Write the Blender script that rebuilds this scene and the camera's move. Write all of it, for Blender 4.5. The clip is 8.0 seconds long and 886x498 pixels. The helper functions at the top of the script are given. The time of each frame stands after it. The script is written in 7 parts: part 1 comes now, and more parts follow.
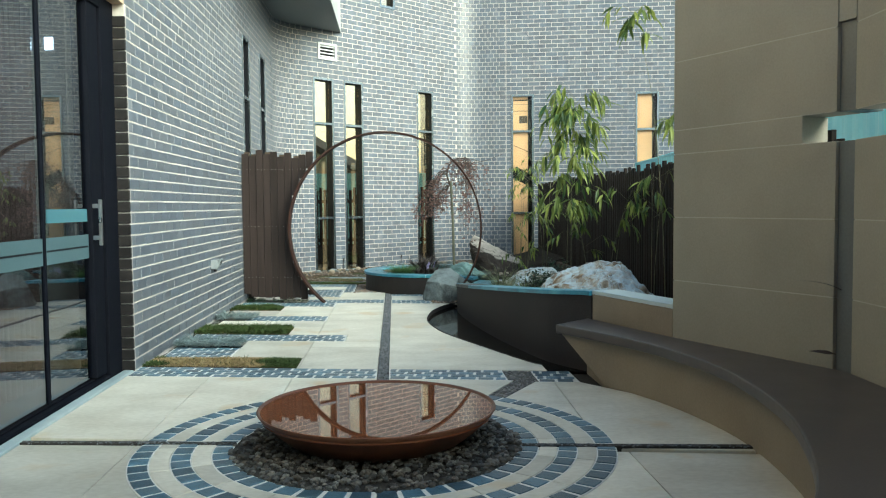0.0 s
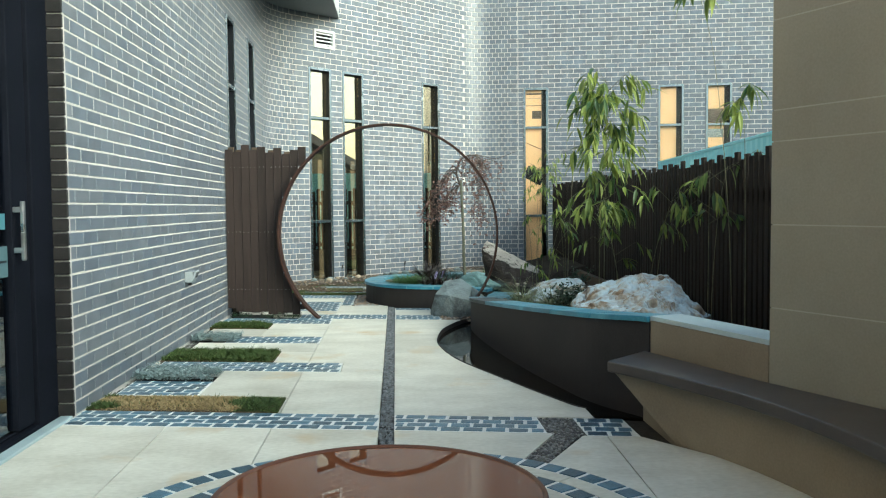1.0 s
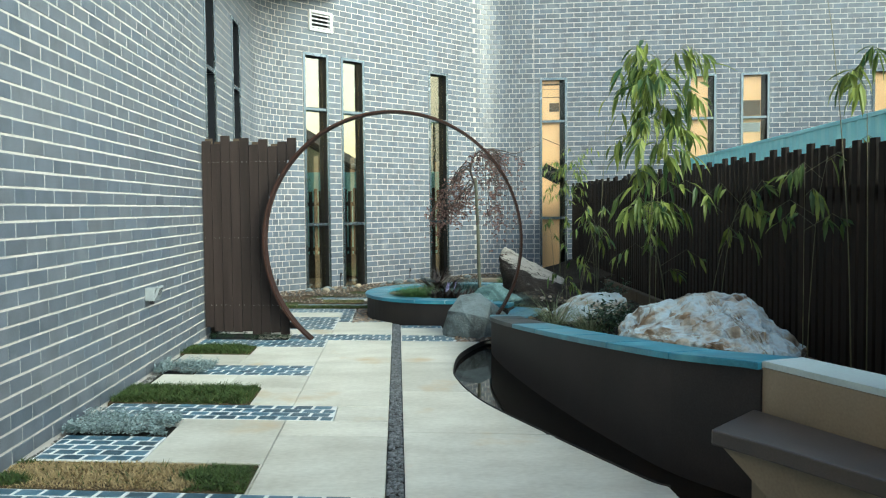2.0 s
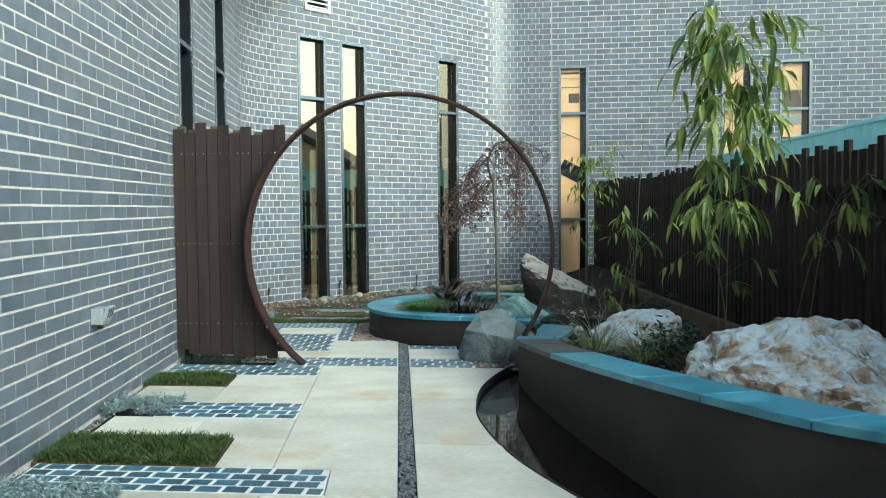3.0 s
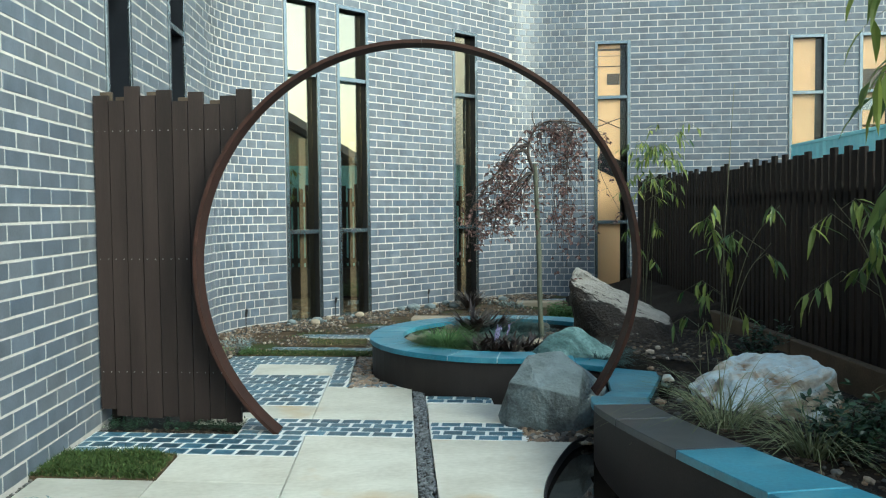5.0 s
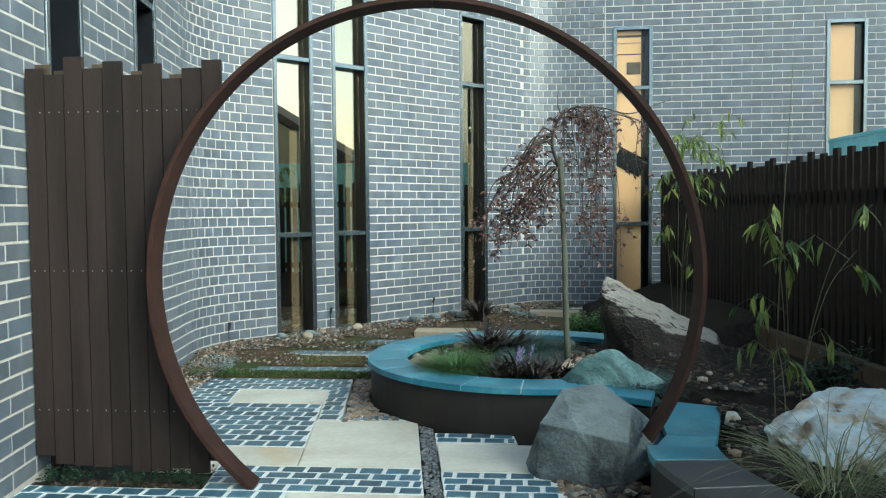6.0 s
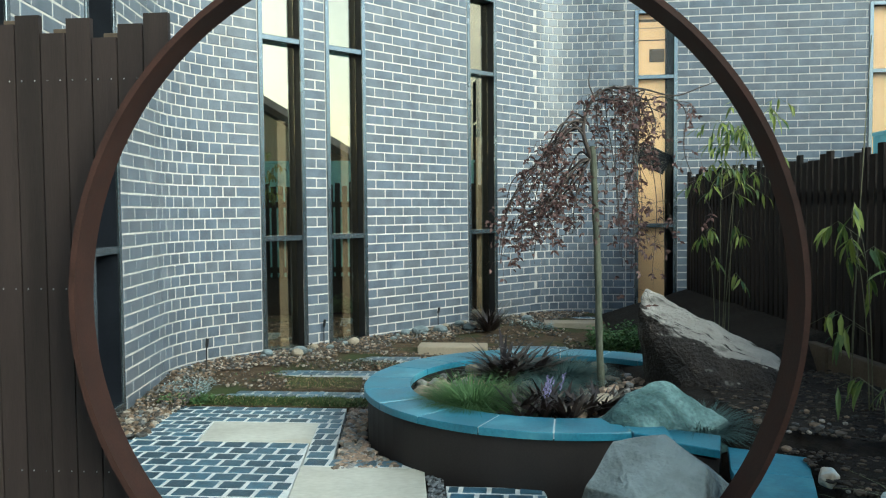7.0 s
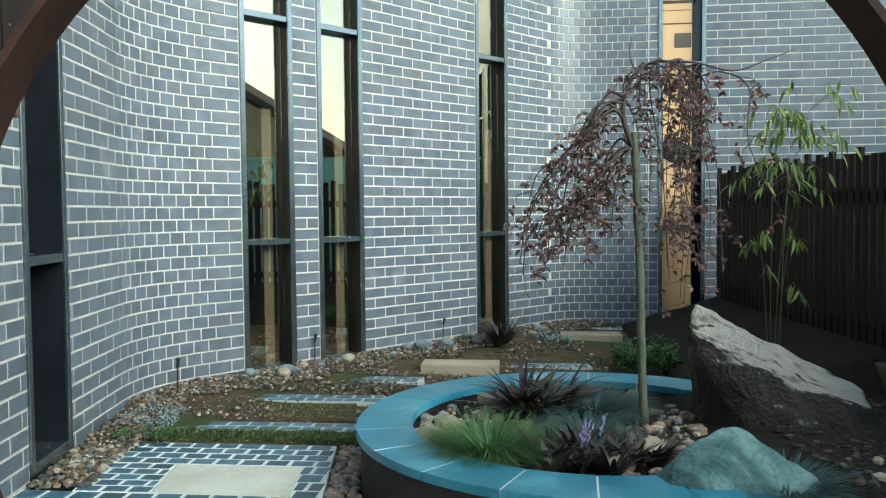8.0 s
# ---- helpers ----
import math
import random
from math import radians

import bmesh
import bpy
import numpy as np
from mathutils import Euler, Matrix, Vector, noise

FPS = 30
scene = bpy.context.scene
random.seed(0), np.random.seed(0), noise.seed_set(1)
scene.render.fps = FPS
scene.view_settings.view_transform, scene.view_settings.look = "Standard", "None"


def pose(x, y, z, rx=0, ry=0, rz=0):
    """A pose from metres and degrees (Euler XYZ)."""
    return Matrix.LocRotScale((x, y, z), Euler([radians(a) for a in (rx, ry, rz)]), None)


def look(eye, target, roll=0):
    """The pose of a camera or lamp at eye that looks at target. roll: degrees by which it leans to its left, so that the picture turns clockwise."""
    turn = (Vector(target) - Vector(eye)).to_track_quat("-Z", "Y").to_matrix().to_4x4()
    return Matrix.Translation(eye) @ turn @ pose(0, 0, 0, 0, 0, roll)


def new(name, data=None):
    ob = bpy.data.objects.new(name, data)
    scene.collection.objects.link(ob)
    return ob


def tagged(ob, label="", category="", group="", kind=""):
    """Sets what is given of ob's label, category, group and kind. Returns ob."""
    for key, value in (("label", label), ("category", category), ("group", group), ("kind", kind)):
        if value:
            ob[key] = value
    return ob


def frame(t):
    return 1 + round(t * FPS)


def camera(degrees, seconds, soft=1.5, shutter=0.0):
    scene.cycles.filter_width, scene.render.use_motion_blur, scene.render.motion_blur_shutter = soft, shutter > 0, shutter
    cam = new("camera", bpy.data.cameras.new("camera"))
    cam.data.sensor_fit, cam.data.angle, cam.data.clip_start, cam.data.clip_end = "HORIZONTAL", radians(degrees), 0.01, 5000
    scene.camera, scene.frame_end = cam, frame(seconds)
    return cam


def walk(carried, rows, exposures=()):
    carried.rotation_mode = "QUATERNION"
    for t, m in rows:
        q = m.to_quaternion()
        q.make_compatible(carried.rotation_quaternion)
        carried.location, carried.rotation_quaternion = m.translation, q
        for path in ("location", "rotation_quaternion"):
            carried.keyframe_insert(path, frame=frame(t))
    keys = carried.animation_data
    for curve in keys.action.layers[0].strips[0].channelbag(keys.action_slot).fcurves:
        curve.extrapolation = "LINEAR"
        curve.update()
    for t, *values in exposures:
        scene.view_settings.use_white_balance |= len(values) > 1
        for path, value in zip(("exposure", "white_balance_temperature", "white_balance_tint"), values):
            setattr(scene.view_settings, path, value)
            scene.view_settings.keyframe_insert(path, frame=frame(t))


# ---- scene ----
cam = camera(56.7, 8.0, soft=1.15)
PATH = [
    (0, (0.142, -0.254, 1.241), (0.259, 1.740, 1.134), -0.50),
    (0.25, (0.135, 0.036, 1.244), (0.252, 2.030, 1.138), -0.50),
    (0.5, (0.128, 0.351, 1.247), (0.244, 2.345, 1.142), -0.50),
    (0.75, (0.119, 0.685, 1.249), (0.234, 2.679, 1.145), -0.50),
    (1, (0.110, 1.031, 1.251), (0.224, 3.025, 1.148), -0.50),
    (1.5, (0.090, 1.736, 1.253), (0.202, 3.731, 1.152), -0.50),
    (2, (0.067, 2.429, 1.255), (0.177, 4.424, 1.155), -0.50),
    (2.5, (0.044, 3.086, 1.256), (0.151, 5.080, 1.156), -0.50),
    (3, (0.021, 3.694, 1.256), (0.126, 5.689, 1.157), -0.50),
    (3.5, (-0.003, 4.254, 1.256), (0.101, 6.249, 1.157), -0.50),
    (4, (-0.025, 4.772, 1.255), (0.078, 6.767, 1.157), -0.50),
    (4.5, (-0.045, 5.259, 1.254), (0.057, 7.254, 1.157), -0.50),
    (5, (-0.063, 5.727, 1.252), (0.038, 7.723, 1.156), -0.50),
    (5.5, (-0.078, 6.186, 1.250), (0.023, 8.181, 1.155), -0.50),
    (6, (-0.090, 6.641, 1.249), (0.012, 8.636, 1.155), -0.50),
    (6.5, (-0.097, 7.091, 1.247), (0.004, 9.087, 1.154), -0.50),
    (7, (-0.101, 7.532, 1.246), (0.000, 9.528, 1.154), -0.50),
    (7.5, (-0.100, 7.959, 1.246), (-0.000, 9.954, 1.154), -0.50),
    (8, (-0.094, 8.369, 1.246), (0.003, 10.365, 1.154), -0.50),
]
walk(cam, [(t, look(eye, target, roll)) for t, eye, target, roll in PATH],
     exposures=[(0.0, 1.93, 5850.0, -10.0), (2.0, 1.86, 5650.0, -10.5), (3.5, 1.73, 5480.0, -11.0), (8.0, 1.62, 5430.0, -11.0)])

# ---- world and sun ----
SUN_AZ = 137.0
SUN_EL = 27.0
world = bpy.data.worlds.new("sky")
scene.world = world
world.use_nodes = True
wn = world.node_tree.nodes
sky = wn.new("ShaderNodeTexSky")
sky.sky_type = "NISHITA"
sky.sun_disc = False
sky.sun_elevation = radians(SUN_EL)
sky.sun_rotation = radians(SUN_AZ)
sky.altitude = 20
sky.air_density = 1.0
sky.dust_density = 3.0
sky.ozone_density = 1.0
wn["Background"].inputs[1].default_value = 0.085
world.node_tree.links.new(sky.outputs[0], wn["Background"].inputs[0])
sun = new("sun", bpy.data.lights.new("sun", "SUN"))
sun.data.energy = 1.25
sun.data.angle = radians(40)
sun.data.color = (1.0, 0.93, 0.83)
sd = Vector((math.sin(radians(SUN_AZ)) * math.cos(radians(SUN_EL)), math.cos(radians(SUN_AZ)) * math.cos(radians(SUN_EL)), math.sin(radians(SUN_EL))))
sun.matrix_basis = look(sd * 60, (0, 0, 0))


# ---- materials ----
def shade(name, rough=0.6, metal=0.0, spec=0.5):
    m = bpy.data.materials.new(name)
    m.use_nodes = True
    b = m.node_tree.nodes["Principled BSDF"]
    b.inputs["Roughness"].default_value = rough
    b.inputs["Metallic"].default_value = metal
    b.inputs["Specular IOR Level"].default_value = spec
    return m, m.node_tree.nodes, m.node_tree.links, b


def ramp(nodes, stops):
    r = nodes.new("ShaderNodeValToRGB")
    while len(r.color_ramp.elements) < len(stops):
        r.color_ramp.elements.new(0.5)
    for e, (p, c) in zip(r.color_ramp.elements, stops):
        e.position, e.color = p, (*c, 1)
    return r


def surface(name, dark, light, scale=8.0, fine=60.0, rough=0.6, rough_var=0.15, bump=0.25, metal=0.0, spec=0.5,
            vary=0.0, stain=None, stain_scale=1.5, stain_at=0.62, island=False, stretch=(1, 1, 1), grain=0.35, tint=0.0):
    """Two scales of noise between a dark and a light colour, optional per-piece variation and stains, fine bump."""
    m, n, l, b = shade(name, rough, metal, spec)
    geo = n.new("ShaderNodeNewGeometry")
    mp = n.new("ShaderNodeMapping")
    mp.inputs["Scale"].default_value = stretch
    l.new(geo.outputs["Position"], mp.inputs["Vector"])
    a = n.new("ShaderNodeTexNoise")
    a.inputs["Scale"].default_value, a.inputs["Detail"].default_value = scale, 5
    f = n.new("ShaderNodeTexNoise")
    f.inputs["Scale"].default_value, f.inputs["Detail"].default_value = fine, 6
    for t in (a, f):
        l.new(mp.outputs[0], t.inputs["Vector"])
    mix = n.new("ShaderNodeMix")
    mix.inputs[0].default_value = grain
    l.new(a.outputs["Fac"], mix.inputs[2])
    l.new(f.outputs["Fac"], mix.inputs[3])
    r = ramp(n, [(0.32, dark), (0.68, light)])
    l.new(mix.outputs[0], r.inputs[0])
    col = r.outputs[0]
    if vary:
        if island:
            rnd = geo.outputs["Random Per Island"]
        else:
            rnd = n.new("ShaderNodeObjectInfo").outputs["Random"]
        hv = n.new("ShaderNodeHueSaturation")
        mr = n.new("ShaderNodeMapRange")
        mr.inputs["To Min"].default_value, mr.inputs["To Max"].default_value = 1 - vary, 1 + vary
        l.new(rnd, mr.inputs["Value"])
        if tint:
            fr = n.new("ShaderNodeMath")
            fr.operation = "MULTIPLY"
            fr.inputs[1].default_value = 7.31
            l.new(rnd, fr.inputs[0])
            fc = n.new("ShaderNodeMath")
            fc.operation = "FRACT"
            l.new(fr.outputs[0], fc.inputs[0])
            st = n.new("ShaderNodeMapRange")
            st.inputs["To Min"].default_value, st.inputs["To Max"].default_value = 1 - tint, 1 + tint
            l.new(fc.outputs[0], st.inputs["Value"])
            l.new(st.outputs[0], hv.inputs["Saturation"])
        l.new(mr.outputs[0], hv.inputs["Value"])
        l.new(col, hv.inputs["Color"])
        col = hv.outputs[0]
    if stain:
        s = n.new("ShaderNodeTexNoise")
        s.inputs["Scale"].default_value, s.inputs["Detail"].default_value = stain_scale, 4
        l.new(geo.outputs["Position"], s.inputs["Vector"])
        sr = ramp(n, [(stain_at, (0, 0, 0)), (min(stain_at + 0.16, 1), (1, 1, 1))])
        l.new(s.outputs["Fac"], sr.inputs[0])
        sm = n.new("ShaderNodeMix")
        sm.data_type = "RGBA"
        l.new(sr.outputs[0], sm.inputs[0])
        l.new(col, sm.inputs[6])
        sm.inputs[7].default_value = (*stain, 1)
        col = sm.outputs[2]
    l.new(col, b.inputs["Base Color"])
    rr = n.new("ShaderNodeMapRange")
    rr.inputs["To Min"].default_value, rr.inputs["To Max"].default_value = max(rough - rough_var, 0.02), min(rough + rough_var, 1)
    l.new(a.outputs["Fac"], rr.inputs["Value"])
    l.new(rr.outputs[0], b.inputs["Roughness"])
    if bump:
        bp = n.new("ShaderNodeBump")
        bp.inputs["Strength"].default_value, bp.inputs["Distance"].default_value = bump, 0.01
        l.new(mix.outputs[0], bp.inputs["Height"])
        l.new(bp.outputs[0], b.inputs["Normal"])
    return m


def two_tone(name, colours, scale, rough=0.7, bump=0.6, spec=0.4, detail=8, distort=0.6, fine=55):
    """Rock: bands of several colours by distorted noise, with a strong relief."""
    m, n, l, b = shade(name, rough, 0, spec)
    tc = n.new("ShaderNodeTexCoord")
    a = n.new("ShaderNodeTexNoise")
    a.inputs["Scale"].default_value, a.inputs["Detail"].default_value, a.inputs["Distortion"].default_value = scale, detail, distort
    l.new(tc.outputs["Object"], a.inputs["Vector"])
    k = len(colours) - 1
    r = ramp(n, [(0.3 + 0.4 * i / k, c) for i, c in enumerate(colours)])
    l.new(a.outputs["Fac"], r.inputs[0])
    f = n.new("ShaderNodeTexNoise")
    f.inputs["Scale"].default_value, f.inputs["Detail"].default_value = fine, 8
    l.new(tc.outputs["Object"], f.inputs["Vector"])
    mx = n.new("ShaderNodeMix")
    mx.data_type, mx.blend_type = "RGBA", "OVERLAY"
    mx.inputs[0].default_value = 0.55
    l.new(r.outputs[0], mx.inputs[6])
    fr = ramp(n, [(0.3, (0.25, 0.25, 0.25)), (0.7, (0.75, 0.75, 0.75))])
    l.new(f.outputs["Fac"], fr.inputs[0])
    l.new(fr.outputs[0], mx.inputs[7])
    l.new(mx.outputs[2], b.inputs["Base Color"])
    ad = n.new("ShaderNodeMath")
    ad.operation = "ADD"
    l.new(a.outputs["Fac"], ad.inputs[0])
    l.new(f.outputs["Fac"], ad.inputs[1])
    bp = n.new("ShaderNodeBump")
    bp.inputs["Strength"].default_value, bp.inputs["Distance"].default_value = bump, 0.02
    l.new(ad.outputs[0], bp.inputs["Height"])
    l.new(bp.outputs[0], b.inputs["Normal"])
    return m


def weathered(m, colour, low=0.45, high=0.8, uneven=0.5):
    """Blends a paler, uneven colour onto faces that look up."""
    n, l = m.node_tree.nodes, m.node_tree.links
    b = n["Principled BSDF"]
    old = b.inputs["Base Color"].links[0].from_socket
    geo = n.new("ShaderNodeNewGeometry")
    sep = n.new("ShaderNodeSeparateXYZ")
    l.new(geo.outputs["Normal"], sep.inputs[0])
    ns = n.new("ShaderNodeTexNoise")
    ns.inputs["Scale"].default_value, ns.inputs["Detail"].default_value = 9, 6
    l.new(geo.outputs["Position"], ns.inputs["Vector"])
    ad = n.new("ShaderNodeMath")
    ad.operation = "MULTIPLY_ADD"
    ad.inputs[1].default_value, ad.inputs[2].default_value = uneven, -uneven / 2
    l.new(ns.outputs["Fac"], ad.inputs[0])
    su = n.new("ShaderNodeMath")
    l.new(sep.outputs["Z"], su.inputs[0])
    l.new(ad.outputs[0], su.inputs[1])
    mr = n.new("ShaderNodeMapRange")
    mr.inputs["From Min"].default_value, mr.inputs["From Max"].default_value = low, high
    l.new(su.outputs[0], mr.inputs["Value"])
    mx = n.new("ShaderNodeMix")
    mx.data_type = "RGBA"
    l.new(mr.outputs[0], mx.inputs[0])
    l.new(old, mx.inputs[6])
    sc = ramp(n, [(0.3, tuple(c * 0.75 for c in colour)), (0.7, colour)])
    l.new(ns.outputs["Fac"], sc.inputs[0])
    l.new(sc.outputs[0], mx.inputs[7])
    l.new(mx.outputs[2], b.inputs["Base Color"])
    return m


def leafy(name, dark, light, rough=0.45, trans=0.25):
    """Leaf: colour differs from leaf to leaf, a little light comes through."""
    m, n, l, b = shade(name, rough, 0, 0.4)
    geo = n.new("ShaderNodeNewGeometry")
    r = ramp(n, [(0.0, dark), (1.0, light)])
    l.new(geo.outputs["Random Per Island"], r.inputs[0])
    l.new(r.outputs[0], b.inputs["Base Color"])
    if trans:
        tr = n.new("ShaderNodeBsdfTranslucent")
        l.new(r.outputs[0], tr.inputs["Color"])
        ms = n.new("ShaderNodeMixShader")
        ms.inputs[0].default_value = trans
        l.new(b.outputs[0], ms.inputs[1])
        l.new(tr.outputs[0], ms.inputs[2])
        l.new(ms.outputs[0], n["Material Output"].inputs["Surface"])
    return m


def glassy(name, tint=(0.9, 0.95, 0.95), rough=0.0, clear=0.95, mirror=0.05, gloss=(1, 1, 1), edge=1.0):
    """Thin pane: clear straight through, mirror at glancing angles."""
    m, n, l, b = shade(name)
    gl = n.new("ShaderNodeBsdfGlossy")
    gl.inputs["Roughness"].default_value = rough
    gl.inputs["Color"].default_value = (*gloss, 1)
    tp = n.new("ShaderNodeBsdfTransparent")
    tp.inputs["Color"].default_value = (*[c * clear for c in tint], 1)
    lw = n.new("ShaderNodeLayerWeight")
    pw = n.new("ShaderNodeMath")
    pw.operation = "POWER"
    pw.inputs[1].default_value = 4.0
    l.new(lw.outputs["Facing"], pw.inputs[0])
    fr = n.new("ShaderNodeMapRange")
    fr.inputs["To Min"].default_value, fr.inputs["To Max"].default_value = mirror, edge
    l.new(pw.outputs[0], fr.inputs["Value"])
    ms = n.new("ShaderNodeMixShader")
    l.new(fr.outputs[0], ms.inputs[0])
    l.new(tp.outputs[0], ms.inputs[1])
    l.new(gl.outputs[0], ms.inputs[2])
    l.new(ms.outputs[0], n["Material Output"].inputs["Surface"])
    return m


def stones_material(name, colours):
    """Loose stones: each takes its own colour, mottled a little."""
    m, n, l, b = shade(name, 0.7, 0, 0.35)
    geo = n.new("ShaderNodeNewGeometry")
    k = len(colours)
    r = ramp(n, [((i + 0.5) / k, c) for i, c in enumerate(colours)])
    r.color_ramp.interpolation = "CONSTANT"
    l.new(geo.outputs["Random Per Island"], r.inputs[0])
    ns = n.new("ShaderNodeTexNoise")
    ns.inputs["Scale"].default_value, ns.inputs["Detail"].default_value = 70, 6
    l.new(geo.outputs["Position"], ns.inputs["Vector"])
    mx = n.new("ShaderNodeMix")
    mx.data_type, mx.blend_type = "RGBA", "OVERLAY"
    mx.inputs[0].default_value = 0.6
    l.new(r.outputs[0], mx.inputs[6])
    fr = ramp(n, [(0.3, (0.28, 0.28, 0.28)), (0.7, (0.72, 0.72, 0.72))])
    l.new(ns.outputs["Fac"], fr.inputs[0])
    l.new(fr.outputs[0], mx.inputs[7])
    l.new(mx.outputs[2], b.inputs["Base Color"])
    bp = n.new("ShaderNodeBump")
    bp.inputs["Strength"].default_value, bp.inputs["Distance"].default_value = 0.4, 0.004
    l.new(ns.outputs["Fac"], bp.inputs["Height"])
    l.new(bp.outputs[0], b.inputs["Normal"])
    return m


def brick_material(name, island):
    return surface(name, (0.076, 0.091, 0.112), (0.143, 0.164, 0.197), scale=7, fine=90, rough=0.37, rough_var=0.08, bump=0.07,
                   spec=0.5, vary=0.11, island=island, stain=(0.23, 0.25, 0.27), stain_scale=2.2, stain_at=0.66, tint=0.22)


M = {}
M["brick"] = brick_material("glazed grey brick", False)
M["brickwork"] = brick_material("glazed grey brick joined", True)
# Darker copy of the brick: shade on the wall's return put into colour.
M["shaded_brick"] = surface("return brick with shade in its colour", (0.010, 0.0095, 0.010), (0.022, 0.020, 0.020), scale=12, fine=120, rough=0.6, bump=0.1, spec=0.25)
M["mortar"] = surface("pale mortar", (0.40, 0.375, 0.345), (0.56, 0.53, 0.495), scale=20, fine=200, rough=0.85, bump=0.3, spec=0.2)
M["slab"] = surface("cream sandstone paving", (0.45, 0.424, 0.352), (0.672, 0.655, 0.575), scale=2.2, fine=26, rough=0.50, rough_var=0.12, bump=0.07,
                    spec=0.4, vary=0.15, stain=(0.52, 0.38, 0.20), stain_scale=1.7, stain_at=0.60, stretch=(1, 1.6, 1))
M["sett"] = surface("dark granite sett", (0.026, 0.066, 0.096), (0.084, 0.168, 0.235), scale=18, fine=150, rough=0.36, bump=0.35, spec=0.5, vary=0.42)
M["grout"] = surface("white grout", (0.60, 0.60, 0.58), (0.80, 0.80, 0.77), scale=30, fine=160, rough=0.9, bump=0.3, spec=0.2)
M["grout_dirty"] = surface("weathered grey grout", (0.34, 0.35, 0.34), (0.56, 0.57, 0.56), scale=9, fine=120, rough=0.9, bump=0.3, spec=0.2)
M["bed"] = surface("dark bedding", (0.025, 0.024, 0.022), (0.06, 0.055, 0.05), scale=20, fine=160, rough=0.95, bump=0.8, spec=0.2)
M["gravel"] = surface("dark blue gravel", (0.05, 0.056, 0.064), (0.19, 0.20, 0.21), scale=40, fine=200, rough=0.7, bump=0.4, vary=0.45, island=True)
M["pebble"] = stones_material("mixed river pebble", [(0.045, 0.037, 0.030), (0.17, 0.12, 0.078), (0.13, 0.127, 0.12), (0.085, 0.066, 0.050), (0.22, 0.155, 0.105), (0.06, 0.057, 0.053), (0.33, 0.285, 0.23), (0.12, 0.085, 0.057)])
M["slant_gravel"] = stones_material("grey mixed gravel", [(0.07, 0.07, 0.07), (0.16, 0.16, 0.155), (0.10, 0.095, 0.085), (0.24, 0.235, 0.22), (0.12, 0.11, 0.095)])
M["buff_pebble"] = stones_material("buff river pebble", [(0.30, 0.22, 0.16), (0.21, 0.20, 0.18), (0.42, 0.34, 0.27), (0.15, 0.115, 0.085), (0.34, 0.24, 0.17), (0.27, 0.26, 0.25)])
M["bowl_gravel"] = stones_material("brown grey gravel", [(0.045, 0.042, 0.038), (0.10, 0.092, 0.082), (0.065, 0.068, 0.07), (0.15, 0.145, 0.135), (0.08, 0.068, 0.055)])
M["soil"] = surface("bark mulch soil", (0.007, 0.0058, 0.0045), (0.034, 0.026, 0.020), scale=25, fine=140, rough=0.95, bump=1.0, spec=0.2)
M["mulch"] = stones_material("bark chips", [(0.022, 0.016, 0.011), (0.052, 0.037, 0.025), (0.013, 0.010, 0.008), (0.08, 0.058, 0.040), (0.035, 0.024, 0.016)])
M["moss"] = surface("brown matted turf", (0.035, 0.027, 0.017), (0.125, 0.085, 0.052), scale=14, fine=120, rough=0.95, bump=1.0, spec=0.15,
                    stain=(0.050, 0.062, 0.024), stain_scale=2.6, stain_at=0.50)
# Saturated base blue stands in for sky reflected on the honed stone.
M["cap"] = surface("honed bluestone capping with sky blue in its colour", (0.018, 0.125, 0.195), (0.075, 0.290, 0.405), scale=4, fine=70, rough=0.34, rough_var=0.12, bump=0.08,
                   spec=0.6, vary=0.14, stain=(0.13, 0.36, 0.45), stain_scale=3.1, stain_at=0.56)
# Darker copy of the capping, coloured for the stretch that lies in shade.
M["cap_shaded"] = surface("capping with shade in its colour", (0.016, 0.018, 0.022), (0.042, 0.050, 0.060), scale=3, fine=80, rough=0.42, bump=0.08, spec=0.5,
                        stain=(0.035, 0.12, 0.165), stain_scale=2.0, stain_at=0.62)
M["planter"] = surface("charcoal rendered planter", (0.021, 0.0195, 0.0205), (0.048, 0.042, 0.043), scale=3, fine=120, rough=0.7, bump=0.12, spec=0.25)
M["ring_planter"] = surface("brown charcoal render", (0.016, 0.013, 0.012), (0.032, 0.026, 0.024), scale=5, fine=120, rough=0.65, bump=0.15, spec=0.35)
M["wall_stone"] = surface("buff smooth stone wall", (0.28, 0.262, 0.212), (0.365, 0.345, 0.285), scale=1.6, fine=90, rough=0.7, bump=0.08, spec=0.3, vary=0.03)
M["wall_joint"] = surface("pale wall joint", (0.40, 0.38, 0.325), (0.48, 0.46, 0.40), scale=10, fine=120, rough=0.85, bump=0.1, spec=0.2)
M["bench_top"] = surface("brown honed stone seat", (0.052, 0.042, 0.037), (0.095, 0.078, 0.070), scale=3.5, fine=110, rough=0.38, rough_var=0.12, bump=0.06, spec=0.5)
M["bench_face"] = surface("buff stone bench face", (0.22, 0.180, 0.132), (0.32, 0.270, 0.203), scale=2.2, fine=90, rough=0.65, bump=0.1, spec=0.3)
M["rust"] = surface("weathering steel", (0.020, 0.0098, 0.0075), (0.046, 0.0205, 0.0150), scale=9, fine=120, rough=0.72, bump=0.2, spec=0.2,
                    stain=(0.12, 0.052, 0.034), stain_scale=4, stain_at=0.70)
M["bowl"] = surface("rusted steel bowl", (0.060, 0.022, 0.012), (0.17, 0.066, 0.030), scale=7, fine=110, rough=0.5, bump=0.15, spec=0.5, metal=0.2,
                    stain=(0.22, 0.10, 0.05), stain_scale=3, stain_at=0.6)
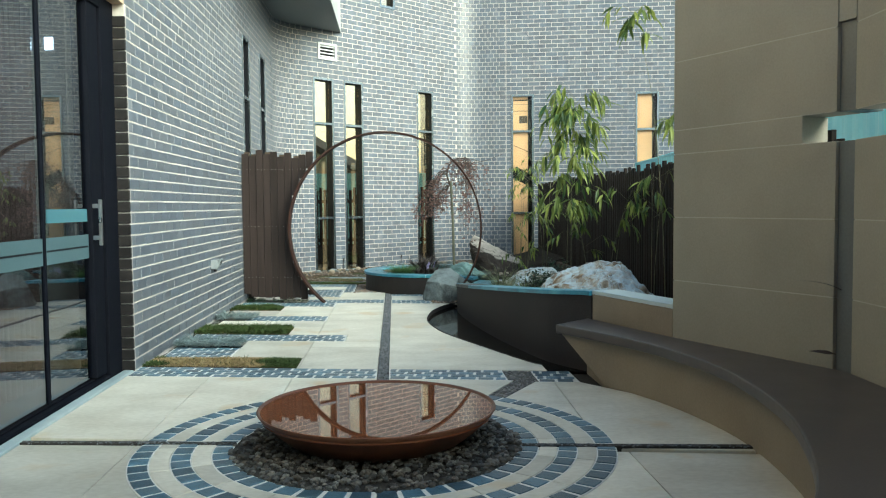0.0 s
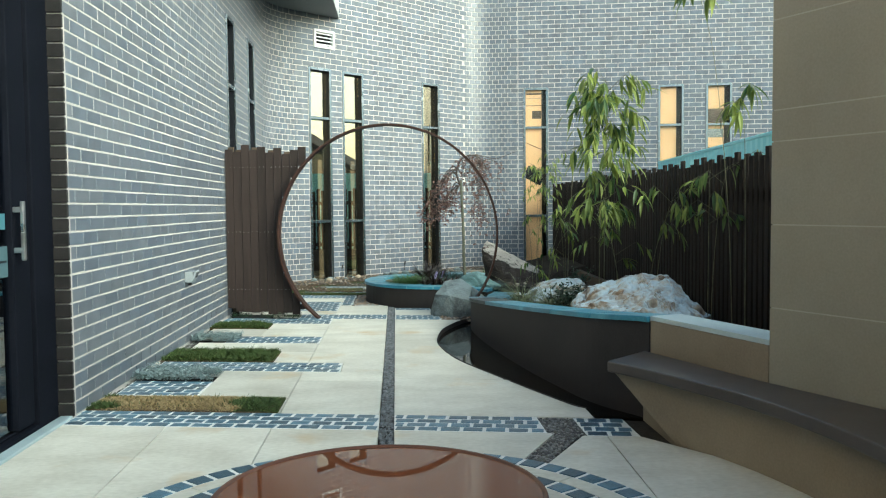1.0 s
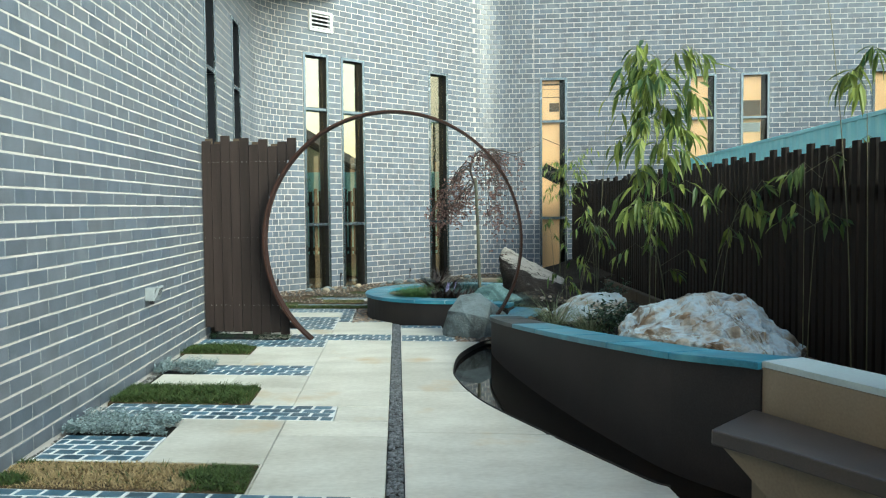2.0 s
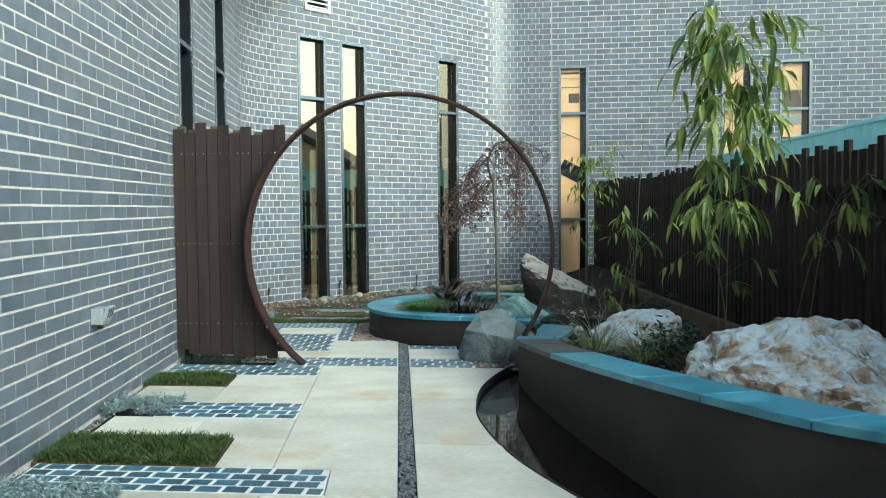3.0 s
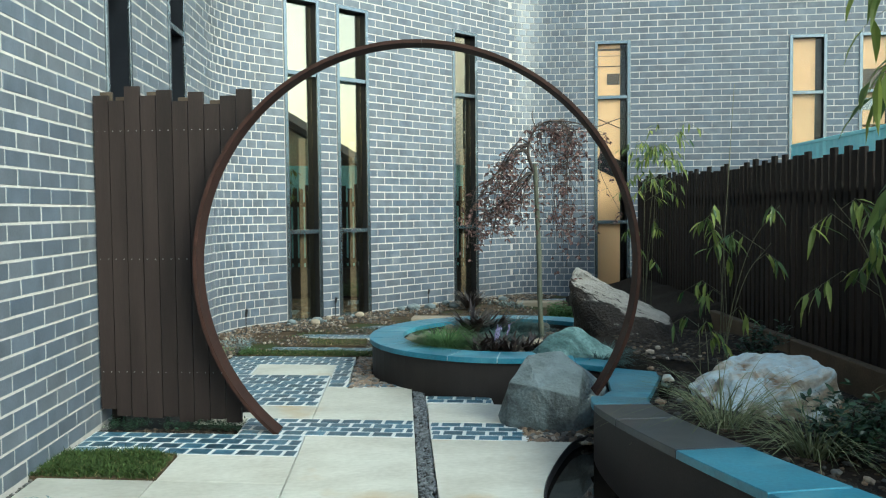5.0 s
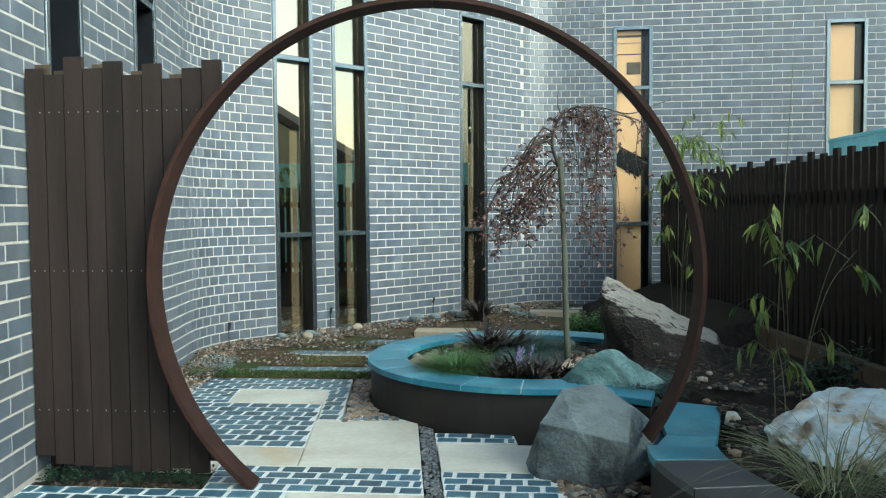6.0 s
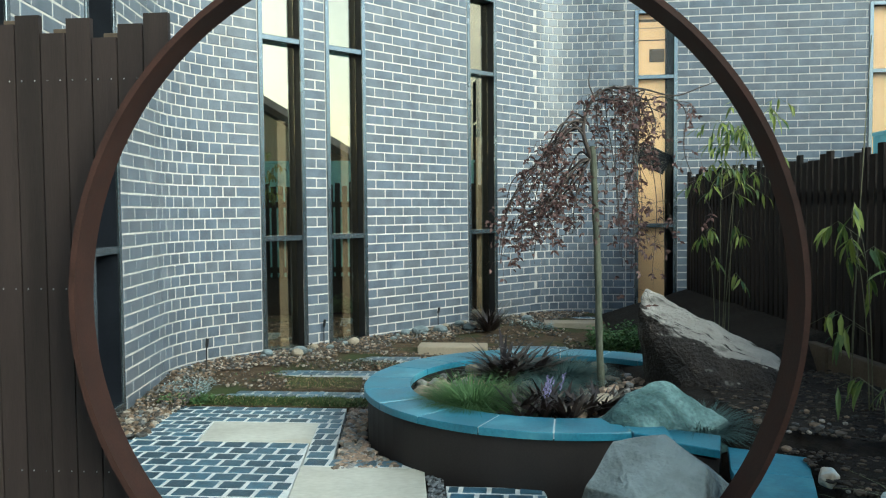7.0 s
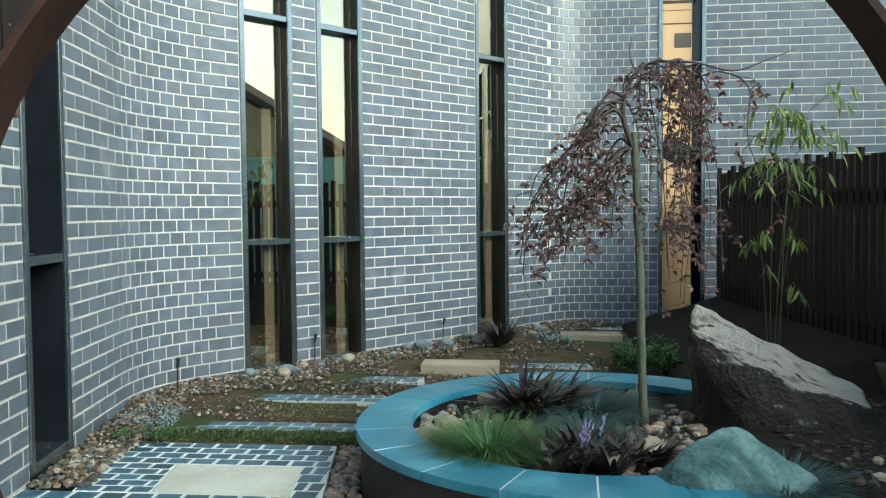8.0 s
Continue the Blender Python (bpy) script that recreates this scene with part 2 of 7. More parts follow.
M["plank"] = surface("dark brown composite plank", (0.016, 0.0112, 0.0098), (0.034, 0.0235, 0.0205), scale=3, fine=50, rough=0.62, bump=0.18, spec=0.3, vary=0.14,
                     stretch=(6, 6, 0.4))
M["slat"] = surface("dark stained fence slat", (0.008, 0.0060, 0.0052), (0.021, 0.0155, 0.013), scale=3, fine=50, rough=0.8, bump=0.25, spec=0.2, vary=0.3,
                    stretch=(6, 6, 0.4))
M["frame"] = surface("blue grey window frame", (0.20, 0.235, 0.265), (0.275, 0.31, 0.335), scale=4, fine=90, rough=0.25, rough_var=0.08, bump=0.03, metal=0.9, spec=0.6)
M["jamb"] = surface("black window jamb", (0.005, 0.006, 0.009), (0.010, 0.012, 0.017), scale=6, fine=90, rough=0.5, bump=0.03, spec=0.2)
M["door_frame"] = surface("black door frame", (0.004, 0.005, 0.008), (0.008, 0.009, 0.014), scale=6, fine=90, rough=0.75, bump=0.03, spec=0.05)
# Warm gloss tint puts the cream sky's colour into the reflection.
M["glass"] = glassy("window glass", mirror=0.40, gloss=(1.0, 0.87, 0.65))
M["clear_glass"] = glassy("dark clear window glass", tint=(0.14, 0.19, 0.28), mirror=0.03, gloss=(0.7, 0.8, 1.0), edge=0.22)
M["room_glass"] = glassy("window glass over lit room panel", tint=(1.0, 0.99, 0.97), clear=0.97, mirror=0.02)
M["door_glass"] = glassy("door glass", tint=(0.46, 0.54, 0.64), mirror=0.10)
M["steel"] = surface("brushed steel", (0.45, 0.46, 0.47), (0.62, 0.63, 0.64), scale=10, fine=200, rough=0.3, bump=0.03, metal=1.0)
M["frost_grey"] = surface("blue grey frosted film", (0.065, 0.115, 0.135), (0.085, 0.145, 0.165), scale=5, fine=80, rough=0.45, bump=0.02)
M["frost"] = surface("pale blue frosted film", (0.060, 0.165, 0.205), (0.085, 0.205, 0.25), scale=5, fine=80, rough=0.45, bump=0.02)
M["sill"] = surface("pale metal door sill", (0.40, 0.50, 0.52), (0.52, 0.62, 0.64), scale=8, fine=120, rough=0.4, bump=0.05, metal=0.3)
# Orange tan puts the lit interior's warmth into the panel's colour.
M["blind"] = surface("tan panel for the lit room", (0.66, 0.43, 0.225), (0.74, 0.50, 0.28), scale=3, fine=120, rough=0.8, bump=0.05, spec=0.2)
M["room_wall"] = surface("cream room wall", (0.55, 0.46, 0.34), (0.66, 0.56, 0.42), scale=2, fine=80, rough=0.85, bump=0.05, spec=0.2)
M["room_panel"] = surface("tan inner panel", (0.30, 0.215, 0.14), (0.38, 0.285, 0.19), scale=2, fine=80, rough=0.85, bump=0.05, spec=0.2)
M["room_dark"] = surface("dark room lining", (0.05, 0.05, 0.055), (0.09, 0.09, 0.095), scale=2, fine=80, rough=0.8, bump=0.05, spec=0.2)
M["curtain"] = surface("terracotta curtain", (0.22, 0.12, 0.08), (0.34, 0.20, 0.14), scale=6, fine=80, rough=0.9, bump=0.2, spec=0.1, stretch=(3, 3, 0.3))
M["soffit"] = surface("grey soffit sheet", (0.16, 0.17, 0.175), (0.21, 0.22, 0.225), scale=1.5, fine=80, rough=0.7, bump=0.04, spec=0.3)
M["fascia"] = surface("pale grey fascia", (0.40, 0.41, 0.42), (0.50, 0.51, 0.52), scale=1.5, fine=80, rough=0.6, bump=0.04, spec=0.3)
M["channel"] = surface("grey metal channel", (0.15, 0.16, 0.16), (0.21, 0.22, 0.22), scale=2, fine=80, rough=0.4, bump=0.03, spec=0.5, metal=0.5)
M["white"] = surface("white plastic", (0.55, 0.56, 0.57), (0.68, 0.69, 0.70), scale=8, fine=100, rough=0.45, bump=0.03)
M["pale_cap"] = surface("pale blue stone cap", (0.42, 0.52, 0.54), (0.58, 0.68, 0.70), scale=4, fine=80, rough=0.4, bump=0.06, spec=0.5)
M["grey_plastic"] = surface("weathered grey plastic", (0.19, 0.215, 0.225), (0.28, 0.305, 0.315), scale=9, fine=100, rough=0.5, bump=0.03)
M["black"] = surface("black plastic", (0.008, 0.008, 0.009), (0.02, 0.02, 0.022), scale=8, fine=100, rough=0.5, bump=0.05)
M["metal_fence"] = surface("pale cyan sheet fence", (0.36, 0.80, 0.88), (0.44, 0.88, 0.95), scale=1.5, fine=60, rough=0.45, bump=0.02, spec=0.5)
M["neighbour"] = surface("tan rendered house wall", (0.50, 0.38, 0.26), (0.60, 0.47, 0.34), scale=1.0, fine=30, rough=0.85, bump=0.1, spec=0.2)
M["roof"] = surface("brown roof tile", (0.06, 0.04, 0.03), (0.12, 0.085, 0.06), scale=5, fine=40, rough=0.7, bump=0.4, spec=0.3)
M["sleeper"] = surface("buff stone sleeper", (0.26, 0.215, 0.155), (0.38, 0.32, 0.24), scale=4, fine=70, rough=0.75, bump=0.25, spec=0.3)
M["old_sleeper"] = surface("weathered brown sleeper", (0.055, 0.042, 0.03), (0.12, 0.092, 0.066), scale=4, fine=70, rough=0.85, bump=0.3, spec=0.2)
M["rock_grey"] = two_tone("grey granite boulder", [(0.036, 0.040, 0.039), (0.085, 0.100, 0.102), (0.165, 0.198, 0.204), (0.105, 0.100, 0.084)], 2.6, distort=1.3, bump=0.6)
# Paler up-facing facets put the light on the boulder into its colour.
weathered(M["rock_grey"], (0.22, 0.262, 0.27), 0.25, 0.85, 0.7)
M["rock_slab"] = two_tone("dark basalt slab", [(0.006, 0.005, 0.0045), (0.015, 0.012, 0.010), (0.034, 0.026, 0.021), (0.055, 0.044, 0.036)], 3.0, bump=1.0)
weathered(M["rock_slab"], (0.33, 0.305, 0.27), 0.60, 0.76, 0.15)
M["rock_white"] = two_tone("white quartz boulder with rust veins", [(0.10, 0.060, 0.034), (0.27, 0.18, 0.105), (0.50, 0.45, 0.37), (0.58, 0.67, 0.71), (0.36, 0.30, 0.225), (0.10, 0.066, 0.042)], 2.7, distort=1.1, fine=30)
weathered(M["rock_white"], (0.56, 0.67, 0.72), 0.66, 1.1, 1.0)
M["rock_teal"] = two_tone("blue green stone", [(0.035, 0.07, 0.068), (0.08, 0.145, 0.14), (0.18, 0.28, 0.27), (0.10, 0.13, 0.115)], 4.0)
M["water_pond"], _n, _l, _b = shade("dark pond water", 0.03, 0, 0.5)
_b.inputs["Base Color"].default_value = (0.010, 0.008, 0.006, 1)
_b.inputs["IOR"].default_value = 1.25
M["water_bowl"], _n, _l, _b = shade("still water over rusted steel", 0.015, 0, 0.5)
_b.inputs["Base Color"].default_value = (0.15, 0.052, 0.023, 1)
_b.inputs["IOR"].default_value = 1.33
M["grass"] = leafy("lawn blade", (0.030, 0.055, 0.010), (0.085, 0.125, 0.030), 0.6, 0.2)
M["straw"] = leafy("dry lawn blade", (0.26, 0.185, 0.085), (0.44, 0.34, 0.175), 0.7, 0.2)
M["silver"] = leafy("silver ground cover leaf", (0.16, 0.22, 0.22), (0.38, 0.46, 0.46), 0.6, 0.15)
M["bamboo"] = leafy("bamboo leaf", (0.030, 0.075, 0.028), (0.28, 0.33, 0.07), 0.42, 0.4)
M["culm"] = surface("bamboo culm", (0.06, 0.06, 0.03), (0.13, 0.125, 0.06), scale=10, fine=80, rough=0.5, bump=0.1)
M["bark"] = surface("grey green maple bark", (0.055, 0.058, 0.038), (0.13, 0.135, 0.095), scale=15, fine=120, rough=0.8, bump=0.5, stretch=(1, 1, 0.4))
M["twig"] = surface("dark twig", (0.03, 0.022, 0.018), (0.07, 0.05, 0.042), scale=15, fine=120, rough=0.8, bump=0.3)
M["maple"] = leafy("purple brown maple leaf", (0.065, 0.032, 0.031), (0.21, 0.125, 0.108), 0.6, 0.35)
M["cordyline"] = leafy("dark purple strap leaf", (0.012, 0.009, 0.009), (0.062, 0.046, 0.040), 0.40, 0.1)
M["fescue"] = leafy("green fescue blade", (0.05, 0.11, 0.035), (0.15, 0.25, 0.09), 0.6, 0.25)
M["blue_fescue"] = leafy("blue grey fescue blade", (0.04, 0.085, 0.08), (0.11, 0.17, 0.16), 0.6, 0.2)
M["sedge"] = leafy("pale sedge blade", (0.10, 0.125, 0.058), (0.30, 0.32, 0.18), 0.6, 0.3)
M["shrub"] = leafy("dark green shrub leaf", (0.012, 0.030, 0.016), (0.045, 0.085, 0.045), 0.4, 0.15)
M["lilac"] = leafy("lilac flower", (0.22, 0.20, 0.40), (0.40, 0.36, 0.60), 0.6, 0.3)


# ---- mesh helpers ----
def mesh_ob(name, verts, faces, material, parent=None, label="", smooth=False, category="", kind="", group=""):
    me = bpy.data.meshes.new(name)
    me.from_pydata([tuple(v) for v in verts], [], [tuple(f) for f in faces])
    me.materials.append(material)
    if smooth:
        me.polygons.foreach_set("use_smooth", [True] * len(me.polygons))
    me.update()
    ob = new(name, me)
    if parent:
        ob.parent = parent
    return tagged(ob, label, category, group, kind)


def part(name, bm, material, parent=None, label="", smooth=False):
    me = bpy.data.meshes.new(name)
    bm.normal_update()
    bm.to_mesh(me)
    bm.free()
    me.materials.append(material)
    if smooth:
        me.polygons.foreach_set("use_smooth", [True] * len(me.polygons))
    ob = new(name, me)
    if parent:
        ob.parent = parent
    return tagged(ob, label)


def root(name, loc=(0, 0, 0), label="", category="", group="", kind=""):
    e = new(name)
    e.empty_display_size = 0.1
    e.location = loc
    return tagged(e, label, category, group, kind)


def box_bm(size, centre=(0, 0, 0), bevel=0.0, turn=0.0, seg=1):
    bm = bmesh.new()
    bmesh.ops.create_cube(bm, size=1, matrix=Matrix.Translation(centre) @ Matrix.Rotation(turn, 4, "Z") @ Matrix.Diagonal((*size, 1)))
    if bevel:
        bmesh.ops.bevel(bm, geom=bm.edges[:], offset=bevel, segments=seg, affect="EDGES", profile=0.6)
    return bm


def prism_lists(outline, z0, z1, chamfer=0.0):
    """Upright prism over a flat outline (counter-clockwise), with a chamfered top rim."""
    n = len(outline)
    cx, cy = sum(p[0] for p in outline) / n, sum(p[1] for p in outline) / n
    v = [(x, y, z0) for x, y in outline] + [(x, y, z1 - chamfer) for x, y in outline]
    f = [tuple(range(n))[::-1]] + [(i, (i + 1) % n, n + (i + 1) % n, n + i) for i in range(n)]
    if chamfer:
        for x, y in outline:
            d = max(math.hypot(x - cx, y - cy), 1e-4)
            k = max(0.0, 1 - chamfer * 1.3 / d)
            v.append((cx + (x - cx) * k, cy + (y - cy) * k, z1))
        f += [(n + i, n + (i + 1) % n, 2 * n + (i + 1) % n, 2 * n + i) for i in range(n)]
        f.append(tuple(range(2 * n, 3 * n)))
    else:
        f.append(tuple(range(n, 2 * n)))
    return v, f


def curve_points(ctrl, per=12):
    """Catmull-Rom through control points of any dimension."""
    pts = [Vector(c) for c in ctrl]
    pts = [pts[0] * 2 - pts[1]] + pts + [pts[-1] * 2 - pts[-2]]
    out = []
    for a, b, c, d in zip(pts, pts[1:], pts[2:], pts[3:]):
        for k in range(per):
            t = k / per
            out.append(0.5 * (2 * b + (c - a) * t + (2 * a - 5 * b + 4 * c - d) * t * t + (3 * b - a - 3 * c + d) * t ** 3))
    out.append(pts[-2])
    return out


def tube_lists(path, radii, sides=6):
    v, f = [], []
    for i, p in enumerate(path):
        p = Vector(p)
        a = Vector(path[max(i - 1, 0)])
        b = Vector(path[min(i + 1, len(path) - 1)])
        t = (b - a).normalized() if (b - a).length > 1e-6 else Vector((0, 0, 1))
        u = t.cross(Vector((0.3, 0.9, 0.1))).normalized()
        w = t.cross(u)
        r = radii[i] if isinstance(radii, (list, tuple)) else radii
        v += [p + (u * math.cos(2 * math.pi * k / sides) + w * math.sin(2 * math.pi * k / sides)) * r for k in range(sides)]
    for i in range(len(path) - 1):
        f += [(i * sides + k, i * sides + (k + 1) % sides, (i + 1) * sides + (k + 1) % sides, (i + 1) * sides + k) for k in range(sides)]
    f.append(tuple(range(sides))[::-1])
    f.append(tuple(range((len(path) - 1) * sides, len(path) * sides)))
    return v, f


class Heap:
    """Collects many small shells for one joined mesh."""

    def __init__(self):
        self.v, self.f = [], []

    def add(self, v, f):
        k = len(self.v)
        self.v += [tuple(p) for p in v]
        self.f += [tuple(i + k for i in q) for q in f]

    def make(self, name, material, **more):
        return mesh_ob(name, self.v, self.f, material, **more)


_ico = bmesh.new()
bmesh.ops.create_icosphere(_ico, subdivisions=1, radius=1)
ICO_V = [v.co.copy() for v in _ico.verts]
ICO_F = [tuple(v.index for v in f.verts) for f in _ico.faces]
_ico.free()


def pebbles(name, spots, lo, hi, material, flat=0.65, sink=0.3, rng=None, **more):
    """Joined loose stones at the given (x, y, z) spots."""
    rng = rng or random.Random(5)
    h = Heap()
    for x, y, z in spots:
        r = lo + (hi - lo) * rng.random() ** 2
        a = rng.random() * 6.28
        sx, sy, sz = r * rng.uniform(0.8, 1.3), r * rng.uniform(0.6, 1.0), r * flat * rng.uniform(0.7, 1.2)
        ca, sa = math.cos(a), math.sin(a)
        h.add([(x + ca * v.x * sx - sa * v.y * sy, y + sa * v.x * sx + ca * v.y * sy, z + v.z * sz + sz * (1 - 2 * sink)) for v in ICO_V], ICO_F)
    return h.make(name, material, **more)


def scatter(n, inside, x0, x1, y0, y1, z=0.0, rng=None):
    rng = rng or random.Random(3)
    out = []
    tries = 0
    while len(out) < n and tries < n * 40:
        tries += 1
        x, y = rng.uniform(x0, x1), rng.uniform(y0, y1)
        if inside(x, y):
            out.append((x, y, z(x, y) if callable(z) else z))
    return out


def blade(root_at, way, length, width, droop, up=1.0, steps=3):
    """A bent strap: way is its heading in the plan; it rises and then droops."""
    x, y, z = root_at
    dx, dy = math.cos(way), math.sin(way)
    px, py = -dy, dx
    v, f = [], []
    for i in range(steps + 1):
        t = i / steps
        out = length * (t * (1 - up * 0.55) + droop * t * t * 0.5)
        high = length * up * (t - droop * 0.62 * t * t)
        w = width * (1 - t) ** 0.7 * 0.5 + 0.0004
        cx, cy, cz = x + dx * out, y + dy * out, z + high
        v += [(cx - px * w, cy - py * w, cz), (cx + px * w, cy + py * w, cz)]
    f = [(2 * i, 2 * i + 1, 2 * i + 3, 2 * i + 2) for i in range(steps)]
    return v, f


def leaf(at, along, length, width, face):
    """A pointed leaf of four quads, folded a little along its rib."""
    a = Vector(along).normalized()
    s = a.cross(Vector(face)).normalized()
    n = s.cross(a)
    p = Vector(at)
    mid1, mid2, tip = p + a * length * 0.3 + n * length * 0.03, p + a * length * 0.65 + n * length * 0.02, p + a * length - n * length * 0.06
    w = width * 0.5
    v = [p, mid1 - s * w + n * w * 0.3, mid1, mid1 + s * w + n * w * 0.3, mid2 - s * w * 0.75 + n * w * 0.2, mid2, mid2 + s * w * 0.75 + n * w * 0.2, tip]
    f = [(0, 2, 1), (0, 3, 2), (1, 2, 5, 4), (2, 3, 6, 5), (4, 5, 7), (5, 6, 7)]
    return v, f


CROSS = -0.15


def row_y(c, x):
    """Paving courses run slightly askew: y of the course c at x."""
    return c + CROSS * x


def row_quad(x0, x1, c0, c1, gap=0.0):
    return [(x0 + gap, row_y(c0, x0) + gap), (x1 - gap, row_y(c0, x1) + gap), (x1 - gap, row_y(c1, x1) - gap), (x0 + gap, row_y(c1, x0) - gap)]


# ---- the line of the brick walls ----
WEST_X, WALL_TOP = -1.845, 7.4
DIAG = Vector((0.7431, 0.6691))
DIAG_P = Vector((-0.42, 15.24))
NORTH = Vector((0.9848, -0.1736))
NORTH_P = Vector((2.60, 16.93))
BRICK, BRICK_D, COURSE = 0.24, 0.2295, 0.086


def fillet(corner, before, after, cut, steps):
    """Arc that rounds a corner; before and after are the headings."""
    a, b = corner - before * cut, corner + after * cut
    turn = before.angle(after)
    r = cut / math.tan(turn / 2)
    inner = Vector((before.y, -before.x))
    c = a + inner * r
    out = []
    for i in range(steps + 1):
        t = turn * i / steps
        d = -inner
        out.append(c + Vector((d.x * math.cos(-t) - d.y * math.sin(-t), d.x * math.sin(-t) + d.y * math.cos(-t))) * r)
    return out


class Run:
    """A wall line in the plan; the court lies on the right-hand side of its heading."""

    def __init__(self, pts):
        self.p = [Vector(q) for q in pts]
        self.s = [0.0]
        for a, b in zip(self.p, self.p[1:]):
            self.s.append(self.s[-1] + (b - a).length)
        self.length = self.s[-1]

    def at(self, s):
        s = min(max(s, 0.0), self.length)
        k = 0
        while k < len(self.p) - 2 and self.s[k + 1] < s:
            k += 1
        a, b = self.p[k], self.p[k + 1]
        t = (b - a).normalized()
        return a + t * (s - self.s[k]), t, Vector((t.y, -t.x))


C1 = Vector((WEST_X, 13.957))
C2 = Vector((1.644, 17.098))
arc1 = fillet(C1, Vector((0, 1)), DIAG, 0.45, 14)
arc2 = fillet(C2, DIAG, NORTH, 0.35, 12)
west_run = Run([(WEST_X, 6.06), arc1[0]])
nw_run = Run(arc1 + arc2)
north_run = Run([arc2[-1], NORTH_P + NORTH * 7.0])
ARC1_LEN = sum((b - a).length for a, b in zip(arc1, arc1[1:]))
ARC2_LEN = sum((b - a).length for a, b in zip(arc2, arc2[1:]))
S_DIAG = ARC1_LEN - (arc1[-1] - DIAG_P).dot(DIAG)
S_NORTH = (NORTH_P - arc2[-1]).dot(NORTH)
W_TOP = 41 * COURSE
WEST_WIN = [(4.80, 5.28, 0.0, W_TOP), (6.18, 6.66, 0.0, W_TOP)]
NW_WIN = [(S_DIAG + a * BRICK_D, S_DIAG + b * BRICK_D, 0.0, W_TOP) for a, b in ((-5, -3), (-2, 0), (6, 8))] + [(S_DIAG + 0.44, S_DIAG + 0.82, 58 * COURSE, 72 * COURSE)]
VENT = (S_DIAG - 1.03, S_DIAG - 0.61, 44.7 * COURSE, 48.2 * COURSE)
NORTH_WIN = [(S_NORTH, S_NORTH + 0.48, 0.0, W_TOP), (S_NORTH + 2.55, S_NORTH + 3.025, 0.0, W_TOP), (S_NORTH + 3.43, S_NORTH + 3.91, 0.0, W_TOP), (S_NORTH + 5.57, S_NORTH + 6.05, 0.0, W_TOP)]


def wall_core(name, run, openings, top, label, thick=0.25, z0=-0.1):
    """Mortar-faced wall body with real openings."""
    ss = sorted({0.0, run.length, *[s for s in run.s], *[o[0] for o in openings], *[o[1] for o in openings]})
    zs = sorted({z0, top, *[max(o[2], z0) for o in openings if o[2] > z0], *[o[3] for o in openings]})
    v, f, key = [], [], {}

    def vid(i, j, back):
        k = (i, j, back)
        if k not in key:
            p, t, n = run.at(ss[i])
            q = p - n * (0.0022 + (thick if back else 0))
            key[k] = len(v)
            v.append((q.x, q.y, zs[j]))
        return key[k]

    def solid(i, j):
        if not (0 <= i < len(ss) - 1 and 0 <= j < len(zs) - 1):
            return False
        s, z = (ss[i] + ss[i + 1]) / 2, (zs[j] + zs[j + 1]) / 2
        return not any(o[0] < s < o[1] and o[2] - 0.2 * (o[2] <= 0) < z < o[3] for o in openings)

    for i in range(len(ss) - 1):
        for j in range(len(zs) - 1):
            if not solid(i, j):
                continue
            A = lambda a, b, c: vid(i + a, j + b, c)
            f.append((A(0, 0, 0), A(1, 0, 0), A(1, 1, 0), A(0, 1, 0)))
            f.append((A(1, 0, 1), A(0, 0, 1), A(0, 1, 1), A(1, 1, 1)))
            if not solid(i - 1, j):
                f.append((A(0, 0, 1), A(0, 0, 0), A(0, 1, 0), A(0, 1, 1)))
            if not solid(i + 1, j):
                f.append((A(1, 0, 0), A(1, 0, 1), A(1, 1, 1), A(1, 1, 0)))
            if not solid(i, j - 1):
                f.append((A(0, 0, 0), A(0, 0, 1), A(1, 0, 1), A(1, 0, 0)))
            if not solid(i, j + 1):
                f.append((A(0, 1, 1), A(0, 1, 0), A(1, 1, 0), A(1, 1, 1)))
    return mesh_ob(name, v, f, M["mortar"], label=label, category="wall", kind="structure")


wall_west = wall_core("wall_west", west_run, WEST_WIN, WALL_TOP, "grey glazed brick wall with pale mortar joints", thick=0.11)
wall_northwest = wall_core("wall_northwest", nw_run, NW_WIN + [VENT], WALL_TOP, "curved grey brick wall with tall slit windows")
wall_north = wall_core("wall_north", north_run, NORTH_WIN, WALL_TOP, "bluish grey brick wall with slit windows")

# plain walls that close the place
def plain_wall(name, x0, x1, y0, y1, z0, z1, material, label):
    return tagged(part(name, box_bm((x1 - x0, y1 - y0, z1 - z0), ((x0 + x1) / 2, (y0 + y1) / 2, (z0 + z1) / 2)), material), label, "wall", kind="structure")


plain_wall("wall_over_door", -2.2, WEST_X, -3.0, 6.06, 2.75, WALL_TOP, M["neighbour"], "plain wall above the sliding door")
# Unseen roof, added to keep light off the bench and near paving.
plain_wall("patio_roof", -2.2, 3.6, -3.3, 0.7, 2.78, 2.95, M["soffit"], "unseen grey roof added to shade the near paving")
# Unseen wall; its height and tan serve the skylight and window reflections.
plain_wall("wall_south", -2.2, 9.0, -3.3, -3.0, -0.1, 2.6, M["neighbour"], "unseen tan wall closing the court, height set for light")

# ground: one sheet to the horizon
mesh_ob("ground", [(-400, -400, -0.06), (400, -400, -0.06), (400, 400, -0.06), (-400, 400, -0.06)], [(0, 1, 2, 3)], M["bed"],
        label="dark earth under paving and beds", category="ground", kind="structure")


